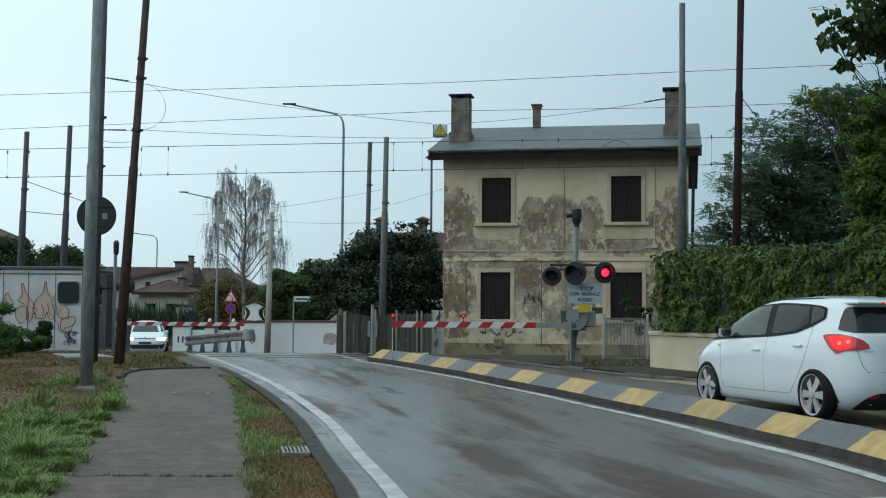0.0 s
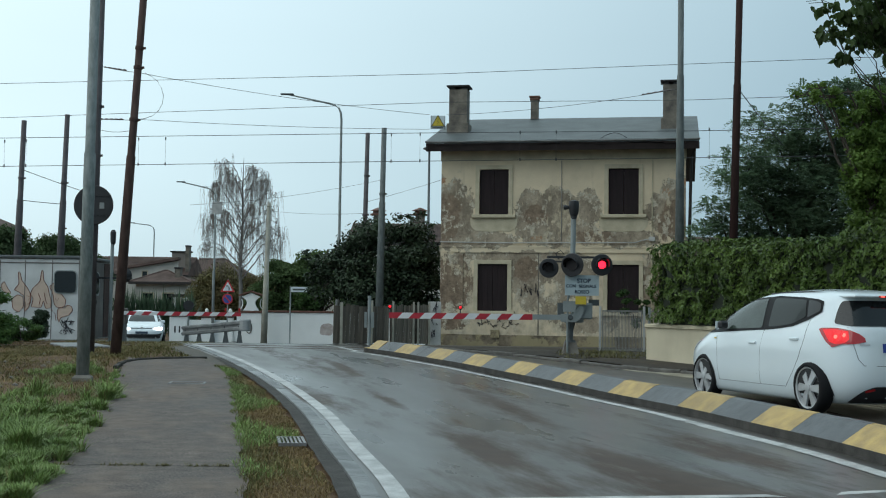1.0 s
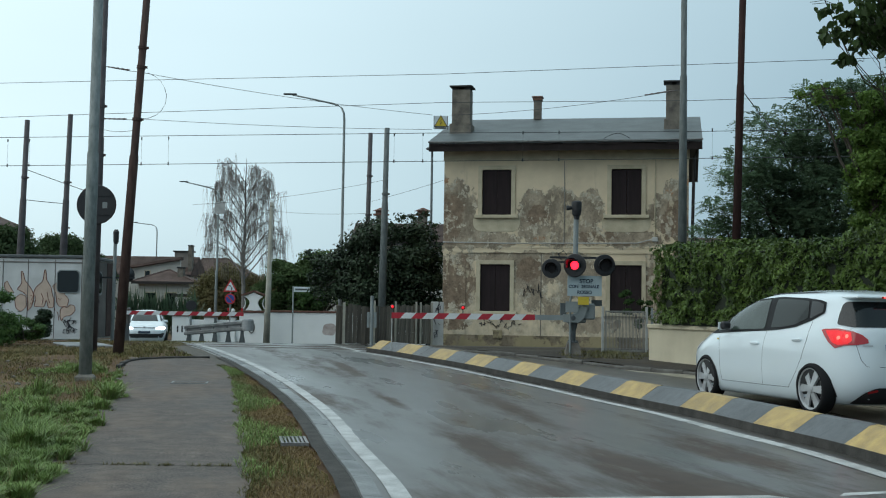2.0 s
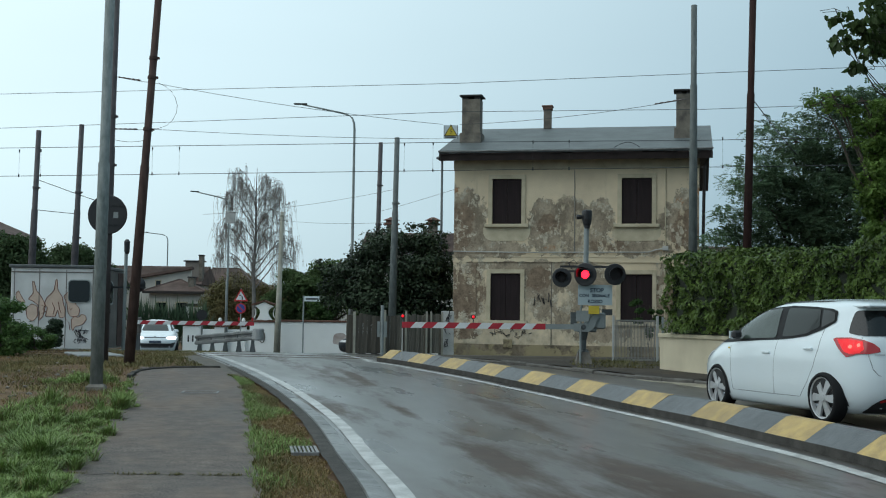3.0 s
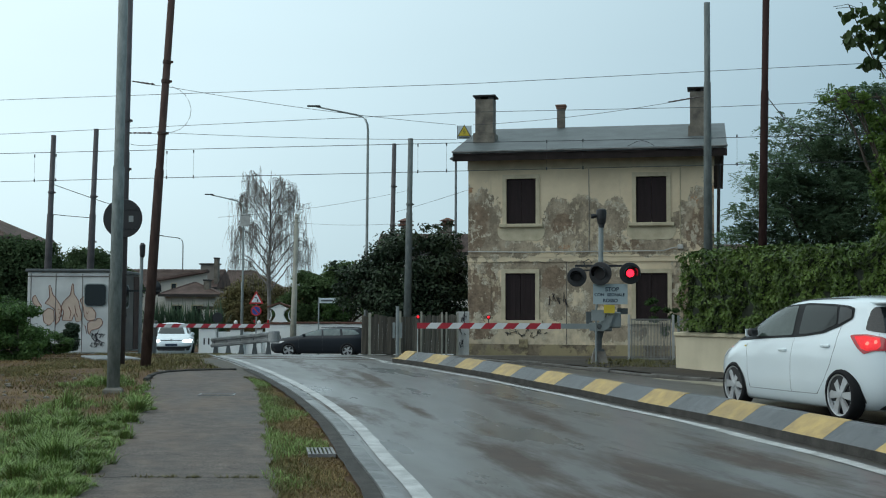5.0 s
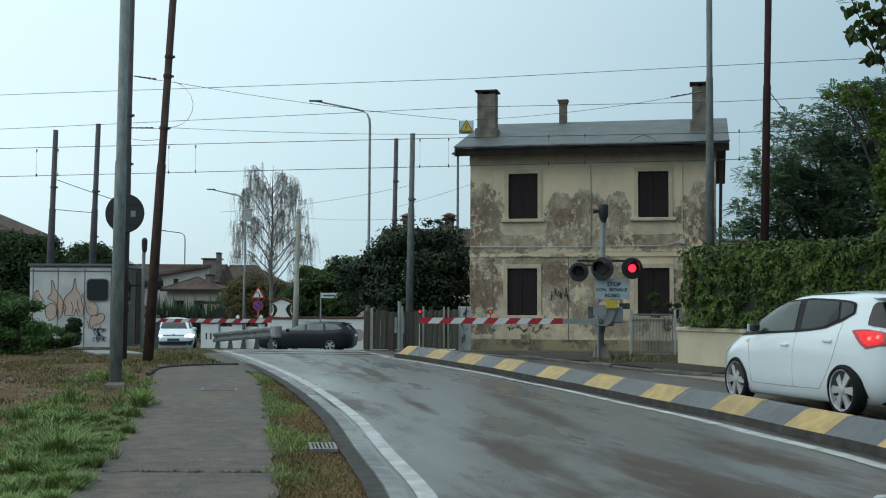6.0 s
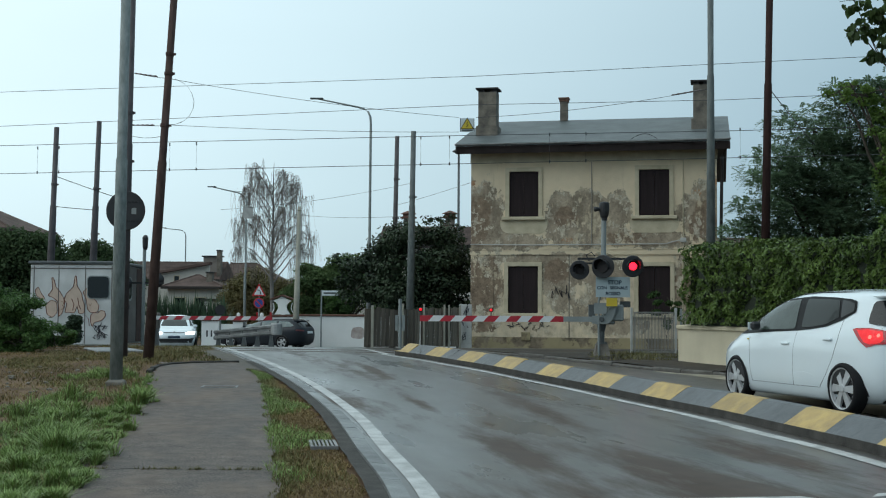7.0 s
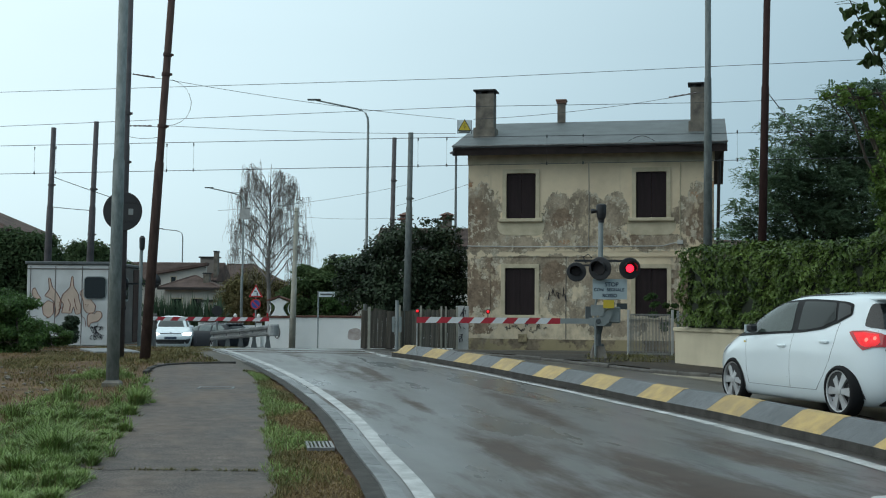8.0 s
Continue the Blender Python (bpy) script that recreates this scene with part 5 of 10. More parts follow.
def make_span():
    """The suspended danger sign over the road and the wires that carry it."""
    root = wire_thing("span_wire", [
        ("upper_wire", sag((-6.95, 28.1, 6.75), (-0.30, 30.5, 6.24), 0.08)),
        ("upper_wire", sag((0.13, 30.5, 6.24), (5.32, 27.6, 6.45), 0.10)),
        ("lower_wire", sag((-6.98, 28.1, 5.68), (-0.30, 30.5, 5.88), 0.05)),
        ("tie_wire", sag((-7.9, 28.4, 6.95), (-6.95, 28.1, 6.75), 0.02, 5)),
        ("tie_wire", sag((-7.9, 28.4, 5.72), (-7.0, 28.1, 5.66), 0.01, 5)),
        ("tie_wire", sag((-7.95, 28.4, 5.5), (-7.05, 28.1, 5.42), 0.06, 6)),
        ("slack_wire", [(-6.75, 28.0, 6.72), (-6.58, 28.0, 6.64), (-6.45, 28.0, 6.53), (-6.36, 28.0, 6.38), (-6.31, 28.0, 6.21), (-6.33, 28.0, 6.03), (-6.41, 28.0, 5.87), (-6.54, 28.0, 5.75), (-6.72, 28.0, 5.68), (-6.98, 28.0, 5.66)]),
    ], 0.0055, "thin suspension wires strung across the road", "wire")
    insulator(root, (-7.75, 28.35, 6.91), (-7.2, 28.18, 6.81))
    insulator(root, (-7.8, 28.37, 5.71), (-7.25, 28.18, 5.685))
    insulator(root, (4.55, 28.05, 6.385), (5.15, 27.7, 6.44))
    sign = thing("danger_sign", (-0.09, 30.5, 6.06), "small hanging high-voltage warning sign, yellow triangle on white", "warning sign")
    sign.matrix_world = pose(-0.09, 30.5, 6.06) @ Matrix.Scale(0.8, 4)
    part("plate", boxes([(-0.21, 0.21, -0.006, 0.006, -0.22, 0.2)]), M["sign_white"], sign)

    def tri(s, y0, z0=0.0):
        bm = bmesh.new()
        v = [bm.verts.new((x, y, z)) for y in (y0, y0 - 0.004) for x, z in ((-0.19 * s, z0 - 0.12 * s), (0.19 * s, z0 - 0.12 * s), (0, z0 + 0.21 * s))]
        bm.faces.new((v[0], v[1], v[2]))
        bm.faces.new((v[3], v[5], v[4]))
        for i in range(3):
            j = (i + 1) % 3
            bm.faces.new((v[i], v[j], v[j + 3], v[i + 3]))
        bmesh.ops.recalc_face_normals(bm, faces=bm.faces)
        return bm

    part("triangle_border", tri(1.12, -0.007, -0.005), M["black"], sign)
    part("triangle", tri(0.92, -0.013, -0.005), M["sign_yellow"], sign)
    bm = bmesh.new()
    tube(bm, [(0.02, -0.02, 0.10), (-0.03, -0.02, 0.01), (0.03, -0.02, 0.015), (-0.02, -0.02, -0.07)], 0.012, 4)
    part("bolt", bm, M["black"], sign)
    part("caption_bar", boxes([(-0.17, 0.17, -0.012, -0.0065, -0.20, -0.15)]), M["dark_galv"], sign)
    for x in (-0.21, 0.21):
        bm = bmesh.new()
        tube(bm, [(x, 0, -0.22), (x, 0, 0.20)], 0.012, 6)
        part("hanger", bm, M["dark_galv"], sign)


make_span()
wire_thing("stay_wire", [("strand", sag((6.5, 27.0, 6.34), (8.35, 30.2, 5.55), 0.02))], 0.011, "insulated stay wire from the rusty mast", "wire")
wire_thing("stay_wire", [("strand", sag((-2.16, 46.0, 6.2), (-9.5, 47.0, 5.25), 0.15))], 0.006, "thin pull-off wire before the birch", "wire")
wire_thing("stay_wire", [("strand", sag((-2.8, 46.0, 5.35), (0.0, 40.2, 5.62), 0.02))], 0.006, "thin wire running to the old house", "wire")
wire_thing("stay_wire", [("strand", sag((-14.25, 42, 6.0), (-11.6, 43.2, 5.1), 0.02)), ("strand", sag((-14.3, 42, 4.95), (-13.1, 43, 4.9), 0.01))], 0.012, "thin pull-off wires between two masts", "wire")
wire_thing("stay_wire", [("strand", sag((-8.22, 59.3, 6.0), (-1.95, 41.0, 4.6), 0.1))], 0.006, "long thin wire low over the street", "wire")


# ---- lamps ----
def street_lamp(foot, top_z, arm, rise, label, plate=False):
    root = thing("street_lamp", foot, label, "street lamp", "street lamps")
    h = top_z - foot[2]
    bm = bmesh.new()
    tube(bm, [(0, 0, 0), (0, 0, h * 0.45), (0.02, 0, h * 0.46), (0.03, 0, h - 0.60), (0.01, 0, h - 0.32), (-0.07, 0, h - 0.13), (-0.22, 0, h - 0.02), (-0.45, 0, h + 0.05), (arm * 0.6, 0, h + rise * 0.6), (arm * 0.86, 0, h + rise * 0.9)],
         [0.085, 0.07, 0.055, 0.045, 0.042, 0.040, 0.038, 0.036, 0.032, 0.028], 10)
    part("pole", bm, M["galv"], root, "", True)
    head = bmesh.new()
    box(head, arm, arm * 0.78, -0.08, 0.08, h + rise * 0.88, h + rise * 0.88 + 0.055, 0.015)
    part("lamp_head", head, M["dark_galv"], root)
    if plate:
        part("plate", boxes([(-0.13, 0.39, -0.10, -0.05, h - 1.33, h - 0.70)]), M["post_white"], root, "grey square cabinet on the pole")
    return root


street_lamp((-3.84, 47.0, -0.1), 9.14, -2.3, 0.40, "tall curved street lamp beyond the crossing")
street_lamp((-11.99, 66.0, -0.35), 7.63, -2.07, 0.38, "grey street lamp before the birch", True)
street_lamp((-21.9, 95.0, -0.35), 7.45, -1.9, 0.2, "distant grey street lamp among the houses")


def make_post_lamp():
    root = thing("street_lamp", (-0.5, 52.0, -0.3), "straight post lamp with a flat round head behind the house", "street lamp", "street lamps")
    bm = bmesh.new()
    tube(bm, [(0, 0, 0), (0, 0, 8.35)], [0.07, 0.045], 10)
    part("pole", bm, M["dark_galv"], root, "", True)
    part("lamp_head", one(lathe, [(8.34, 0.05), (8.42, 0.26), (8.46, 0.27), (8.55, 0.12), (8.57, 0.02)], (0, 0, 0), "z", 16), M["dark_galv"], root)


make_post_lamp()
mast("concrete_pole", (-8.34, 59.4, -0.40), (-8.21, 59.4, 6.41), 0.161, 0.09, M["pole_concrete"], "pale tapered concrete utility pole at the wall", (0.97,))


# ---- level-crossing signal and barriers ----
def stripe_arm(parent, x0, x1, z, h, d, cell, first_red=False):
    """A slanted red and white boom between x0 and x1 (along -x)."""
    n = max(1, round(abs(x1 - x0) / cell))
    step = (x1 - x0) / n
    sl = h * 0.9
    for i in range(n):
        bm = bmesh.new()
        a, b = x0 + step * i, x0 + step * (i + 1)
        s0 = sl if i else 0.0
        s1 = sl if i < n - 1 else 0.0
        q = [bm.verts.new((x, y, zz)) for y in (-d / 2, d / 2) for x, zz in ((a - s0 / 2, z), (b - s1 / 2, z), (b + s1 / 2, z + h), (a + s0 / 2, z + h))]
        bm.faces.new(q[:4])
        bm.faces.new(list(reversed(q[4:])))
        for k in range(4):
            j = (k + 1) % 4
            bm.faces.new((q[k], q[j], q[j + 4], q[k + 4]))
        bmesh.ops.recalc_face_normals(bm, faces=bm.faces)
        part("stripe", bm, M["barrier_red"] if (i % 2 == 0) == first_red else M["barrier_white"], parent)


def boom_lamp(parent, x, z):
    lamp = part("boom_lamp", one(lathe, [(-0.05, 0.045), (-0.04, 0.056), (0.02, 0.056), (0.04, 0.04)], (x, 0, z), "y", 14), M["black"], parent, "small lit red boom lamp")
    part("lens", one(lathe, [(-0.075, 0.012), (-0.062, 0.028), (-0.051, 0.034)], (x, 0, z), "y", 14), M["boom_lit"], lamp)
    part("stem", boxes([(x - 0.012, x + 0.012, -0.012, 0.012, z - 0.16, z - 0.05)]), M["dark_galv"], lamp)


def make_near_barrier():
    g = lift(3.0, 29)
    root = thing("level_crossing_barrier", (3.06, 29.0, g), "closed red and white level-crossing barrier with grey drive", "barrier", "crossing barriers")
    zb = 1.30 - g
    bm = bmesh.new()
    rings = [[bm.verts.new((sx * hw, sy * hw, z)) for sx, sy in ((-1, -1), (1, -1), (1, 1), (-1, 1))] for z, hw in ((-0.05, 0.20), (0.06, 0.19), (0.34, 0.13))]
    skin(bm, rings)
    bmesh.ops.recalc_face_normals(bm, faces=bm.faces)
    part("pedestal", bm, M["footing"], root, "dirty tapered concrete pedestal")
    bm = bmesh.new()
    lathe(bm, [(0.34, 0.13), (0.365, 0.13), (0.37, 0.065), (0.62, 0.07), (0.80, 0.115), (0.92, 0.125)], (0.0, 0, 0), "z", 14)
    part("column", bm, M["dark_galv"], root, "dark flared column")
    for bx_, by_ in ((-0.09, -0.09), (0.09, -0.09), (0.09, 0.09), (-0.09, 0.09)):
        part("bolt", one(lathe, [(0.366, 0.016), (0.40, 0.016)], (bx_, by_, 0), "z", 6), M["dark_galv"], root)
    bm = bmesh.new()
    box(bm, 0.02, 0.50, -0.13, 0.13, zb - 0.04, zb + 0.34, 0.03)
    box(bm, -0.16, 0.30, -0.10, 0.12, zb - 0.12, zb + 0.06, 0.03)
    part("drive_box", bm, M["galv"], root, "grey barrier drive housing")
    bm = bmesh.new()
    arm = [(-0.24, -0.10), (0.10, -0.11), (0.22, -0.02), (0.34, 0.30), (0.36, 0.44), (0.24, 0.44), (0.16, 0.26), (0.05, 0.09), (-0.24, 0.08)]
    fr = [bm.verts.new((u, -0.215, zb + v)) for u, v in arm]
    bk = [bm.verts.new((u, -0.140, zb + v)) for u, v in arm]
    bm.faces.new(fr)
    bm.faces.new(list(reversed(bk)))
    for i in range(len(arm)):
        j = (i + 1) % len(arm)
        bm.faces.new((fr[i], bk[i], bk[j], fr[j]))
    bmesh.ops.recalc_face_normals(bm, faces=bm.faces)
    part("crank", bm, M["galv"], root, "bent cast crank arm")
    part("pivot", one(lathe, [(-0.245, 0.05), (-0.216, 0.06)], (-0.02, 0, zb), "y", 14), M["dark_galv"], root)
    part("bracket", boxes([(-0.30, -0.16, -0.06, 0.06, zb + 0.05, zb + 0.34)]), M["dark_galv"], root)
    part("counterweight", boxes([(0.42, 0.66, -0.08, 0.02, zb + 0.28, zb + 0.42)]), M["dark_galv"], root)
    boom = new("boom")
    boom.parent = root
    boom.matrix_basis = pose(0, -0.17, 0)
    part("boom_root", boxes([(-0.90, -0.20, -0.05, 0.05, zb - 0.06, zb + 0.06)]), M["galv"], boom, "grey steel boom root")
    stripe_arm(boom, -0.90, -4.22, zb - 0.07, 0.135, 0.05, 0.263, True)
    boom_lamp(boom, -4.20, zb + 0.20)
    boom_lamp(boom, -2.57, zb + 0.20)
    part("tip_leg", boxes([(-4.222, -4.198, -0.015, 0.015, 0.05, zb - 0.075)]), M["post_white"], boom, "thin white rest leg at the tip")


make_near_barrier()


def make_far_barrier():
    g = lift(-8, 41)
    root = thing("level_crossing_barrier", (-10.40, 41.0, g), "closed red and white barrier on the far side of the railway", "barrier", "crossing barriers")
    zb = 1.18 - g
    part("pedestal", boxes([(-0.11, 0.11, -0.11, 0.11, 0.0, 0.6)]), M["dark_galv"], root)
    bm = bmesh.new()
    box(bm, -0.16, 0.14, -0.13, 0.13, 0.6, zb + 0.16, 0.03)
    part("drive_box", bm, M["van_grey"], root)
    boom = new("boom")
    boom.parent = root
    boom.matrix_basis = pose(0, -0.16, 0)
    part("boom_root", boxes([(-0.20, -0.052, -0.05, 0.05, zb - 0.06, zb + 0.06)]), M["galv"], boom)
    stripe_arm(boom, -0.05, 3.90, zb - 0.065, 0.125, 0.05, 0.25, False)
    for x in (3.40, 3.85):
        part("reflector", boxes([(x - 0.03, x + 0.03, -0.02, 0.02, zb + 0.09, zb + 0.2)]), M["tail"], boom)


make_far_barrier()


def text_part(name, body, size, material, parent, m, label=""):
    cu = bpy.data.curves.new(name, "FONT")
    cu.body, cu.size, cu.align_x, cu.align_y, cu.extrude = body, size, "CENTER", "CENTER", 0.002
    cu.offset = size * 0.028
    tmp = bpy.data.objects.new(name, cu)
    scene.collection.objects.link(tmp)
    bpy.context.view_layer.update()
    me = bpy.data.meshes.new_from_object(tmp.evaluated_get(bpy.context.evaluated_depsgraph_get()))
    bpy.data.objects.remove(tmp)
    me.materials.clear()
    me.materials.append(material)
    ob = new(name, me)
    ob.parent = parent
    ob.matrix_basis = m
    return tagged(ob, label)


BLINKERS = []


def signal_head(parent, x, z, r, yaw, blink):
    head = new("signal_head")
    head.parent = parent
    head.matrix_basis = pose(x, -0.22, z, 0, 0, yaw)
    part("backboard", one(lathe, [(0.03, r * 0.6), (0.02, r * 0.97), (0.0, r), (-0.015, r * 0.985), (-0.02, r * 0.93)], (0, 0, 0), "y", 36), M["black"], head)
    part("housing", one(lathe, [(0.031, r * 0.55), (0.12, r * 0.5), (0.17, r * 0.3)], (0, 0, 0), "y", 20), M["plastic"], head)
    part("bezel", one(lathe, [(-0.021, r * 0.52), (-0.045, r * 0.52), (-0.045, r * 0.455), (-0.0215, r * 0.45)], (0, 0, 0), "y", 28, True), M["plastic"], head)
    # visor: an open half tube over the lens
    bm = bmesh.new()
    rows = []
    n = 18
    for i in range(n + 1):
        a_ = math.pi * (-0.12 + 1.24 * i / n)
        rr = []
        for yy, rad in ((-0.022, r * 0.56), (-0.30, r * 0.60)):
            k = 1.0 if yy > -0.1 else max(0.55, math.sin(max(0.0, min(math.pi, a_))) ** 0.3)
            for q in (rad, rad + 0.006):
                rr.append(bm.verts.new((q * math.cos(a_), -0.022 + (yy + 0.022) * k, q * math.sin(a_))))
        rows.append(rr)
    for p, q in zip(rows, rows[1:]):
        for u, w in ((0, 2), (2, 3), (3, 1), (1, 0)):
            bm.faces.new((p[u], p[w], q[w], q[u]))
    bmesh.ops.recalc_face_normals(bm, faces=bm.faces)
    part("visor", bm, M["plastic"], head)
    if blink is None:
        part("lens", one(lathe, [(-0.0205, r * 0.44), (-0.028, r * 0.42), (-0.036, r * 0.2)], (0, 0, 0), "y", 24), M["signal_dark"], head)
    else:
        # a lit red lens; an added hinged flap hides its light between flashes
        part("lens", one(lathe, [(-0.0205, r * 0.36), (-0.026, r * 0.34), (-0.034, r * 0.16)], (0, 0, 0), "y", 24), M["red_lit"], head, "lit red lens")
        BLINKERS.append((head, r, blink))
    return head


def make_signal():
    g = lift(3.1, 28.8)
    root = thing("crossing_signal", (3.10, 28.8, g), "flashing level-crossing signal with three black round heads and stop sign", "traffic signal")
    bm = bmesh.new()
    tube(bm, [(-0.13, 0, 0.0), (-0.13, 0, 1.3), (-0.02, 0, 1.9), (-0.01, 0, 3.25)], [0.024, 0.024, 0.06, 0.058], 12)
    part("post", bm, M["galv"], root)
    part("base_plate", boxes([(-0.26, 0.0, -0.13, 0.13, 0.0, 0.025)]), M["galv"], root)
    bell = bmesh.new()
    lathe(bell, [(3.20, 0.065), (3.27, 0.07), (3.31, 0.095), (3.42, 0.115), (3.56, 0.12), (3.62, 0.115), (3.64, 0.05)], (0.0, 0, 0), "z", 16)
    part("bell", bell, M["black"], root, "black warning bell on top")
    part("bell_horn", one(lathe, [(-0.2, 0.05), (-0.16, 0.06), (-0.05, 0.03)], (-0.04, 0, 3.47), "x", 12), M["black"], root)
    part("crossbar", boxes([(-0.62, 0.72, -0.06, -0.02, 2.29, 2.34), (-0.62, -0.20, -0.06, -0.02, 2.19, 2.23)]), M["black"], root)
    bm = bmesh.new()
    tube(bm, [(-0.35, -0.04, 2.26), (-0.42, -0.04, 2.4), (-0.3, -0.04, 2.47), (-0.22, -0.04, 2.38)], 0.014, 6)
    part("cable_loop", bm, M["plastic"], root)
    signal_head(root, -0.59, 2.05, 0.225, -10, None)
    signal_head(root, -0.05, 2.13, 0.270, -24, 1)
    signal_head(root, 0.63, 2.14, 0.250, 3, 0)
    plate = part("sign_panel", boxes([(-0.205, 0.585, -0.10, -0.085, 1.43, 1.90)]), M["sign_dull"], root, "dulled white panel with dark lettering")
    for body, size, x, z in (("STOP", 0.132, 0.23, 1.768), ("CON", 0.098, -0.065, 1.645), ("SEGNALE", 0.098, 0.32, 1.645), ("ROSSO", 0.108, 0.19, 1.512)):
        text_part("lettering", body, size, M["ink"], plate, pose(x, -0.1035, z, 90, 0, 0))
    part("yellow_plate", boxes([(0.04, 0.29, -0.11, -0.095, 1.225, 1.41)]), M["sign_yellow"], root, "small yellow plate")
    part("plate_bracket", boxes([(-0.24, 0.06, -0.06, -0.03, 1.05, 1.30)]), M["galv"], root)


make_signal()


def make_far_signal():
    root = thing("crossing_signal", (-10.96, 41.5, 0.2), "far crossing signal seen from its dark back", "traffic signal")
    bm = bmesh.new()
    tube(bm, [(0, 0, 0), (0.02, 0, 3.3)], 0.06, 10)
    part("post", bm, M["galv"], root)
    part("bell", one(lathe, [(3.25, 0.06), (3.33, 0.09), (3.66, 0.10), (3.74, 0.05)], (0.04, 0, 0), "z", 14), M["black"], root)
    part("crossbar", boxes([(-0.6, 0.7, -0.03, 0.03, 2.1, 2.16)]), M["black"], root)
    for x, z in ((-0.66, 2.12), (0.42, 2.23)):
        part("signal_back", one(lathe, [(-0.14, 0.09), (-0.03, 0.20), (0.02, 0.26), (0.03, 0.25)], (x, 0.05, z), "y", 26), M["black"], root)


make_far_signal()


# ---- crossing gate, fence, posts by the house ----
def make_gate():
    g = 0.36
    root = thing("garden_gate", (3.98, 30.6, g), "grey steel mesh gate between two pale posts", "gate")
    for x in (-0.02, 1.06):
        bm = bmesh.new()
        box(bm, x - 0.028, x + 0.028, -0.03, 0.03, -0.05, 1.22, 0.006)
        part("post", bm, M["post_white"], root)
    part("frame", boxes([(0.03, 1.01, -0.015, 0.015, 0.12, 0.16), (0.03, 1.01, -0.015, 0.015, 1.08, 1.12), (0.03, 0.06, -0.015, 0.015, 0.161, 1.079), (0.98, 1.01, -0.015, 0.015, 0.161, 1.079)]), M["fence_metal"], root)
    me = None
    for i in range(26):
        x = 0.08 + i * 0.035
        if me is None:
            ob = part("bar", one(box, -0.008, 0.008, -0.006, 0.006, 0.162, 1.078), M["fence_metal"], root)
            me = ob.data
        else:
            ob = new("bar", me)
            ob.parent = root
        ob.matrix_basis = pose(x, 0, 0)
    root = thing("mesh_fence", (5.10, 30.3, g), "short grey mesh fence panel beside the gate", "fence")
    for x in (0.02, 0.55):
        part("post", one(box, x - 0.025, x + 0.025, -0.025, 0.025, -0.05, 1.2), M["galv"], root)
    for i in range(14):
        part("bar", one(box, 0.06 + i * 0.034, 0.07 + i * 0.034, -0.006, 0.006, 0.1, 1.12), M["fence_metal"], root)
    part("rail", boxes([(0.046, 0.524, -0.014, 0.014, 0.1, 0.13), (0.046, 0.524, -0.014, 0.014, 1.09, 1.12)]), M["fence_metal"], root)


make_gate()


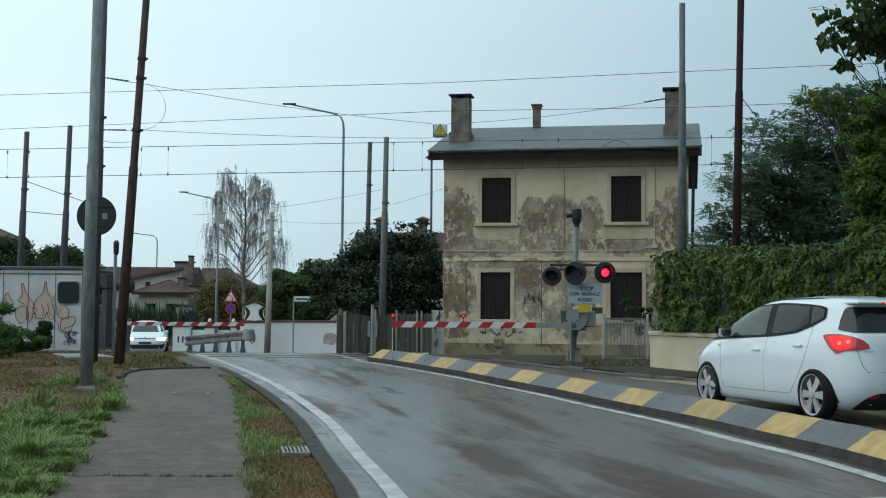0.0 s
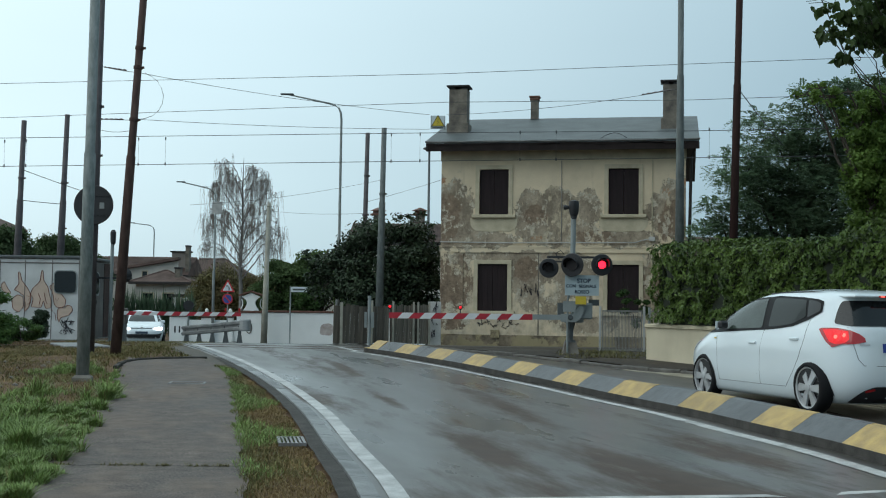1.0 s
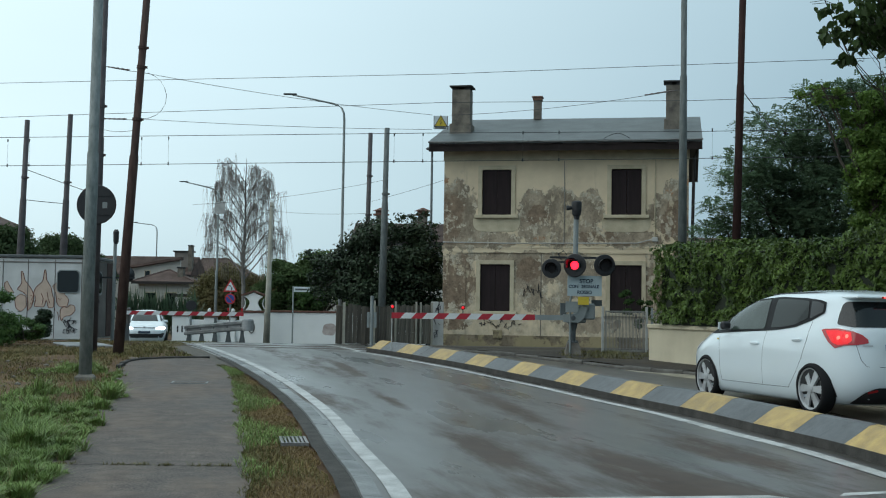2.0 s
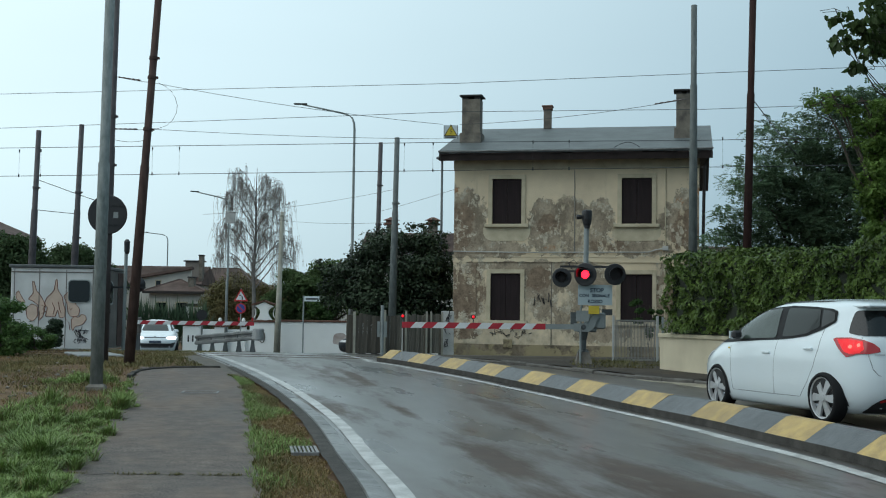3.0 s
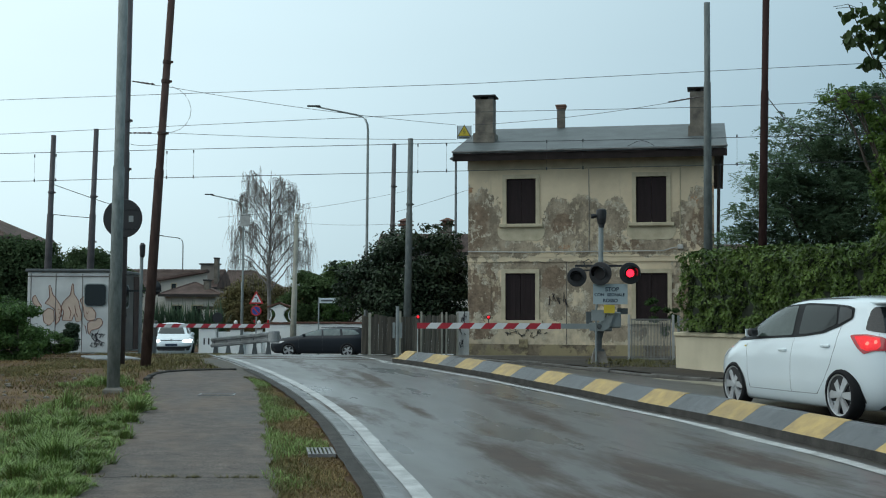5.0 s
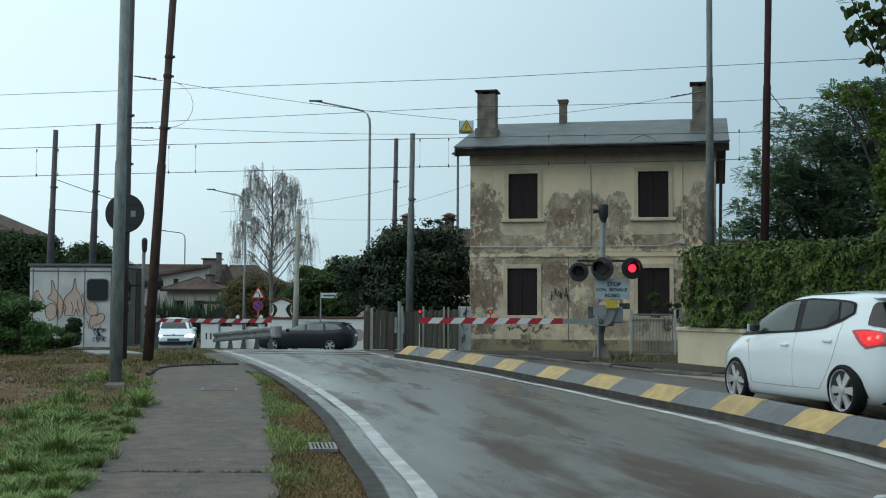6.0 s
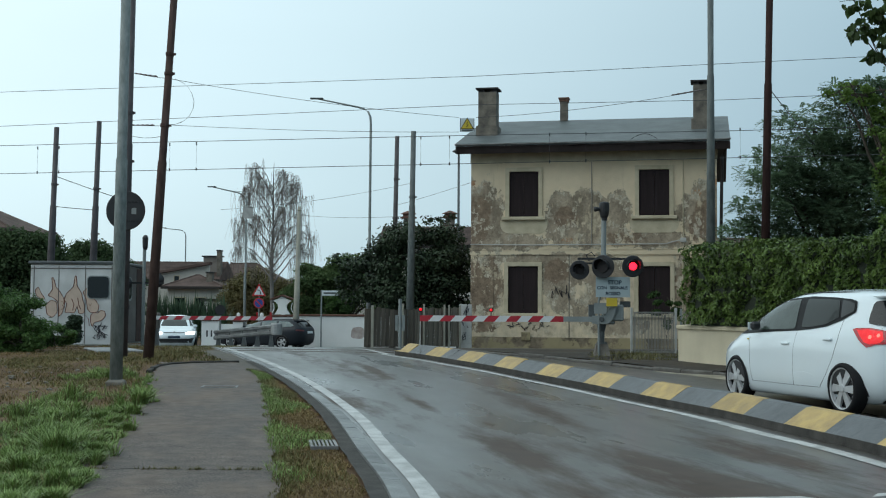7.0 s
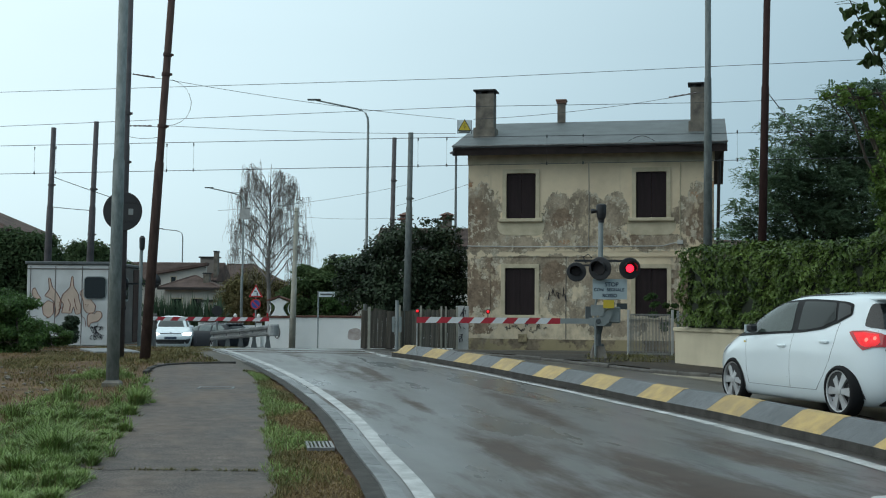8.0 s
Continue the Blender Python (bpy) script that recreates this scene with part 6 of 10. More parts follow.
def make_fence():
    rng = random.Random(8)
    root = thing("board_fence", (0, 0, 0), "weathered dark board fence beside the crossing", "fence")
    ax, ay, bx, by = -3.10, 36.5, -2.02, 37.2
    n = 9
    for i in range(n):
        t = i / n
        x, y = ax + (bx - ax) * t, ay + (by - ay) * t
        h = 1.16 + rng.uniform(-0.04, 0.04)
        bm = one(box, 0.004, 0.135, 0.0, 0.02, 0.02, h)
        ob = part("board", bm, M["fence_wood"], root)
        ob.matrix_basis = pose(x, y, lift(x, y), 0, rng.uniform(-0.8, 0.8), 33)
    for x, y in ((-2.86, 36.55), (-2.02, 37.1)):
        ob = part("post", one(box, -0.04, 0.04, -0.06, 0.0, -0.05, 1.24), M["pole_concrete"], root)
        ob.matrix_basis = pose(x, y - 0.05, lift(x, y))
    root = thing("picket_fence", (0, 0, 0), "weathered vertical slat fence beside the old house", "fence")
    ax, ay, bx, by = -2.0, 37.25, -0.30, 38.4
    n = 24
    for i in range(n):
        t = i / n
        x, y = ax + (bx - ax) * t, ay + (by - ay) * t
        h = 1.15 + 0.12 * t + rng.uniform(-0.03, 0.03)
        ob = part("slat", one(box, 0.004, 0.078, 0.0, 0.018, 0.04, h), M["slat_wood"] if i > 4 else M["fence_wood"], root)
        ob.matrix_basis = pose(x, y, lift(x, y), 0, rng.uniform(-1.0, 1.0), 34)
    ang = math.degrees(math.atan2(by - ay, bx - ax))
    ln = math.hypot(bx - ax, by - ay)
    for z in (0.25, 0.95):
        ob = part("rail", one(box, 0, ln, 0.03, 0.06, z, z + 0.05), M["fence_wood"], root)
        ob.matrix_basis = pose(ax, ay, 0.30, 0, 0, ang)
    for t in (0.0, 0.36, 0.72, 0.80, 1.0):
        x, y = ax + (bx - ax) * t, ay + (by - ay) * t
        ob = part("post", one(box, -0.03, 0.03, -0.08, 0.0, -0.05, 1.32), M["pole_concrete"], root)
        ob.matrix_basis = pose(x, y - 0.03, lift(x, y))
    root = thing("gate_pillar", (-0.14, 38.9, 0.25), "pale rendered pillar with black sprayed marks", "pillar")
    bm = bmesh.new()
    box(bm, -0.2, 0.2, -0.18, 0.18, -0.1, 1.42, 0.012)
    part("shaft", bm, M["post_white"], root)
    rng = random.Random(3)
    bm = bmesh.new()
    for i in range(11):
        x, z = rng.uniform(-0.12, 0.06), rng.uniform(0.3, 1.3)
        tube(bm, [(x, -0.184, z), (x + rng.uniform(-0.06, 0.1), -0.184, z + rng.uniform(-0.12, 0.14)), (x + rng.uniform(-0.04, 0.1), -0.184, z + rng.uniform(-0.16, 0.16)), (x + rng.uniform(-0.06, 0.08), -0.184, z + rng.uniform(-0.1, 0.1))], 0.011, 4)
    part("sprayed_mark", bm, M["spray_black"], root)
    # warning post with a bracket at the crossing edge
    root = thing("marker_post", (-2.02, 36.0, lift(-2, 36)), "thin grey marker post with two small plates", "post")
    bm = bmesh.new()
    tube(bm, [(0, 0, 0), (0, 0, 1.42)], 0.05, 8)
    part("post", bm, M["galv"], root)
    part("plate", boxes([(-0.14, -0.06, -0.02, 0.02, 0.5, 0.95), (0.06, 0.14, -0.02, 0.02, 0.5, 0.95)]), M["galv"], root)


make_fence()


# ---- graffiti scribbles on the house ----
def make_house_graffiti():
    rng = random.Random(11)

    def scribble(x0, x1, z0, z1, n, name):
        bm = bmesh.new()
        w = (x1 - x0) / n
        for i in range(n):
            cx = x0 + w * (i + 0.5)
            pts = []
            for k in range(rng.choice((4, 5, 6))):
                pts.append((cx + rng.uniform(-0.75, 0.75) * w, -0.02, z0 + rng.uniform(0, 1) ** 0.8 * (z1 - z0) + 0.08 * (i % 3)))
            tube(bm, pts, rng.uniform(0.008, 0.013), 4)
        ob = part(name, bm, M["spray_black"], None, "unreadable black sprayed scribble on the old house")
        ob.matrix_world = HOUSE @ pose(0, 0.004, 0)
        tagged(ob, "", "graffiti")

    scribble(2.53, 3.25, 1.80, 2.14, 7, "graffiti")
    scribble(1.24, 2.55, 0.80, 1.04, 10, "graffiti")
    ob = part("meter_hatch", boxes([(-0.14, 0.14, -0.07, -0.036, -0.12, 0.14), (-0.11, 0.11, -0.075, -0.0705, -0.09, 0.11)]), M["plinth"], None, "small shallow hatch in the plinth of the house")
    ob.matrix_world = HOUSE @ pose(1.80, 0, 0.66)
    tagged(ob, "", "hatch")


make_house_graffiti()


# ---- cars ----
def interp(table, z):
    if z <= table[0][0]:
        return table[0][1]
    for (z0, v0), (z1, v1) in zip(table, table[1:]):
        if z <= z1:
            return v0 + (v1 - v0) * (z - z0) / (z1 - z0)
    return table[-1][1]


class Shape:
    """A car body as soft horizontal slices. x runs forward, y to the left, z up from the ground."""

    def __init__(self, nose, tail, width, power=4.6):
        self.nose, self.tail, self.width, self.power = nose, tail, width, power

    def ends(self, z):
        n = (interp(self.nose, z - 0.015) + 2 * interp(self.nose, z) + interp(self.nose, z + 0.015)) / 4
        t = (interp(self.tail, z - 0.015) + 2 * interp(self.tail, z) + interp(self.tail, z + 0.015)) / 4
        return n, t

    def half(self, z):
        return (interp(self.width, z - 0.02) + 2 * interp(self.width, z) + interp(self.width, z + 0.02)) / 4

    def side(self, x, z, off=0.0):
        n, t = self.ends(z)
        xi = max(-0.999, min(0.999, (x - (n + t) / 2) / ((n - t) / 2)))
        return (x, self.half(z) * (1 - abs(xi) ** self.power) ** (1 / self.power) + off, z)

    def end(self, y, z, front, off=0.0):
        n, t = self.ends(z)
        hw = self.half(z)
        k = (1 - min(0.999, abs(y) / hw) ** self.power) ** (1 / self.power)
        m, h = (n + t) / 2, (n - t) / 2
        return (m + (h * k + off) * (1 if front else -1), y, z)

    def body(self, zs, around=64):
        bm = bmesh.new()
        rings = []
        for z in zs:
            n, t = self.ends(z)
            m, h, hw = (n + t) / 2, (n - t) / 2, self.half(z)
            rr = []
            for i in range(around):
                a = 2 * math.pi * i / around
                c, s = math.cos(a), math.sin(a)
                k = (abs(c) ** self.power + abs(s) ** self.power) ** (-1 / self.power)
                rr.append(bm.verts.new((m + h * k * c, hw * k * s, z)))
            rings.append(rr)
        skin(bm, rings)
        bmesh.ops.recalc_face_normals(bm, faces=bm.faces)
        return bm


def panel(outline, place, cuts=3):
    """A skin over an outline (pairs), carried onto the body by place(u, v)."""
    bm = bmesh.new()
    vs = [bm.verts.new((u, v, 0)) for u, v in outline]
    es = [bm.edges.new((vs[i], vs[(i + 1) % len(vs)])) for i in range(len(vs))]
    bmesh.ops.triangle_fill(bm, edges=es, use_beauty=True)
    for _ in range(cuts):
        longs = [e for e in bm.edges if e.calc_length() > 0.06]
        if longs:
            bmesh.ops.subdivide_edges(bm, edges=longs, cuts=1)
            bmesh.ops.triangulate(bm, faces=bm.faces)
    for v in bm.verts:
        v.co = Vector(place(v.co.x, v.co.y))
    return bm


def oriented(bm, towards):
    bmesh.ops.recalc_face_normals(bm, faces=bm.faces)
    bm.normal_update()
    s = sum((f.normal.dot(Vector(towards)) * f.calc_area() for f in bm.faces))
    if s < 0:
        bmesh.ops.reverse_faces(bm, faces=bm.faces)
    return bm


def rounded(outline, r=0.04, n=3):
    """Outline with softened corners."""
    out = []
    k = len(outline)
    for i in range(k):
        p, q, s = Vector(outline[i - 1]), Vector(outline[i]), Vector(outline[(i + 1) % k])
        a, b = (p - q), (s - q)
        ra, rb = min(r, a.length * 0.4), min(r, b.length * 0.4)
        pa, pb = q + a.normalized() * ra, q + b.normalized() * rb
        for j in range(n + 1):
            t = j / n
            out.append(tuple((1 - t) ** 2 * pa + 2 * t * (1 - t) * q + t * t * pb))
    return out


def make_wheel(car, x, y, r, rim, spokes, side):
    wheel = new("wheel")
    wheel.parent = car
    wheel.matrix_basis = pose(x, y, r)
    w = 0.2
    part("tyre", one(lathe, [(-w / 2, rim * 0.98), (-w / 2, r - 0.03), (-w / 2 + 0.02, r - 0.006), (0, r), (w / 2 - 0.02, r - 0.006), (w / 2, r - 0.03), (w / 2, rim * 0.98)], (0, 0, 0), "y", 40, True), M["rubber"], wheel, "", True)
    part("brake_disc", one(lathe, [(-0.02, rim * 0.93), (0.02 * side, rim * 0.93)], (0, 0, 0), "y", 28), M["plastic"], wheel)
    bm = bmesh.new()
    o = side * (w / 2 - 0.01)
    lathe(bm, [(o - side * 0.05, rim), (o, rim), (o + side * 0.004, rim * 0.97), (o, rim * 0.92), (o - side * 0.05, rim * 0.90)], (0, 0, 0), "y", 40, True)
    part("rim", bm, M["alloy"], wheel, "silver alloy rim")
    for i in range(spokes):
        a = 2 * math.pi * i / spokes
        bm = bmesh.new()
        v = []
        for rad, hw_, yy in ((rim * 0.14, 0.030, o - side * 0.004), (rim * 0.92, 0.056, o - side * 0.018)):
            for s_ in (-1, 1):
                for dy in (0.0, -side * 0.03):
                    v.append(bm.verts.new((rad * math.cos(a) - s_ * hw_ * math.sin(a), yy + dy, rad * math.sin(a) + s_ * hw_ * math.cos(a))))
        for f in ((0, 2, 6, 4), (1, 5, 7, 3), (0, 4, 5, 1), (2, 3, 7, 6), (4, 6, 7, 5), (0, 1, 3, 2)):
            bm.faces.new([v[j] for j in f])
        bmesh.ops.recalc_face_normals(bm, faces=bm.faces)
        part("spoke", bm, M["alloy"], wheel)
    part("hub", one(lathe, [(o - side * 0.04, rim * 0.2), (o + side * 0.004, rim * 0.19), (o + side * 0.008, rim * 0.1)], (0, 0, 0), "y", 16), M["alloy"], wheel)
    return wheel


def arch_pair(car, shape, x, r, paint_arch):
    for sd in (1, -1):
        # flat black panel painted for the shaded wheel well; no recess is cut
        ol = [(x + (r + 0.016) * math.cos(a), r + (r + 0.016) * math.sin(a)) for a in (math.pi * (-0.05 + 1.10 * i / 26) for i in range(27))]
        bm = oriented(panel(ol, lambda u, v: (lambda p: (p[0], p[1] * sd, p[2]))(shape.side(u, max(0.19, v), 0.004)), 2), (0, sd, 0))
        part("wheel_arch", bm, M["plastic"], car)


def both_sides(car, name, outline, shape, off, material, cuts=3, label=""):
    for sd in (1, -1):
        bm = oriented(panel(outline, lambda u, v: (lambda p: (p[0], p[1] * sd, p[2]))(shape.side(u, v, off)), cuts), (0, sd, 0))
        part(name, bm, material, car, label, True)


def end_panel(car, name, outline, shape, front, off, material, label="", cuts=3):
    bm = oriented(panel(outline, lambda u, v: shape.end(u, v, front, off), cuts), (1 if front else -1, 0, 0.2))
    return part(name, bm, material, car, label, True)


def seam(car, pts, shape, sd=None):
    for s_ in ((1, -1) if sd is None else (sd,)):
        bm = bmesh.new()
        q = []
        for (u0, v0), (u1, v1) in zip(pts, pts[1:]):
            for k in range(8):
                t = k / 8
                q.append((u0 + (u1 - u0) * t, v0 + (v1 - v0) * t))
        q.append(pts[-1])
        tube(bm, [(lambda p: (p[0], p[1] * s_, p[2]))(shape.side(u, v, -0.0015)) for u, v in q], 0.0034, 4)
        part("door_seam", bm, M["seam"], car)


def slices(h):
    zs = [0.17, 0.20, 0.25, 0.32, 0.40, 0.48, 0.56, 0.64, 0.72, 0.80, 0.86, 0.92, 0.96, 1.0, 1.03, 1.06, 1.10, 1.15, 1.20]
    z = 1.20
    while z < h - 0.10:
        z += 0.035
        zs.append(z)
    while z < h - 0.004:
        z += max(0.004, (h - z) * 0.28)
        zs.append(min(z, h))
    return zs


def make_kia():
    s = Shape(
        [(0.16, 1.90), (0.25, 2.02), (0.40, 2.08), (0.60, 2.10), (0.72, 2.06), (0.82, 1.94), (0.90, 1.75), (0.97, 1.62), (1.02, 1.48), (1.06, 1.39), (1.20, 1.15), (1.32, 0.91), (1.43, 0.64), (1.51, 0.36), (1.56, 0.08), (1.588, -0.30), (1.60, -0.75)],
        [(0.16, -1.72), (0.25, -1.86), (0.40, -1.95), (0.58, -1.97), (0.75, -1.955), (0.95, -1.93), (1.08, -1.90), (1.25, -1.80), (1.40, -1.71), (1.47, -1.69), (1.52, -1.62), (1.56, -1.45), (1.585, -1.22), (1.60, -0.90)],
        [(0.16, 0.76), (0.22, 0.83), (0.35, 0.865), (0.55, 0.882), (0.80, 0.880), (0.95, 0.862), (1.04, 0.835), (1.15, 0.79), (1.30, 0.725), (1.42, 0.67), (1.49, 0.625), (1.54, 0.56), (1.575, 0.44), (1.592, 0.28), (1.60, 0.12)])
    car = thing("hatchback_car", (5.00, 16.84, lift(5.0, 16.8) + 0.0), "white five-door hatchback waiting with lit red tail lamps", "car", rz=106.7)
    part("body", s.body(slices(1.60)), M["white_paint"], car, "glossy white bodywork", True)
    r = 0.318
    arch_pair(car, s, 1.3075, r, M["white_paint"])
    arch_pair(car, s, -1.3075, r, M["white_paint"])
    for x in (1.3075, -1.3075):
        for sd in (1, -1):
            make_wheel(car, x, sd * 0.782, r, 0.262, 6, sd)
    # side glazing on a black band
    both_sides(car, "window_band", rounded([(1.30, 0.965), (1.02, 1.165), (0.66, 1.37), (0.32, 1.470), (-0.30, 1.505), (-0.87, 1.485), (-1.20, 1.46), (-1.33, 1.43), (-1.37, 1.29), (-1.18, 1.19), (-0.90, 1.10), (-0.55, 1.06), (-0.26, 1.04), (0.3, 1.015)], 0.03), s, 0.007, M["window_black"])
    both_sides(car, "front_window", rounded([(0.77, 1.03), (0.84, 1.22), (0.60, 1.345), (0.28, 1.44), (-0.08, 1.472), (-0.20, 1.09), (-0.18, 1.065)], 0.03), s, 0.012, M["front_glass"])
    both_sides(car, "rear_window", rounded([(-0.345, 1.085), (-0.24, 1.472), (-0.60, 1.468), (-0.985, 1.448), (-1.10, 1.225), (-0.86, 1.13), (-0.55, 1.09)], 0.03), s, 0.012, M["side_glass"])
    both_sides(car, "quarter_glass", rounded([(1.18, 1.005), (0.90, 1.19), (0.83, 1.025)], 0.02), s, 0.012, M["front_glass"])
    both_sides(car, "rear_quarter_glass", rounded([(-1.14, 1.215), (-1.035, 1.45), (-1.19, 1.435), (-1.295, 1.405), (-1.335, 1.305)], 0.015), s, 0.012, M["car_glass"])
    # windscreen, tailgate glass
    end_panel(car, "windscreen", rounded([(-0.66, 1.07), (0.66, 1.07), (0.56, 1.46), (-0.56, 1.46)], 0.05), s, True, 0.006, M["car_glass"])
    def back(u, v):
        """The tail end of the body at an angle u from straight behind, at height v."""
        n, t = s.ends(v)
        a = math.pi + u
        c, q = math.cos(a), math.sin(a)
        k = (abs(c) ** s.power + abs(q) ** s.power) ** (-1 / s.power)
        return ((n + t) / 2 + ((n - t) / 2 * k + 0.010) * c, (s.half(v) * k + 0.006) * q, v)

    glass_line = [(-0.81, 1.15), (-0.80, 1.26), (-0.77, 1.40), (-0.74, 1.44), (0.74, 1.44), (0.77, 1.40), (0.80, 1.26), (0.81, 1.15), (0.66, 1.12), (-0.66, 1.12)]
    part("tailgate_glass", oriented(panel(rounded(glass_line, 0.025), back, 5), (-1, 0, 0.2)), M["car_glass"], car, "dark rear window", True)
    bm = bmesh.new()
    box(bm, -1.80, -1.45, -0.54, 0.54, 1.475, 1.515, 0.015)
    part("roof_spoiler", bm, M["white_paint"], car)
    lamp = part("brake_light", boxes([(-1.812, -1.802, -0.20, 0.20, 1.48, 1.505)]), M["tail"], car, "high red brake light")
    for i in range(5):
        part("led", boxes([(-1.818, -1.813, -0.17 + i * 0.075, -0.12 + i * 0.075, 1.484, 1.501)]), M["tail_lit"], lamp)
    # tail lamps wrap the corner
    for sd in (1, -1):
        def corner(u, v, off=0.007):
            n, t = s.ends(v)
            m, h, hw = (n + t) / 2, (n - t) / 2, s.half(v)
            a = math.radians(u)
            c, q = math.cos(a), math.sin(a)
            k = (abs(c) ** s.power + abs(q) ** s.power) ** (-1 / s.power)
            return (m + (h * k + off) * c, sd * (hw * k + off) * q, v)
        lens = part("tail_lamp", oriented(panel(rounded([(126.5, 1.076), (128.0, 1.093), (134.8, 1.099), (141.6, 1.07), (147.4, 1.024), (151.0, 0.972), (151.6, 0.926), (145.4, 0.903), (138.3, 0.893), (134.3, 0.855), (131.5, 0.92)], 0.03), lambda u, v: corner(u, v), 2), (-1, sd, 0)), M["tail"], car, "lit red wraparound tail lamp", True)
        part("brake_lens", oriented(panel(rounded([(128.6, 1.07), (133.5, 1.08), (141.0, 1.055), (142.0, 0.955), (140.0, 0.915), (135.5, 0.895), (133.0, 0.92)], 0.03), lambda u, v: corner(u, v, 0.010), 2), (-1, sd, 0)), M["tail_glow"], lens)
        for u0, v0 in ((135.4, 0.985), (139.2, 1.005)):
            part("bulb", oriented(panel([(u0 + 0.9 * math.cos(k), v0 + 0.026 * math.sin(k)) for k in (0, 1.05, 2.1, 3.14, 4.19, 5.24)], lambda u, v: corner(u, v, 0.014), 1), (-1, sd, 0)), M["tail_lit"], lens)
    end_panel(car, "number_plate", [(-0.26, 0.80), (0.26, 0.80), (0.26, 0.91), (-0.26, 0.91)], s, False, 0.012, M["sign_white"], "white number plate with blue ends")
    end_panel(car, "plate_band", [(0.21, 0.801), (0.259, 0.801), (0.259, 0.909), (0.21, 0.909)], s, False, 0.016, M["sign_blue"])
    end_panel(car, "plate_bar", [(-0.18, 0.83), (0.18, 0.83), (0.18, 0.88), (-0.18, 0.88)], s, False, 0.016, M["ink"])
    end_panel(car, "rear_apron", rounded([(-0.58, 0.185), (-0.56, 0.26), (-0.50, 0.33), (-0.38, 0.39), (0.38, 0.39), (0.50, 0.33), (0.56, 0.26), (0.58, 0.185)], 0.04), s, False, 0.010, M["plastic"], "dark lower bumper")
    for sd in (1, -1):
        end_panel(car, "reflector", [(sd * 0.34, 0.345), (sd * 0.46, 0.315), (sd * 0.47, 0.345), (sd * 0.36, 0.37)], s, False, 0.016, M["tail"])
    # black plate added at the floor to darken the shade beneath the car
    part("underbody_shade_plate", boxes([(-1.6, 1.6, -0.6, 0.6, 0.17, 0.19)]), M["plastic"], car)
    end_panel(car, "model_badge", [(0.42, 0.885), (0.54, 0.885), (0.54, 0.90), (0.42, 0.90)], s, False, 0.010, M["alloy"])
    bm = bmesh.new()
    pts = [s.end(y, z, False, 0.001) for y, z in [(-0.62, 1.1), (-0.60, 0.9), (-0.56, 0.72), (-0.5, 0.645), (-0.3, 0.64), (0.0, 0.64), (0.3, 0.64), (0.5, 0.645), (0.56, 0.72), (0.60, 0.9), (0.62, 1.1)]]
    tube(bm, pts, 0.0032, 4)
    part("tailgate_seam", bm, M["plastic"], car)
    # doors, handles, creases, mirror
    seam(car, [(-0.265, 1.04), (-0.216, 0.783), (-0.204, 0.473), (-0.204, 0.33)], s)
    seam(car, [(0.95, 0.93), (0.915, 0.72), (0.90, 0.49), (0.866, 0.33)], s)
    seam(car, [(0.866, 0.33), (-0.2, 0.33), (-0.80, 0.335)], s)
    seam(car, [(-1.20, 1.19), (-1.19, 0.95), (-1.10, 0.72), (-0.98, 0.53), (-0.80, 0.335)], s)
    for sd in (1, -1):
        bm = bmesh.new()
        tube(bm, [(lambda p: (p[0], p[1] * sd, p[2]))(s.side(-0.12 - 0.62 * i / 10, 0.455 + 0.055 * math.sin(i * 0.3), -0.0068)) for i in range(11)], 0.008, 5)
        part("door_crease", bm, M["white_paint"], car, "", True)
        for x, z in ((-0.03, 0.865), (-1.0, 0.94)):
            p = s.side(x, z, 0.014)
            bm = bmesh.new()
            box(bm, p[0] - 0.09, p[0] + 0.09, -0.014, 0.014, p[2] - 0.016, p[2] + 0.016, 0.006)
            bmesh.ops.translate(bm, vec=(0, p[1] * sd, 0), verts=bm.verts)
            part("door_handle", bm, M["white_paint"], car)
        p = s.side(0.70, 1.06, 0.0)
        mir = bmesh.new()
        box(mir, 0.64, 0.73, 0.0, 0.14, 1.03, 1.15, 0.03)
        bmesh.ops.translate(mir, vec=(0, p[1] + 0.03, 0), verts=mir.verts)
        bmesh.ops.scale(mir, vec=(1, sd, 1), verts=mir.verts)
        bmesh.ops.recalc_face_normals(mir, faces=mir.faces)
        mo = part("mirror", mir, M["plastic"], car, "black wing mirror")
        part("mirror_cap", one(box, 0.732, 0.75, *sorted((sd * (p[1] + 0.05), sd * (p[1] + 0.18))), 1.035, 1.14), M["white_paint"], mo)
    p = s.side(0.98, 0.90, 0.004)
    part("side_repeater", one(box, 0.96, 1.0, p[1], p[1] + 0.008, 0.89, 0.91), M["sign_yellow"], car)
    for sd in (1, -1):
        bm = bmesh.new()
        tube(bm, [(0.05, sd * 0.53, 1.535), (-0.3, sd * 0.52, 1.556), (-0.9, sd * 0.51, 1.556), (-1.3, sd * 0.50, 1.535)], 0.010, 6)
        part("roof_rail", bm, M["plastic"], car)
    # nose
    end_panel(car, "grille", [(-0.45, 0.62), (0.45, 0.62), (0.42, 0.70), (-0.42, 0.70)], s, True, 0.006, M["plastic"])
    for sd in (1, -1):
        end_panel(car, "headlamp", rounded([(sd * 0.52, 0.70), (sd * 0.78, 0.74), (sd * 0.80, 0.86), (sd * 0.6, 0.80)], 0.03), s, True, 0.008, M["alloy"])
    # settle the body on its springs: a touch lower, the glasshouse a touch flatter
    for ob in car.children_recursive:
        if ob.type == "MESH" and ob.parent.name.split(".")[0] != "wheel":
            for v in ob.data.vertices:
                v.co.z = v.co.z - 0.03 if v.co.z < 1.0 else 0.97 + (v.co.z - 1.0) * 0.96


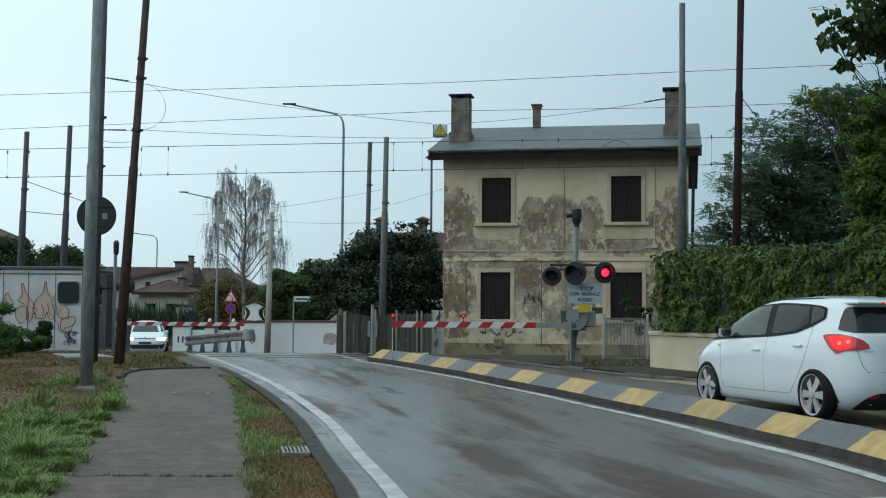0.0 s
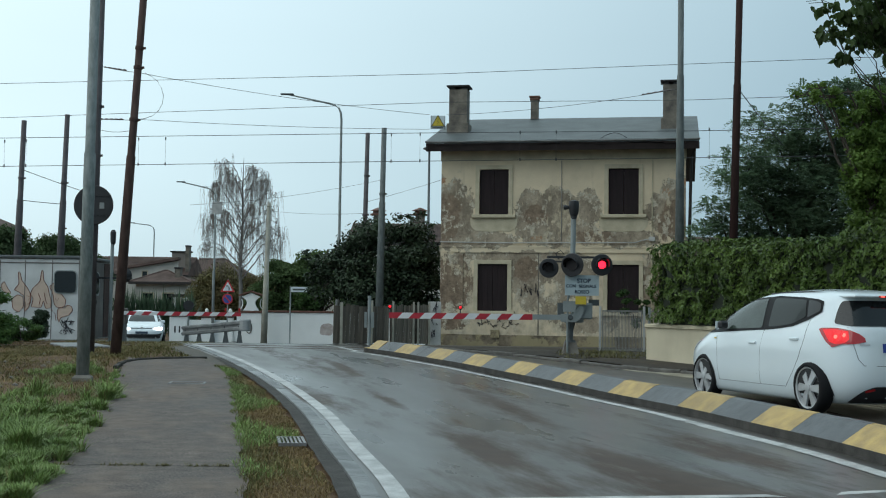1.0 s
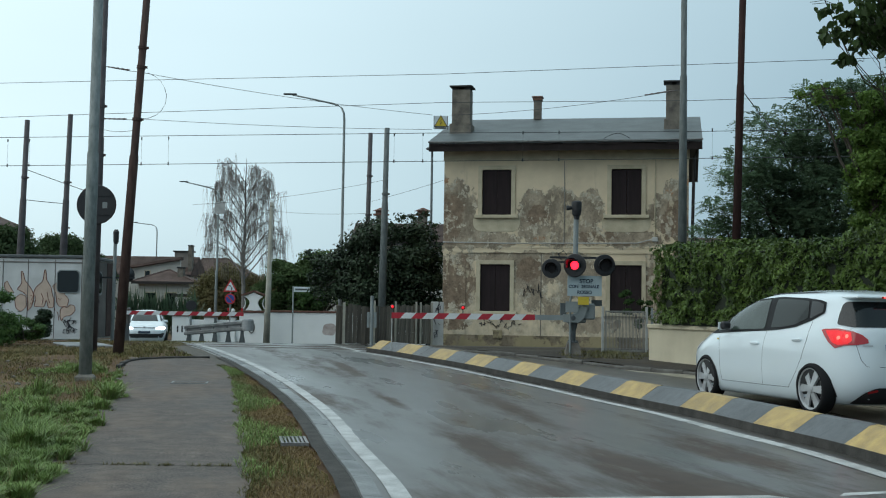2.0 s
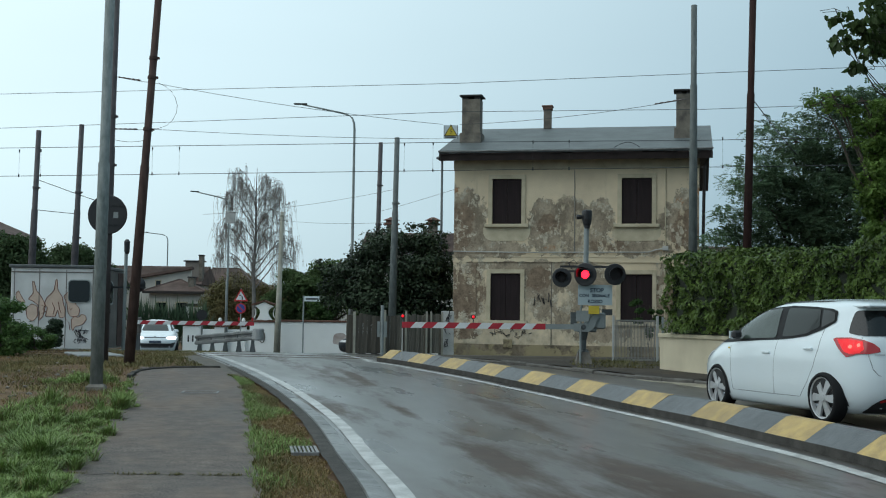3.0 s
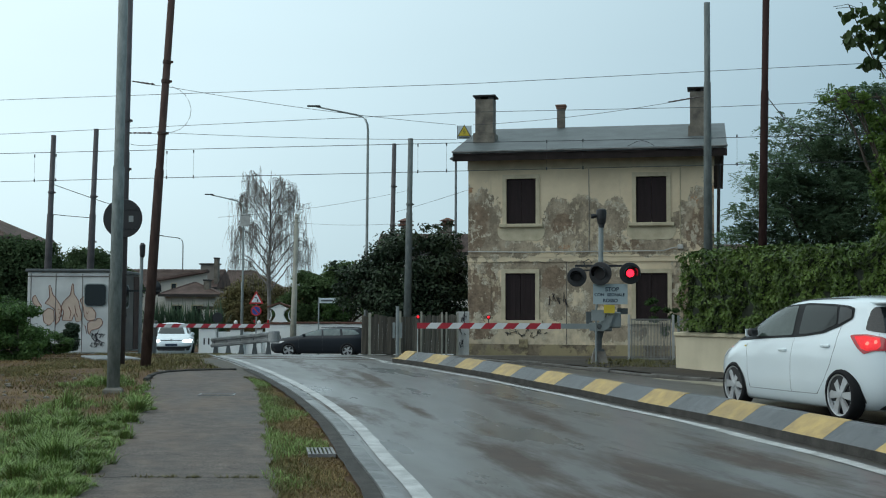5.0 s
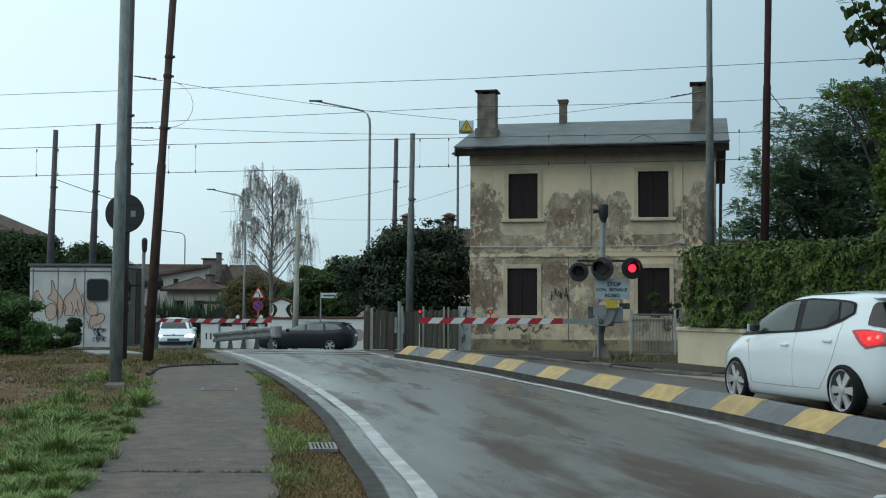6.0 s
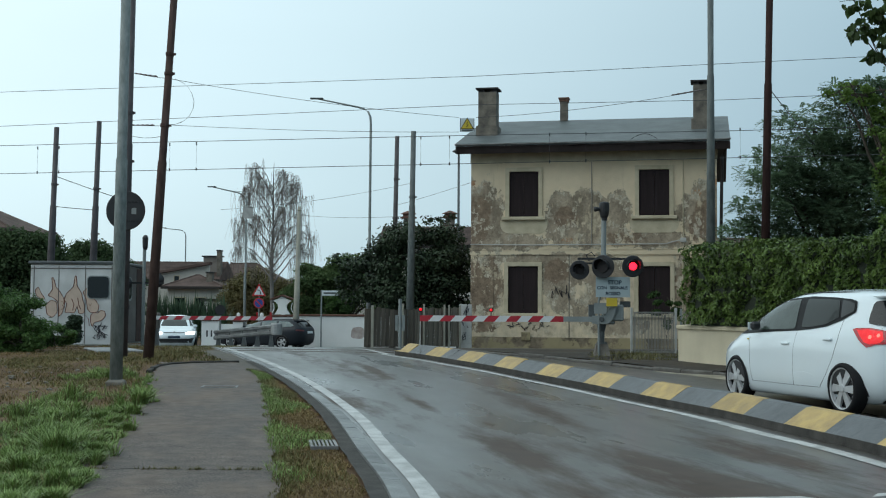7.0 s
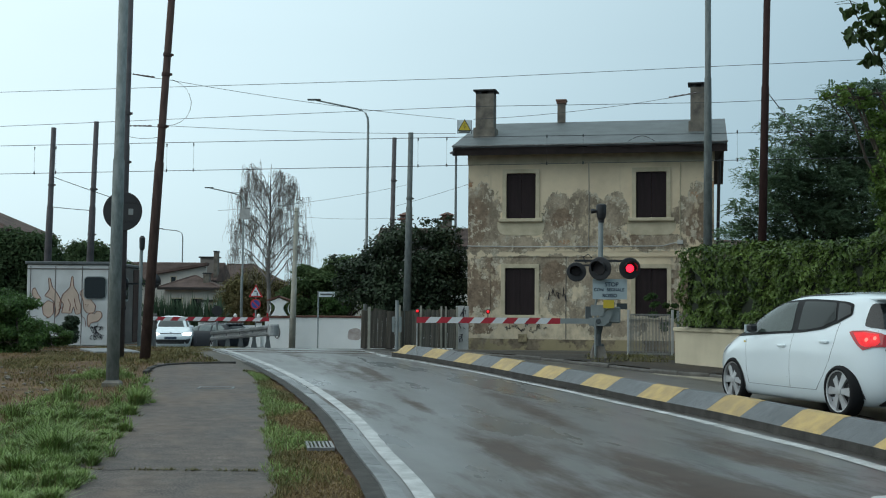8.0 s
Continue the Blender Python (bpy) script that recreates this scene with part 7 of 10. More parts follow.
make_kia()


def make_golf():
    s = Shape(
        [(0.16, 1.88), (0.24, 2.04), (0.40, 2.10), (0.55, 2.11), (0.68, 2.07), (0.76, 1.96), (0.84, 1.72), (0.90, 1.40), (0.95, 1.05), (0.99, 0.85), (1.10, 0.62), (1.22, 0.36), (1.32, 0.10), (1.40, -0.2), (1.44, -0.5), (1.456, -0.9)],
        [(0.16, -1.85), (0.3, -2.08), (0.6, -2.15), (0.9, -2.10), (1.05, -2.0), (1.2, -1.85), (1.35, -1.65), (1.42, -1.4), (1.456, -0.9)],
        [(0.16, 0.78), (0.25, 0.85), (0.5, 0.893), (0.75, 0.89), (0.9, 0.86), (1.0, 0.80), (1.15, 0.73), (1.28, 0.665), (1.36, 0.61), (1.41, 0.52), (1.44, 0.36), (1.456, 0.12)], 4.8)
    car = thing("hatchback_car", (-12.35, 52.0, -0.245), "white hatchback facing the far barrier with lit headlamps", "car", rz=-78)
    part("body", s.body(slices(1.456)), M["white_paint"], car, "glossy white bodywork", True)
    r = 0.316
    for x in (1.31, -1.31):
        arch_pair(car, s, x, r, M["white_paint"])
        for sd in (1, -1):
            make_wheel(car, x, sd * 0.795, r, 0.22, 5, sd)
    end_panel(car, "windscreen", rounded([(-0.70, 1.0), (0.70, 1.0), (0.60, 1.33), (-0.60, 1.33)], 0.05), s, True, 0.008, M["side_glass"], "dark windscreen")
    both_sides(car, "side_window", rounded([(0.62, 0.99), (0.2, 1.24), (-0.2, 1.345), (-1.1, 1.33), (-1.5, 1.12), (-1.0, 1.0)], 0.04), s, 0.005, M["side_glass"])
    end_panel(car, "grille_slot", rounded([(-0.42, 0.735), (0.42, 0.735), (0.42, 0.765), (-0.42, 0.765)], 0.02), s, True, 0.008, M["plastic"])
    low = end_panel(car, "lower_intake", rounded([(-0.70, 0.34), (-0.80, 0.56), (-0.6, 0.51), (0.6, 0.51), (0.80, 0.56), (0.70, 0.34)], 0.04), s, True, 0.006, M["plastic"], "black lower air intake")
    end_panel(low, "intake_bar", [(-0.66, 0.36), (0.66, 0.36), (0.66, 0.375), (-0.66, 0.375)], s, True, 0.014, M["galv"])
    end_panel(car, "number_plate", [(-0.24, 0.53), (0.24, 0.53), (0.24, 0.62), (-0.24, 0.62)], s, True, 0.016, M["ink"], "number plate shown as a dark bar")
    part("badge", one(lathe, [(-0.008, 0.055), (0.008, 0.05)], s.end(0, 0.75, True, 0.012), "x", 16), M["alloy"], car)
    for sd in (1, -1):
        o = [(sd * 0.44, 0.70), (sd * 0.80, 0.67), (sd * 0.83, 0.79), (sd * 0.62, 0.80), (sd * 0.46, 0.76)]
        end_panel(car, "headlamp", rounded(o, 0.03), s, True, 0.008, M["head_lit"], "lit white headlamp")
        p = s.side(0.62, 1.0, 0.0)
        bm = bmesh.new()
        box(bm, 0.56, 0.68, 0.02, 0.20, 0.94, 1.06, 0.03)
        bmesh.ops.translate(bm, vec=(0, p[1], 0), verts=bm.verts)
        bmesh.ops.scale(bm, vec=(1, sd, 1), verts=bm.verts)
        bmesh.ops.recalc_face_normals(bm, faces=bm.faces)
        part("mirror", bm, M["white_paint"], car)


make_golf()

ESTATE = {}


def low(z):
    return z if z < 0.9 else 0.9 + (z - 0.9) * 0.80


def lows(outline):
    return [(u, low(v)) for u, v in outline]


def make_estate():
    s = Shape(
        [(0.16, 2.02), (0.24, 2.20), (0.40, 2.27), (0.55, 2.28), (0.68, 2.22), (0.76, 2.08), (0.84, 1.82), (0.90, 1.50), (0.95, 1.15), (0.99, 0.95), (1.10, 0.70), (1.22, 0.42), (1.32, 0.14), (1.40, -0.2), (1.45, -0.6), (1.48, -1.0)],
        [(0.16, -2.05), (0.3, -2.28), (0.6, -2.35), (0.85, -2.33), (1.0, -2.28), (1.2, -2.12), (1.36, -1.98), (1.41, -1.88), (1.45, -1.6), (1.48, -1.0)],
        [(0.16, 0.78), (0.25, 0.85), (0.5, 0.893), (0.75, 0.89), (0.9, 0.86), (1.0, 0.80), (1.15, 0.74), (1.28, 0.68), (1.37, 0.62), (1.43, 0.50), (1.465, 0.34), (1.48, 0.12)], 4.8)
    for tab in (s.nose, s.tail, s.width):
        tab[:] = [(low(z), v) for z, v in tab]
    car = thing("estate_car", (9.0, 57.0, -0.35), "dark grey estate car driving along the street beyond", "car", rz=180)
    part("body", s.body([low(z) for z in slices(1.48)]), M["dark_paint"], car, "dark grey bodywork", True)
    r = 0.325
    for x in (1.34, -1.34):
        arch_pair(car, s, x, r, M["dark_paint"])
    for x in (1.34, -1.34):
        for sd in (1, -1):
            ESTATE.setdefault("wheels", []).append((make_wheel(car, x, sd * 0.80, r, 0.232, 5, sd), x, sd * 0.80, r))
    both_sides(car, "front_window", rounded(lows([(0.68, 1.0), (0.22, 1.25), (-0.12, 1.345), (-0.16, 1.01)]), 0.03), s, 0.006, M["pale_glass"])
    both_sides(car, "rear_window", rounded(lows([(-0.24, 1.01), (-0.20, 1.355), (-0.95, 1.375), (-1.02, 1.02)]), 0.03), s, 0.006, M["pale_glass"])
    both_sides(car, "load_window", rounded(lows([(-1.12, 1.03), (-1.06, 1.375), (-1.6, 1.34), (-1.86, 1.14), (-1.80, 1.08)]), 0.03), s, 0.006, M["pale_glass"])
    end_panel(car, "windscreen", rounded(lows([(-0.70, 1.0), (0.70, 1.0), (0.60, 1.33), (-0.60, 1.33)]), 0.05), s, True, 0.006, M["pale_glass"])
    end_panel(car, "tailgate_glass", rounded(lows([(-0.62, 1.06), (0.62, 1.06), (0.56, 1.32), (-0.56, 1.32)]), 0.05), s, False, 0.006, M["car_glass"])
    end_panel(car, "number_plate", [(-0.26, 0.72), (0.26, 0.72), (0.26, 0.83), (-0.26, 0.83)], s, False, 0.012, M["sign_white"], "number plate left blank")
    end_panel(car, "lower_intake", rounded([(-0.72, 0.26), (-0.75, 0.40), (0.75, 0.40), (0.72, 0.26)], 0.04), s, True, 0.006, M["plastic"])
    for sd in (1, -1):
        end_panel(car, "tail_lamp", rounded([(sd * 0.50, 0.82), (sd * 0.78, 0.84), (sd * 0.76, 0.91), (sd * 0.50, 0.89)], 0.02), s, False, 0.008, M["tail_off"])
        end_panel(car, "headlamp", rounded([(sd * 0.50, 0.64), (sd * 0.84, 0.62), (sd * 0.85, 0.73), (sd * 0.52, 0.70)], 0.02), s, True, 0.008, M["alloy"])
        bm = bmesh.new()
        tube(bm, [(-0.1, sd * 0.60, low(1.46)), (-0.9, sd * 0.585, low(1.485)), (-1.7, sd * 0.57, low(1.45))], 0.014, 6)
        part("roof_rail", bm, M["plastic"], car)
        p = s.side(0.66, 1.0, 0.0)
        bm = bmesh.new()
        box(bm, 0.60, 0.72, 0.02, 0.19, 0.94, 1.06, 0.03)
        bmesh.ops.translate(bm, vec=(0, p[1], 0), verts=bm.verts)
        bmesh.ops.scale(bm, vec=(1, sd, 1), verts=bm.verts)
        bmesh.ops.recalc_face_normals(bm, faces=bm.faces)
        part("mirror", bm, M["dark_paint"], car)
    bm = bmesh.new()
    box(bm, -2.02, -1.75, -0.52, 0.52, low(1.40), low(1.435), 0.012)
    part("roof_spoiler", bm, M["dark_paint"], car)
    seam(car, [(-0.2, 1.0), (-0.2, 0.6), (-0.22, 0.30)], s)
    seam(car, [(0.85, 0.95), (0.9, 0.6), (0.85, 0.32)], s)
    ESTATE["car"] = car


make_estate()


# ---- plants ----
def frond_cloud(rng, count, pick, size):
    """Feathered leaves: a drooping stalk with small leaflets in pairs."""
    verts, faces = [], []
    for i in range(count):
        p, out = pick(rng)
        d = Vector((out.x, out.y, 0.15)) + Vector(rng.normal(0, 0.55, 3))
        d.normalize()
        side = d.cross(Vector((0, 0, 1)))
        if side.length < 0.05:
            continue
        side.normalize()
        ln = size * rng.uniform(0.7, 1.3)
        for k in range(6):
            t = 0.12 + 0.88 * k / 5
            c = p + d * ln * t + Vector((0, 0, -0.42 * ln * t * t))
            for sd in (-1, 1):
                e = (side * sd + d * 0.35 + Vector((0, 0, rng.uniform(-0.5, 0.1)))).normalized() * ln * 0.25 * (1.15 - 0.4 * t)
                w = d * ln * 0.085
                a = len(verts)
                verts += [c, c + e * 0.5 + w, c + e, c + e * 0.5 - w]
                faces += [(a, a + 1, a + 2), (a, a + 2, a + 3)]
    return verts, faces


def broad_cloud(rng, count, pick, size):
    """Broad rounded leaves, slightly folded along the midrib, hanging tip down."""
    verts, faces = [], []
    for i in range(count):
        p, out = pick(rng)
        tip = (Vector((out.x * 0.4, out.y * 0.4, -0.8)) + Vector(rng.normal(0, 0.45, 3))).normalized()
        face = tip.orthogonal().normalized()
        face.rotate(Matrix.Rotation(rng.uniform(0, 6.283), 3, tip))
        s = face.cross(tip)
        ln = size * rng.uniform(0.7, 1.25)
        f = face * ln * 0.10
        k = len(verts)
        verts += [p, p + tip * ln * 0.22 + s * ln * 0.36 + f, p + tip * ln * 0.62 + s * ln * 0.34 + f, p + tip * ln, p + tip * ln * 0.62 - s * ln * 0.34 + f, p + tip * ln * 0.22 - s * ln * 0.36 + f]
        faces += [(k, k + 1, k + 2, k + 3), (k, k + 3, k + 4, k + 5)]
    return verts, faces


def blob_pick(blobs, fill=0.45):
    """Points near the skin of overlapping rough balls (x, y, z, rx, ry, rz)."""
    vol = np.array([b[3] * b[5] for b in blobs])
    vol = vol / vol.sum()

    def pick(r):
        b = blobs[r.choice(len(blobs), p=vol)]
        d = Vector(r.normal(0, 1, 3)).normalized()
        k = 1 - abs(r.normal(0, fill * 0.45))
        k *= 1 + 0.22 * noise.noise(Vector((d.x * 2.3 + b[0], d.y * 2.3 + b[1], d.z * 2.3))) + 0.12 * noise.noise(Vector((d.x * 6 + b[0], d.y * 6, d.z * 6 + b[2])))
        return Vector((b[0] + d.x * b[3] * k, b[1] + d.y * b[4] * k, b[2] + d.z * b[5] * k)), d + Vector((0, 0, 0.5))
    return pick


def clumps(blobs, rng, each, low=0.26, high=0.46, flat=0.75):
    """Breaks each ball into small clumps near its skin, so that the crown has an uneven outline and gaps."""
    out = []
    for b in blobs:
        n = max(4, int(each * (b[3] * b[5]) ** 0.75))
        for _ in range(n):
            d = Vector(rng.normal(0, 1, 3)).normalized() * (rng.uniform(0.25, 1.0) ** 0.5)
            r = rng.uniform(low, high) * (b[3] * b[4] * b[5]) ** (1 / 3)
            out.append((b[0] + d.x * b[3] * 0.85, b[1] + d.y * b[4] * 0.85, b[2] + d.z * b[5] * 0.85, r * 1.25, r * 1.1, r * flat))
    return out


def limb(bm, p, q, r0, r1, rng, bend=0.12, seg=6):
    p, q = Vector(p), Vector(q)
    ln = (q - p).length
    pts = [p]
    for i in range(1, 5):
        t = i / 5
        pts.append(p + (q - p) * t + Vector([rng.normal(0, bend * ln * 0.15) for _ in range(3)]) + Vector((0, 0, bend * ln * math.sin(t * math.pi) * 0.4)))
    pts.append(q)
    tube(bm, pts, [r0 + (r1 - r0) * i / 5 for i in range(6)], seg)


def tree(name, foot, blobs, leaves, size, leaf, label, category="tree", trunk_r=0.14, seed=1, fork=0.35, clump=10, bark="bark", group="", slim=1.0, slender=1.0, leaf_form="small", flat=0.75):
    rng = np.random.default_rng(seed)
    root = thing(name, foot, label, category, group)
    f = Vector(foot)
    local = [(b[0] - f.x, b[1] - f.y, b[2] - f.z, *b[3:]) for b in blobs]
    top = max(b[2] for b in local)
    crown_mid = Vector((sum(b[0] for b in local) / len(local), sum(b[1] for b in local) / len(local), top * 0.7))
    bm = bmesh.new()
    fk = Vector((crown_mid.x * 0.3, crown_mid.y * 0.3, top * fork))
    limb(bm, (0, 0, -0.05), fk, trunk_r, trunk_r * 0.75, rng, 0.05, 9)
    part("trunk", bm, M[bark], root)
    for b in local:
        bm = bmesh.new()
        limb(bm, fk - Vector((0, 0, 0.05)), (b[0], b[1], b[2] + b[5] * 0.3), trunk_r * 0.5 * slim, 0.006 + 0.009 * slim, rng)
        for _ in range(3):
            d = Vector(rng.normal(0, 1, 3)).normalized()
            limb(bm, (b[0] * 0.9 + fk.x * 0.1, b[1] * 0.9 + fk.y * 0.1, b[2]), (b[0] + d.x * b[3] * 0.8, b[1] + d.y * b[4] * 0.8, b[2] + d.z * b[5] * 0.8), trunk_r * 0.22 * slim, 0.004 + 0.004 * slim, rng, 0.2, 4)
        part("limb", bm, M[bark], root)
    pick = blob_pick(clumps(local, rng, clump, flat=flat), 0.9)
    if leaf_form == "frond":
        v, fc = frond_cloud(rng, leaves, pick, size)
        inner = blob_pick(clumps([(*b[:3], b[3] * 0.8, b[4] * 0.8, b[5] * 0.7) for b in local], rng, clump, flat=flat), 0.9)
        v2, f2 = leaf_cloud(rng, leaves // 7, inner, size * 0.5, 0.35, slender)
        fc += [tuple(i + len(v) for i in f) for f in f2]
        v += v2
    elif leaf_form == "broad":
        v, fc = broad_cloud(rng, leaves, pick, size)
    else:
        v, fc = leaf_cloud(rng, leaves, pick, size, 0.35, slender)
    raw("crown", v, fc, M[leaf], root, "", "stuff")
    return root


# dark evergreen behind the fence
tree("evergreen_tree", (-2.0, 42.6, 0.1), [(-2.1, 42.8, 3.0, 1.5, 1.2, 1.75), (-1.0, 42.6, 2.9, 1.2, 1.1, 1.6), (-0.6, 42.9, 1.9, 1.0, 1.0, 1.4), (-1.9, 42.6, 1.6, 1.1, 1.1, 1.3), (-3.3, 42.9, 2.6, 0.9, 0.9, 0.9), (-3.9, 43.2, 2.35, 0.65, 0.7, 0.7), (-2.9, 43.0, 3.3, 0.8, 0.8, 0.8), (-2.6, 42.8, 1.9, 0.8, 0.8, 0.9), (-4.2, 43.2, 2.9, 0.75, 0.8, 0.8), (-1.3, 42.3, 1.3, 1.4, 1.0, 1.0), (-1.6, 42.9, 4.2, 0.8, 0.8, 0.6), (-0.9, 42.9, 4.35, 0.8, 0.8, 0.55)],
     36000, 0.135, "leaf_dark", "broad dark evergreen tree behind the slat fence", seed=3, trunk_r=0.16, clump=20)
# garden trees behind the white wall
tree("garden_tree", (-8.9, 66, -0.35), [(-8.6, 66, 2.4, 1.1, 1.2, 1.6), (-9.4, 66.5, 1.6, 0.9, 1.0, 1.3), (-7.8, 66, 3.3, 1.2, 1.2, 1.4)], 14000, 0.2, "leaf_garden", "leafy green garden tree behind the white wall", seed=4)
tree("garden_tree", (-6.6, 67, -0.35), [(-6.8, 67, 2.9, 1.5, 1.4, 1.9), (-5.4, 67, 2.7, 1.4, 1.2, 1.6), (-5.2, 67, 3.7, 1.2, 1.2, 1.2), (-7.4, 67, 1.6, 1.4, 1.2, 1.3), (-4.4, 66.5, 2.0, 1.3, 1.2, 1.8)], 20000, 0.2, "leaf_garden", "dense green garden tree behind the white wall", seed=5)
tree("shrub", (-6.2, 63.5, -0.35), [(-6.3, 63.5, 1.8, 1.2, 0.7, 0.8), (-7.3, 63.5, 1.6, 0.9, 0.7, 0.9)], 2600, 0.2, "leaf_mid", "bright green shrub over the white wall", "shrub", seed=6, trunk_r=0.06)
# brown mass of a climber-covered building beside the birch
tree("copper_shrub", (-13.6, 80, -0.35), [(-13.8, 80, 2.1, 1.5, 1.2, 2.2), (-14.9, 80.5, 1.9, 1.3, 1.2, 2.1), (-12.6, 80, 2.0, 1.3, 1.0, 2.0), (-11.6, 80, 1.8, 1.2, 1.0, 2.0), (-10.7, 80, 1.9, 1.1, 1.0, 2.1), (-15.4, 81, 1.2, 1.0, 1.0, 1.5)], 42000, 0.15, "ivy_wood", "tall olive-brown shrub thicket below the birch", "shrub", seed=7, trunk_r=0.1, clump=44)
# distant trees at the far left
tree("far_tree", (-21.5, 62, -0.35), [(-21.7, 62, 3.0, 1.5, 1.4, 2.5), (-23.3, 62, 3.4, 1.7, 1.4, 2.6), (-20.8, 62, 2.2, 1.0, 1.0, 1.8), (-25, 62, 3.2, 1.6, 1.4, 2.4), (-22.5, 62, 1.4, 2.0, 1.2, 1.5), (-21.6, 62, 4.3, 1.2, 1.2, 1.2), (-23.6, 62, 4.2, 1.5, 1.3, 1.25)], 60000, 0.21, "leaf_far", "dark leafy tree behind the cabin", seed=8, clump=30)
tree("far_tree", (-21.3, 72, -0.35), [(-22.0, 72, 3.6, 1.6, 1.5, 2.0), (-20.9, 72, 3.1, 1.5, 1.2, 1.9), (-23.0, 72, 3.2, 1.3, 1.2, 1.9), (-21.4, 72, 1.6, 2.4, 1.4, 1.8), (-20.2, 72, 2.5, 1.2, 1.2, 1.7)], 60000, 0.20, "leaf_far", "round green tree behind the cabin", seed=9, clump=30)
# locust tree behind the hedge
tree("locust_tree", (9.6, 35, 0.2), [(8.6, 34.5, 4.7, 1.3, 1.2, 1.3), (7.7, 34.2, 3.4, 1.0, 1.0, 1.0), (8.3, 34.2, 2.6, 1.2, 1.0, 1.0), (9.6, 34.8, 3.6, 1.6, 1.4, 1.5), (10.0, 35, 5.4, 1.5, 1.3, 1.3), (11.3, 35, 4.6, 1.6, 1.4, 1.6), (11.2, 35.2, 6.6, 1.5, 1.3, 1.1), (10.1, 35.4, 6.5, 0.9, 0.9, 0.6), (12.8, 35.2, 6.0, 1.5, 1.4, 1.6), (12.6, 35, 3.4, 1.7, 1.4, 1.5), (11.0, 34.5, 2.7, 1.4, 1.2, 1.0), (8.0, 34.4, 4.2, 0.8, 0.8, 0.8), (12.3, 35.4, 7.4, 1.0, 1.0, 0.7), (8.5, 34.5, 5.5, 0.9, 1.0, 0.9), (9.6, 34.8, 6.5, 1.1, 1.1, 0.9), (8.2, 34.4, 5.2, 0.7, 0.9, 0.8), (11.0, 35, 7.7, 1.2, 1.2, 0.6), (7.4, 34.2, 2.6, 0.7, 0.8, 0.8), (12.4, 35, 4.8, 1.4, 1.2, 1.3), (11.6, 35, 5.8, 1.2, 1.1, 1.1), (10.2, 34.8, 4.6, 1.1, 1.0, 1.0), (13.4, 35.2, 7.4, 1.3, 1.2, 0.9), (9.0, 34.6, 2.9, 1.2, 1.0, 1.0), (13.6, 35.2, 4.2, 1.3, 1.2, 1.6), (11.8, 35.0, 7.75, 1.1, 1.0, 0.55), (12.9, 35.2, 7.7, 1.1, 1.0, 0.7), (10.4, 35.0, 7.3, 1.0, 0.9, 0.6)],
     25000, 0.28, "leaf_locust", "large airy dark green locust tree behind the hedge", seed=10, trunk_r=0.2, clump=16, slim=0.6, leaf_form="frond", flat=0.5)
# near tree whose branches hang in over the hedge
tree("roadside_tree", (8.9, 19.3, 0.3), [(5.05, 16.4, 5.62, 0.26, 0.2, 0.14), (5.10, 16.4, 5.22, 0.16, 0.2, 0.12), (5.50, 16.4, 5.50, 0.32, 0.3, 0.28), (5.48, 16.4, 5.12, 0.24, 0.25, 0.18), (5.38, 16.4, 4.90, 0.15, 0.2, 0.13), (5.20, 16.4, 5.24, 0.20, 0.2, 0.13), (5.30, 16.4, 5.38, 0.20, 0.2, 0.12), (5.75, 16.5, 5.3, 0.30, 0.4, 0.30), (5.85, 16.5, 4.72, 0.12, 0.2, 0.10), (5.75, 16.5, 5.75, 0.45, 0.45, 0.25), (6.2, 16.8, 5.4, 0.5, 0.6, 0.65), (7.2, 17.5, 5.7, 0.9, 0.9, 0.9), (8.6, 19.0, 5.9, 1.5, 1.5, 1.4)], 32000, 0.115, "leaf_broad", "near roadside tree with broad leaves hanging over the hedge", seed=11, trunk_r=0.17, clump=34, slim=0.10, leaf_form="broad")
tree("garden_shrub", (9.0, 23.5, 0.3), [(8.25, 23.5, 3.6, 0.50, 0.6, 1.1), (8.5, 23.6, 4.4, 0.7, 0.7, 0.9), (8.2, 23.6, 5.45, 0.62, 0.6, 0.38), (7.85, 23.6, 5.3, 0.3, 0.4, 0.25), (8.7, 23.7, 5.2, 0.7, 0.7, 0.8), (9.3, 24, 3.0, 1.1, 1.0, 1.2), (8.1, 23.5, 4.6, 0.4, 0.5, 0.5), (7.2, 23.6, 5.80, 0.35, 0.4, 0.16), (7.75, 23.6, 5.72, 0.5, 0.4, 0.24), (6.98, 23.6, 5.66, 0.3, 0.4, 0.16), (7.4, 23.6, 5.58, 0.45, 0.4, 0.20), (7.9, 23.5, 4.9, 0.32, 0.4, 0.6), (7.95, 23.5, 4.1, 0.34, 0.4, 0.6)], 44000, 0.085, "leaf_lime", "yellow-green garden tree behind the hedge", seed=12, trunk_r=0.09, clump=34)
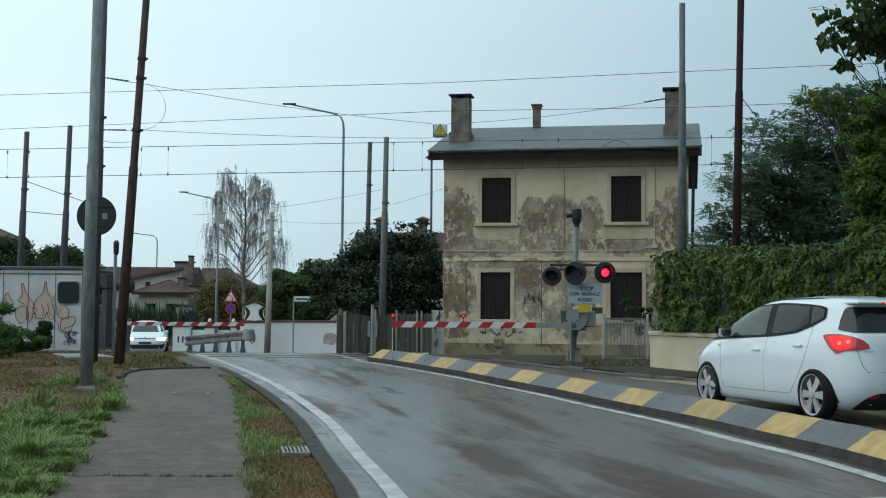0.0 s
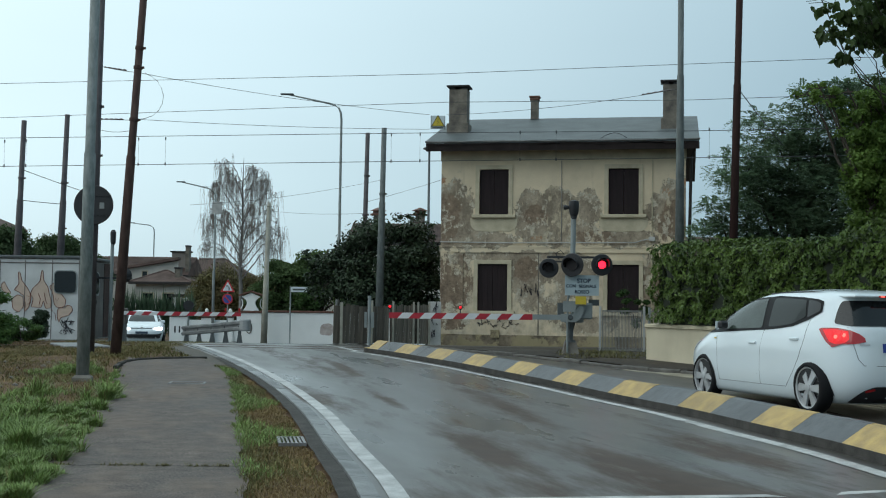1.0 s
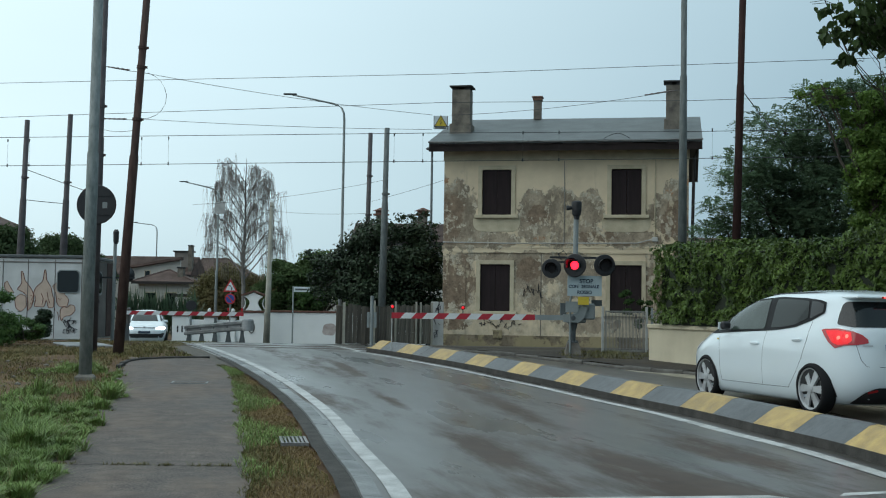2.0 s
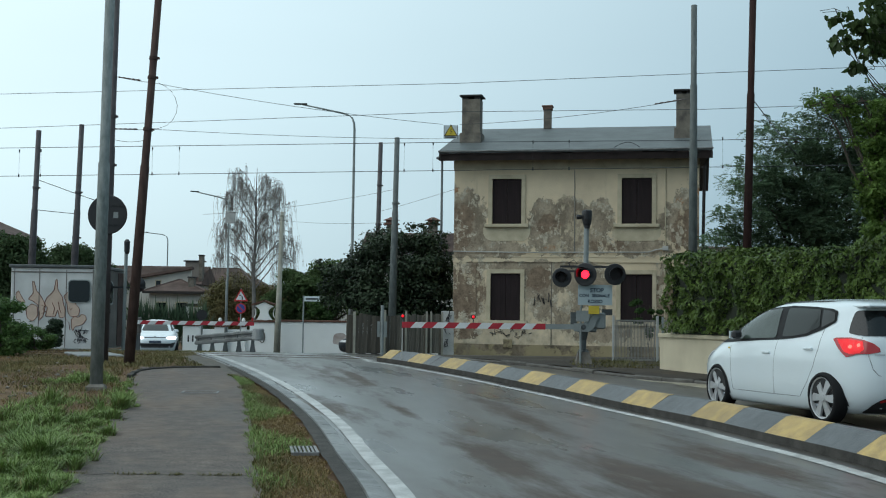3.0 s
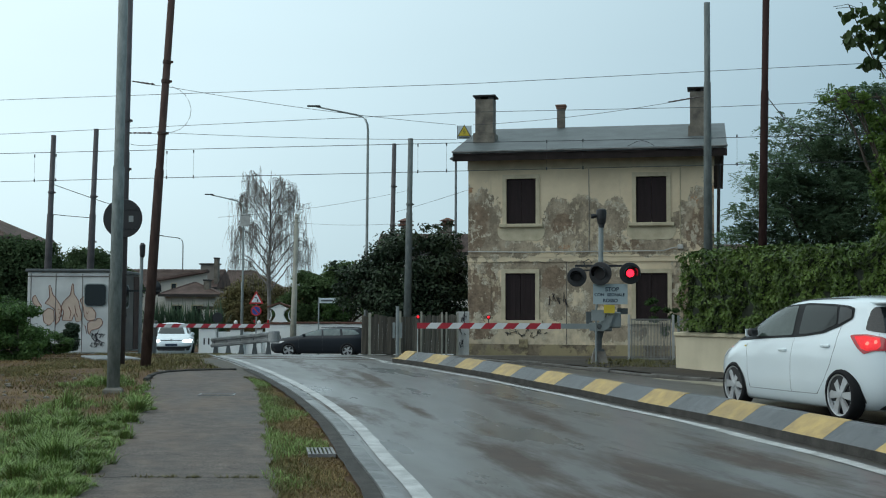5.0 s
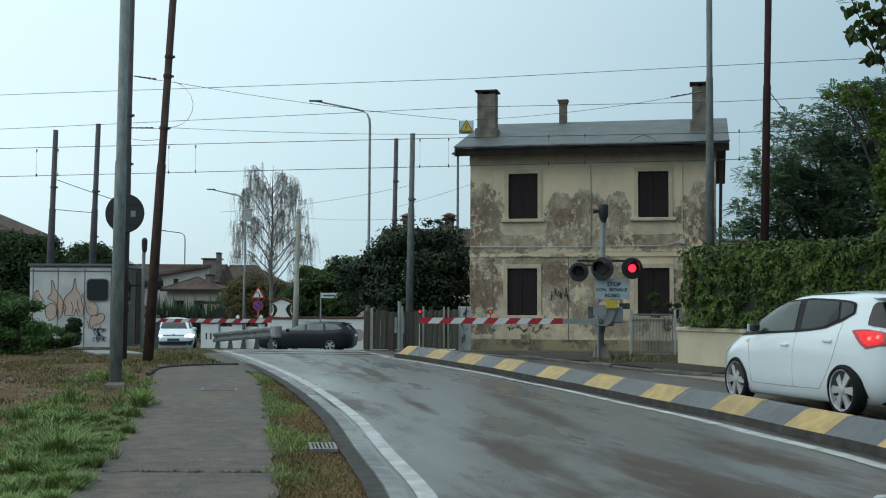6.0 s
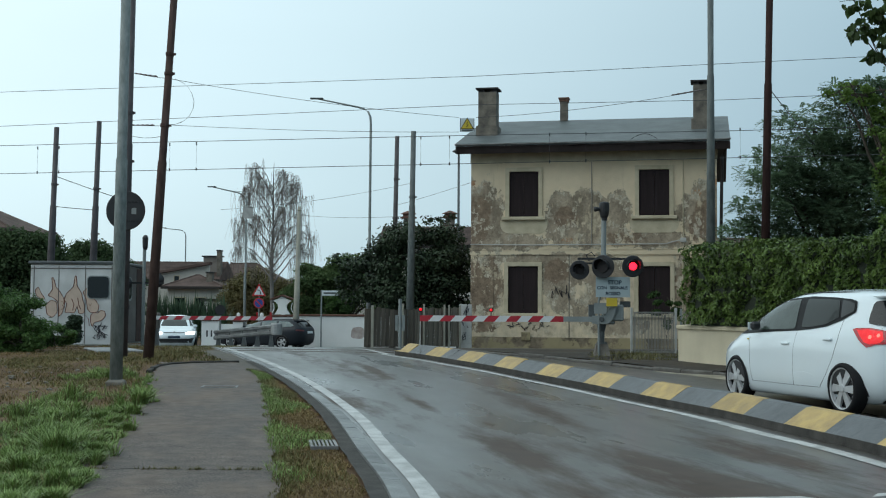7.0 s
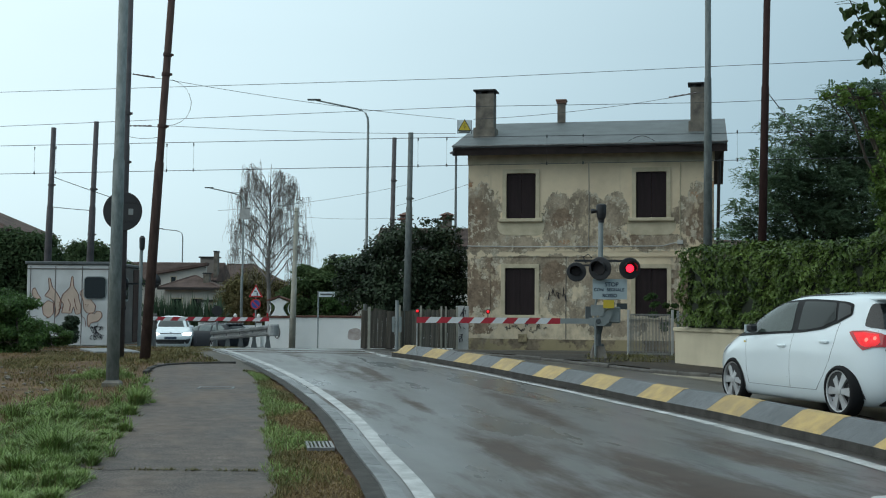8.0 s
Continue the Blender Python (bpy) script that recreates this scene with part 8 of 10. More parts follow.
# shrubs of the left verge
tree("verge_bush", (-10.9, 30.5, 0.38), [(-11.1, 30.5, 1.12, 0.72, 0.8, 0.72), (-11.9, 30.7, 1.40, 0.9, 0.8, 0.90), (-10.8, 30.4, 0.75, 0.5, 0.6, 0.42), (-12.7, 31, 1.2, 0.9, 0.8, 0.9), (-11.2, 30.3, 0.6, 0.6, 0.5, 0.45), (-12.1, 30.4, 0.7, 0.8, 0.6, 0.6)], 36000, 0.085, "leaf_bush", "dense green bush before the cabin", "shrub", seed=13, trunk_r=0.04, clump=26)
tree("verge_bush", (-12.25, 38.0, 0.36), [(-12.22, 38.0, 0.70, 0.33, 0.30, 0.40), (-12.18, 38.0, 1.02, 0.28, 0.28, 0.30)], 9000, 0.065, "leaf_dark", "small round dark bush at the cabin wall", "shrub", seed=14, trunk_r=0.02, clump=110)
tree("verge_bush", (-11.4, 34.5, 0.38), [(-11.6, 34.5, 0.65, 0.6, 0.5, 0.38), (-12.3, 34.5, 0.75, 0.6, 0.5, 0.5)], 12000, 0.075, "leaf_bush", "low green bush before the cabin", "shrub", seed=15, trunk_r=0.02, clump=40)
tree("window_shrub", (5.0, 31.6, 0.36), [(4.72, 31.6, 1.85, 0.30, 0.2, 0.34), (5.12, 31.6, 1.60, 0.30, 0.2, 0.42), (4.92, 31.5, 1.30, 0.34, 0.2, 0.30)], 1500, 0.075, "leaf_mid", "thin leafy shrub behind the gate", "shrub", seed=16, trunk_r=0.014, clump=22, slim=0.5)


def make_birch():
    rng = np.random.default_rng(21)
    root = thing("weeping_birch", (-11.2, 70, -0.35), "tall weeping birch with thin hanging twigs and few leaves", "tree")
    trunk = [(0, 0, 0), (0.05, 0, 2.0), (-0.04, 0, 4.2), (0.06, 0, 6.4), (0.02, 0, 8.6), (0.05, 0, 10.1)]
    part("trunk", one(tube, trunk, [0.14, 0.12, 0.095, 0.065, 0.035, 0.012], 8), M["birch_bark"], root)

    def arch(p, reach, rise, az, droop, count):
        """Points of a branch that climbs, bends over and hangs its tip."""
        h = Vector((math.cos(az), math.sin(az), 0))
        out = []
        for k in range(count + 1):
            t = k / count
            out.append(p + h * reach * t ** 0.85 + Vector((0, 0, rise * math.sin(t * 1.75) - droop * max(0.0, t - 0.6) ** 1.5)) + Vector(rng.normal(0, 0.025, 3)))
        return out

    tips = []
    for i in range(34):
        z = 3.3 + 5.4 * i / 33
        az = i * 2.399 + rng.uniform(-0.3, 0.3)
        reach = (2.55 - 0.28 * max(0.0, z - 4.6)) * rng.uniform(0.65, 1.05) * (1.15 if math.cos(az) < 0 else 0.95)
        rise = min(reach * rng.uniform(0.60, 1.0) + 0.12 * max(0.0, z - 6.0), 10.2 - z)
        pts = arch(Vector((0.03, 0, z)), reach, rise, az, 1.6, 7)
        r0 = 0.050 - 0.0035 * z
        part("limb", one(tube, pts, [r0 * (1 - 0.8 * k / 7) + 0.004 for k in range(8)], 5), M["birch_bark"], root)
        for k in range(9):
            u = rng.uniform(0.3, 1.0) * 6.99
            a = pts[int(u)] + (pts[int(u) + 1] - pts[int(u)]) * (u % 1)
            sub = arch(a, rng.uniform(0.25, 0.75), rng.uniform(0.05, 0.40), az + rng.uniform(-1.5, 1.5), 0.5, 4)
            if k < 5:
                part("branchlet", one(tube, sub, [0.014, 0.012, 0.010, 0.008, 0.006], 4), M["birch_bark"], root)
            for _ in range(7):
                v = rng.uniform(0.2, 1.0) * 3.99
                tips.append(sub[int(v)] + (sub[int(v) + 1] - sub[int(v)]) * (v % 1))
    verts, faces, lv, lf = [], [], [], []
    for p in tips:
        ln = rng.uniform(0.5, 1.9)
        sway = Vector((rng.normal(0, 0.10), rng.normal(0, 0.10), 0))
        prev = None
        for i in range(5):
            t = i / 4
            c = p + sway * (t ** 0.6) * 1.3 + Vector((rng.normal(0, 0.02), 0, -ln * t))
            r = 0.0068 * (1 - 0.5 * t)
            k = len(verts)
            verts += [c + Vector((r, 0, 0)), c + Vector((-r * 0.5, r, 0)), c + Vector((-r * 0.5, -r, 0))]
            if prev is not None:
                for j in range(3):
                    faces.append((prev + j, prev + (j + 1) % 3, k + (j + 1) % 3, k + j))
            prev = k
            for _ in range(1 if rng.uniform() < 0.16 else 0):
                u = Vector((rng.normal(0, 0.03), rng.normal(0, 0.03), rng.normal(0, 0.1)))
                k2 = len(lv)
                s_ = rng.uniform(0.03, 0.055)
                d = Vector(rng.normal(0, 1, 3)).normalized() * s_
                e = d.orthogonal().normalized() * s_ * 0.5
                lv += [c + u - d, c + u + e, c + u + d, c + u - e]
                lf += [(k2, k2 + 1, k2 + 2), (k2, k2 + 2, k2 + 3)]
    raw("hanging_twig", verts, faces, M["birch_twig"], root, "", "stuff")
    raw("crown", lv, lf, M["birch_leaf"], root, "", "stuff")


make_birch()


def make_spiky_row():
    """The row of sword-leaved plants behind the waiting car."""
    rng = np.random.default_rng(31)
    for i in range(12):
        x, y = -18.0 + i * 0.37, 70.0 + rng.uniform(-0.2, 0.2)
        root = thing("sword_leaf_plant", (x, y, -0.35), "dark green sword-leaved garden plant", "plant", "row of sword-leaved plants")
        verts, faces = [], []
        for k in range(110):
            a_ = rng.uniform(0, 6.283)
            lean = abs(rng.normal(0, 0.42))
            ln = rng.uniform(0.9, 2.35) * (1 - lean * 0.4)
            d = Vector((math.cos(a_) * lean, math.sin(a_) * lean, 1)).normalized()
            s = Vector((-math.sin(a_), math.cos(a_), 0)) * 0.05
            b0 = Vector((rng.normal(0, 0.06), rng.normal(0, 0.06), rng.uniform(0, 0.9)))
            n = len(verts)
            verts += [b0 - s, b0 + s, b0 + d * ln * 0.6 + s * 0.8, b0 + d * ln * 0.6 - s * 0.8, b0 + d * ln]
            faces += [(n, n + 1, n + 2, n + 3), (n + 3, n + 2, n + 4)]
        raw("leaf_tuft", verts, faces, M["leaf_spike"], root, "", "stuff")


make_spiky_row()


# ---- the cabin with sprayed paint ----
def rounded_box_outline(x0, x1, z0, z1, r):
    return rounded([(x0, z0), (x1, z0), (x1, z1), (x0, z1)], r, 5)


def flat_shape(outline, y, t, m=None):
    """A flat plate of an outline in x-z, from y to y - t."""
    bm = bmesh.new()
    f = [bm.verts.new((u, y - t, v)) for u, v in outline]
    b = [bm.verts.new((u, y, v)) for u, v in outline]
    es = [bm.edges.new((f[i], f[(i + 1) % len(f)])) for i in range(len(f))]
    bmesh.ops.triangle_fill(bm, edges=es, use_beauty=True)
    for i in range(len(f)):
        j = (i + 1) % len(f)
        bm.faces.new((f[i], f[j], b[j], b[i]))
    if m is not None:
        bmesh.ops.transform(bm, matrix=m, verts=bm.verts)
    bmesh.ops.recalc_face_normals(bm, faces=bm.faces)
    return bm


def make_cabin():
    root = thing("trackside_cabin", (-14.25, 40.0, 0.28), "dirty white metal trackside cabin with salmon sprayed shapes", "cabin")
    w, d, h = 2.72, 3.6, 2.62
    bm = bmesh.new()
    box(bm, 0, w, 0, d, 0.0, h, 0.03)
    part("body", bm, M["van"], root)
    bm = bmesh.new()
    box(bm, -0.06, w + 0.06, -0.06, d + 0.06, h + 0.001, h + 0.10, 0.02)
    part("roof", bm, M["dark_galv"], root)
    for x in (0.12, 0.93, 1.80, 2.66):
        part("seam_strip", boxes([(x - 0.012, x + 0.012, -0.012, -0.001, 0.05, h - 0.05)]), M["van_grey"], root)
    part("rail_strip", boxes([(0.01, w - 0.01, -0.014, -0.001, h - 0.16, h - 0.12)]), M["van_grey"], root)
    part("rusty_panel", boxes([(w + 0.013, w + 0.03, d - 0.9, d - 0.06, 0.06, h - 0.06)]), M["rust"], root, "rusty brown side panel")
    part("side_cladding", boxes([(w + 0.001, w + 0.012, 0.25, d - 0.05, 0.04, h - 0.03)]), M["van_grey"], root, "grimy grey side cladding")
    win = part("window", flat_shape(rounded_box_outline(1.86, 2.60, 1.50, 2.25, 0.16), -0.001, 0.03), M["galv"], root, "rounded cabin window")
    part("pane", flat_shape(rounded_box_outline(1.89, 2.57, 1.53, 2.22, 0.14), -0.032, 0.006), M["car_glass"], win)
    ms = Matrix.Translation((w + 0.012, 0, 0)) @ Matrix.Rotation(radians(90), 4, "Z")
    win = part("window", flat_shape(rounded_box_outline(0.95, 2.05, 1.45, 2.25, 0.2), -0.001, 0.03, ms), M["galv"], root)
    part("pane", flat_shape(rounded_box_outline(1.02, 1.98, 1.52, 2.18, 0.17), -0.032, 0.006, ms), M["car_glass"], win)
    # sprayed shapes: three flames and a heart, outlined in brown
    flames = [
        [(0.58, 1.60), (0.74, 1.80), (0.70, 2.18), (0.76, 2.18), (0.84, 1.88), (1.00, 1.69), (1.09, 1.54), (1.14, 1.36), (1.07, 1.05), (0.94, 0.90), (0.96, 1.17), (0.90, 1.42), (0.74, 1.54)],
        [(1.15, 1.05), (1.21, 1.35), (1.11, 1.45), (1.18, 1.66), (1.41, 1.88), (1.46, 2.24), (1.50, 2.24), (1.53, 1.91), (1.68, 1.69), (1.72, 1.47), (1.78, 1.29), (1.78, 1.04), (1.61, 1.01), (1.54, 1.28), (1.47, 1.04), (1.24, 1.06)],
        [(1.72, 1.72), (1.91, 1.88), (1.98, 1.72), (2.11, 1.48), (2.26, 1.30), (2.22, 1.08), (1.98, 1.05), (1.88, 1.17), (1.84, 1.48)],
        [(1.99, 0.98), (2.11, 1.08), (2.21, 1.02), (2.31, 1.14), (2.45, 1.10), (2.48, 0.95), (2.35, 0.80), (2.11, 0.74), (2.05, 0.58), (1.99, 0.74)],
        [(0.17, 1.78), (0.27, 1.88), (0.37, 1.66), (0.50, 1.50), (0.40, 1.47), (0.20, 1.60)],
        [(0.52, 1.30), (0.70, 1.46), (0.88, 1.38), (0.90, 1.05), (0.74, 0.88), (0.56, 1.0)],
    ]
    for o in flames:
        oo = rounded(o, 0.05, 3)
        sp = part("sprayed_shape", flat_shape(oo, -0.002, 0.003), M["spray_pink"], root, "salmon sprayed shape with brown outline")
        bm = bmesh.new()
        tube(bm, [(u, -0.010, v) for u, v in oo] + [(oo[0][0], -0.010, oo[0][1])], 0.0105, 4)
        part("outline", bm, M["spray_brown"], sp)
    for pts in ([(1.00, 1.42), (1.12, 1.38), (1.06, 1.28), (1.16, 1.22), (1.02, 1.14)], [(1.36, 1.50), (1.44, 1.32), (1.40, 1.12)], [(1.56, 1.52), (1.60, 1.30), (1.66, 1.16)], [(1.92, 1.34), (1.97, 1.27), (2.02, 1.34)], [(1.80, 1.0), (1.92, 0.86), (1.96, 0.62)]):
        bm = bmesh.new()
        tube(bm, [(u, -0.012, v) for u, v in pts], 0.010, 4)
        part("outline", bm, M["spray_brown"], root)
    rng = random.Random(2)
    bm = bmesh.new()
    for i in range(30):
        x, z = 2.10 + 0.36 * rng.random(), 0.18 + 0.42 * rng.random()
        tube(bm, [(x, -0.012, z), (x + rng.uniform(-0.08, 0.08), -0.012, z + rng.uniform(0.04, 0.14)), (x + rng.uniform(-0.02, 0.14), -0.012, z + rng.uniform(-0.04, 0.06))], 0.011, 4)
    part("scribble", bm, M["spray_black"], root, "black unreadable scribble")
    bm = bmesh.new()
    for i in range(10):
        y, z = 0.6 + 1.2 * rng.random(), 0.75 + 0.45 * rng.random()
        tube(bm, [(w + 0.018, y, z), (w + 0.018, y + rng.uniform(-0.2, 0.2), z + rng.uniform(0.05, 0.2)), (w + 0.018, y + rng.uniform(-0.1, 0.3), z)], 0.016, 4)
    part("scribble", bm, M["spray_black"], root)


make_cabin()
ob = part("concrete_slab", one(box, -0.55, 0.55, -1.3, 1.3, -0.05, 0.05, 0.02), M["concrete"], None, "flat concrete slab in the grass by the railway")
ob.matrix_world = pose(-9.1, 31.6, lift(-9.1, 31.6), 0, 0, 25)
tagged(ob, "", "slab")


# ---- the street beyond ----
def make_white_wall():
    root = thing("garden_wall", (0, 0, 0), "white painted garden wall with red clay coping", "wall")
    for i, (xa, xb, y, z1) in enumerate(((-8.55, -4.3, 60.0, 1.14), (-4.3, 10.0, 60.0, 1.14), (-9.75, -8.56, 60.0, 1.10))):
        part("wall_body", one(box, xa, xb - 0.003, y, y + 0.25, -0.45, z1), M["wall_white"], root)
        part("coping", one(box, xa - 0.03, xb, y - 0.06, y + 0.31, z1 + 0.001, z1 + 0.10, 0.02), M["coping"], root, "red clay coping")
    # worn round patch
    ob = part("bare_patch", flat_shape(rounded([(-0.42, -0.3), (0.3, -0.36), (0.42, 0.1), (0.2, 0.36), (-0.34, 0.28)], 0.2, 4), 0, 0.003), M["bare_brick"], root, "patch of bare brick in the white paint")
    ob.matrix_basis = pose(-5.40, 59.996, 0.36) @ Matrix.Scale(0.85, 4)
    # garden gate top: a waisted white body under a small tiled gable
    root = thing("gate_top", (-9.08, 60.12, 1.22), "white waisted garden gate top with a small tiled roof", "gate pillar")
    half = [(0.38, 0.0), (0.30, 0.10), (0.22, 0.24), (0.19, 0.36), (0.22, 0.48), (0.31, 0.58), (0.44, 0.66)]
    part("waisted_body", flat_shape([(-u, v) for u, v in half] + [(0, 0.86)] + [(u, v) for u, v in reversed(half)], 0.13, 0.26), M["wall_white"], root)
    for sx in (-1, 1):
        bm = bmesh.new()
        v = [bm.verts.new(p) for p in ((sx * -0.02, -0.22, 0.90), (sx * 0.60, -0.22, 0.69), (sx * 0.60, 0.28, 0.69), (sx * -0.02, 0.28, 0.90), (sx * -0.02, -0.22, 0.97), (sx * 0.60, -0.22, 0.755), (sx * 0.60, 0.28, 0.755), (sx * -0.02, 0.28, 0.97))]
        for f in ((0, 1, 2, 3), (4, 5, 6, 7), (0, 1, 5, 4), (1, 2, 6, 5), (2, 3, 7, 6), (3, 0, 4, 7)):
            bm.faces.new([v[i] for i in f])
        bmesh.ops.recalc_face_normals(bm, faces=bm.faces)
        part("roof_slope", bm, M["coping"], root, "clay tiled slope")
        bm = bmesh.new()
        tube(bm, [(sx * (0.62 - 0.20 * math.cos(k)), 0.05, 0.34 + 0.30 * math.sin(k)) for k in (-1.3, -0.9, -0.4, 0.0, 0.4, 0.8)], 0.025, 5)
        part("scroll", bm, M["wall_white"], root)
    # the wall beyond the side street, with pillars and clay caps
    root = thing("low_wall", (0, 0, 0), "white low wall with dark slots and clay caps", "wall")
    part("back_wall", one(box, -13.6, -9.3, 66.2, 66.4, -0.9, 0.66), M["wall_white"], root)
    for x0, x1, ht in ((-14.28, -13.38, 0.82), (-12.60, -11.95, 0.78), (-11.25, -10.95, 0.80), (-10.45, -9.55, 0.98)):
        part("pillar", one(box, x0, x1, 66.0, 66.42, -0.9, ht), M["wall_white"], root)
        part("cap", one(box, x0 - 0.05, x1 + 0.05, 65.92, 66.48, ht + 0.001, ht + 0.14, 0.03), M["coping"], root)
    for x in (-14.02, -13.78):
        part("slot", one(box, x, x + 0.08, 65.994, 65.999, -0.02, 0.32), M["black"], root)
    for x in (-12.35, -11.1, -10.55, -9.95):
        base = 0.98 if x > -10.5 else 0.79
        base = base + 0.142 if x != -10.55 else 0.661
        root = thing("wall_ornament", (x, 66.2, base), "small pale stone ornament on the low wall", "ornament", "wall ornaments")
        part("figure", one(lathe, [(0.0, 0.11), (0.06, 0.10), (0.11, 0.05), (0.19, 0.11), (0.28, 0.09), (0.35, 0.03)], (0, 0, 0), "z", 10), M["wall_white"], root)
    # oval ring cast on the wall by the gate
    bm = bmesh.new()
    tube(bm, [(-9.15 + 0.13 * math.cos(k * 0.349), 59.99, 0.40 + 0.27 * math.sin(k * 0.349)) for k in range(19)], 0.028, 6)
    tagged(part("wall_ring", bm, M["van_grey"]), "dark oval iron ring on the white wall", "ornament")


make_white_wall()


def disc_on_post(name, place, r, h, label, face="black"):
    root = thing(name, place, label, "road sign")
    bm = bmesh.new()
    tube(bm, [(0, 0, 0), (0, 0, h)], 0.03, 8)
    part("post", bm, M["galv"], root)
    part("disc", one(lathe, [(-0.05, r * 0.98), (-0.042, r), (-0.03, r)], (0, 0, h - r * 0.6), "y", 26), M[face], root)
    return root


disc_on_post("round_sign", (-8.55, 42.5, 0.25), 0.18, 1.30, "small round sign seen from its black back")


def make_warning_sign():
    root = thing("warning_sign", (-10.55, 62.0, -0.38), "triangular bend warning sign above a round blue no-parking sign", "road sign")
    bm = bmesh.new()
    tube(bm, [(0, 0.04, 0), (0, 0.04, 3.15)], 0.03, 8)
    part("post", bm, M["galv"], root)

    def tri(s, y, t):
        return flat_shape(rounded([(-0.36 * s, -0.22 * s), (0.36 * s, -0.22 * s), (0, 0.42 * s)], 0.05 * s, 3), y, t, Matrix.Translation((0, 0, 2.72)))
    part("triangle_border", tri(1.0, 0.0, 0.02), M["sign_red"], root)
    part("triangle_face", tri(0.70, -0.021, 0.004), M["sign_white"], root)
    bm = bmesh.new()
    tube(bm, [(0.07, -0.03, 2.58), (0.07, -0.03, 2.72), (0.0, -0.03, 2.80), (-0.09, -0.03, 2.80)], 0.025, 5)
    part("bend_arrow", bm, M["black"], root)
    part("round_border", one(lathe, [(-0.02, 0.265), (0.0, 0.265)], (0, 0, 2.15), "y", 28), M["sign_red"], root)
    part("round_face", one(lathe, [(-0.026, 0.205), (-0.021, 0.205)], (0, 0, 2.15), "y", 28), M["sign_blue"], root)
    part("slash", flat_shape([(-0.16, 2.28), (-0.12, 2.32), (0.16, 2.02), (0.12, 1.98)], -0.027, 0.003), M["sign_red"], root)


make_warning_sign()


def make_name_sign():
    root = thing("street_name_sign", (-6.97, 58.25, -0.36), "pale street-name plate on a thin post", "sign")
    bm = bmesh.new()
    tube(bm, [(0, 0, 0), (0, 0, 2.75)], 0.035, 8)
    part("post", bm, M["galv"], root)
    part("plate", one(box, 0.0, 0.78, -0.02, 0.02, 2.48, 2.72, 0.008), M["sign_white"], root)
    part("name_bar", boxes([(0.10, 0.68, -0.026, -0.0205, 2.56, 2.64)]), M["dark_galv"], root)


make_name_sign()


def make_guardrail():
    root = thing("guardrail", (0, 0, 0), "short weathered steel guardrail with flared end", "guardrail")
    a, b = Vector((-8.35, 40.6, lift(-8, 40.6))), Vector((-6.0, 38.2, lift(-6, 38.2)))
    t = (b - a)
    ln = t.length
    t.normalize()
    n = Vector((t.y, -t.x, 0)).normalized()
    if n.y > 0:
        n = -n
    prof = [(0.0, 0.40), (0.05, 0.43), (0.05, 0.49), (0.0, 0.53), (0.0, 0.58), (0.05, 0.62), (0.05, 0.68), (0.0, 0.71)]
    bm = bmesh.new()
    rows = []
    for i in range(9):
        p = a + t * ln * i / 8
        rows.append([bm.verts.new(p + n * o + Vector((0, 0, z - 0.17 + 0.15 * i / 8))) for o, z in prof])
    for r0, r1 in zip(rows, rows[1:]):
        for k in range(len(prof) - 1):
            bm.faces.new((r0[k], r0[k + 1], r1[k + 1], r1[k]))
    bmesh.ops.solidify(bm, geom=bm.faces[:], thickness=0.006)
    part("beam", bm, M["rail_steel"], root, "corrugated steel beam")
    part_end = bmesh.new()
    lathe(part_end, [(0.36, 0.16), (0.41, 0.18), (0.68, 0.18), (0.72, 0.16)], b + Vector((0.05, 0.05, 0)), "z", 14)
    part("flared_end", part_end, M["rail_steel"], root)
    for i in range(5):
        p = a + t * ln * (0.06 + 0.22 * i)
        bm = bmesh.new()
        q = [(p.x - 0.09, p.x + 0.09, 0.0), (p.x - 0.045, p.x + 0.045, 0.25), (p.x - 0.05, p.x + 0.05, 0.52)]
        rings = []
        for x0, x1, z in q:
            zz = lift(p.x, p.y) + z
            rings.append([bm.verts.new((x, y, zz)) for x, y in ((x0, p.y + 0.02), (x1, p.y + 0.02), (x1, p.y + 0.12), (x0, p.y + 0.12))])
        skin(bm, rings)
        bmesh.ops.recalc_face_normals(bm, faces=bm.faces)
        part("post", bm, M["dark_galv"], root)
    part("foot_strip", one(box, 0, ln, 0.0, 0.12, 0.0, 0.05), M["kerb"], root).matrix_basis = pose(a.x, a.y - 0.06, 0.24, 0, 0, math.degrees(math.atan2(t.y, t.x)))


make_guardrail()


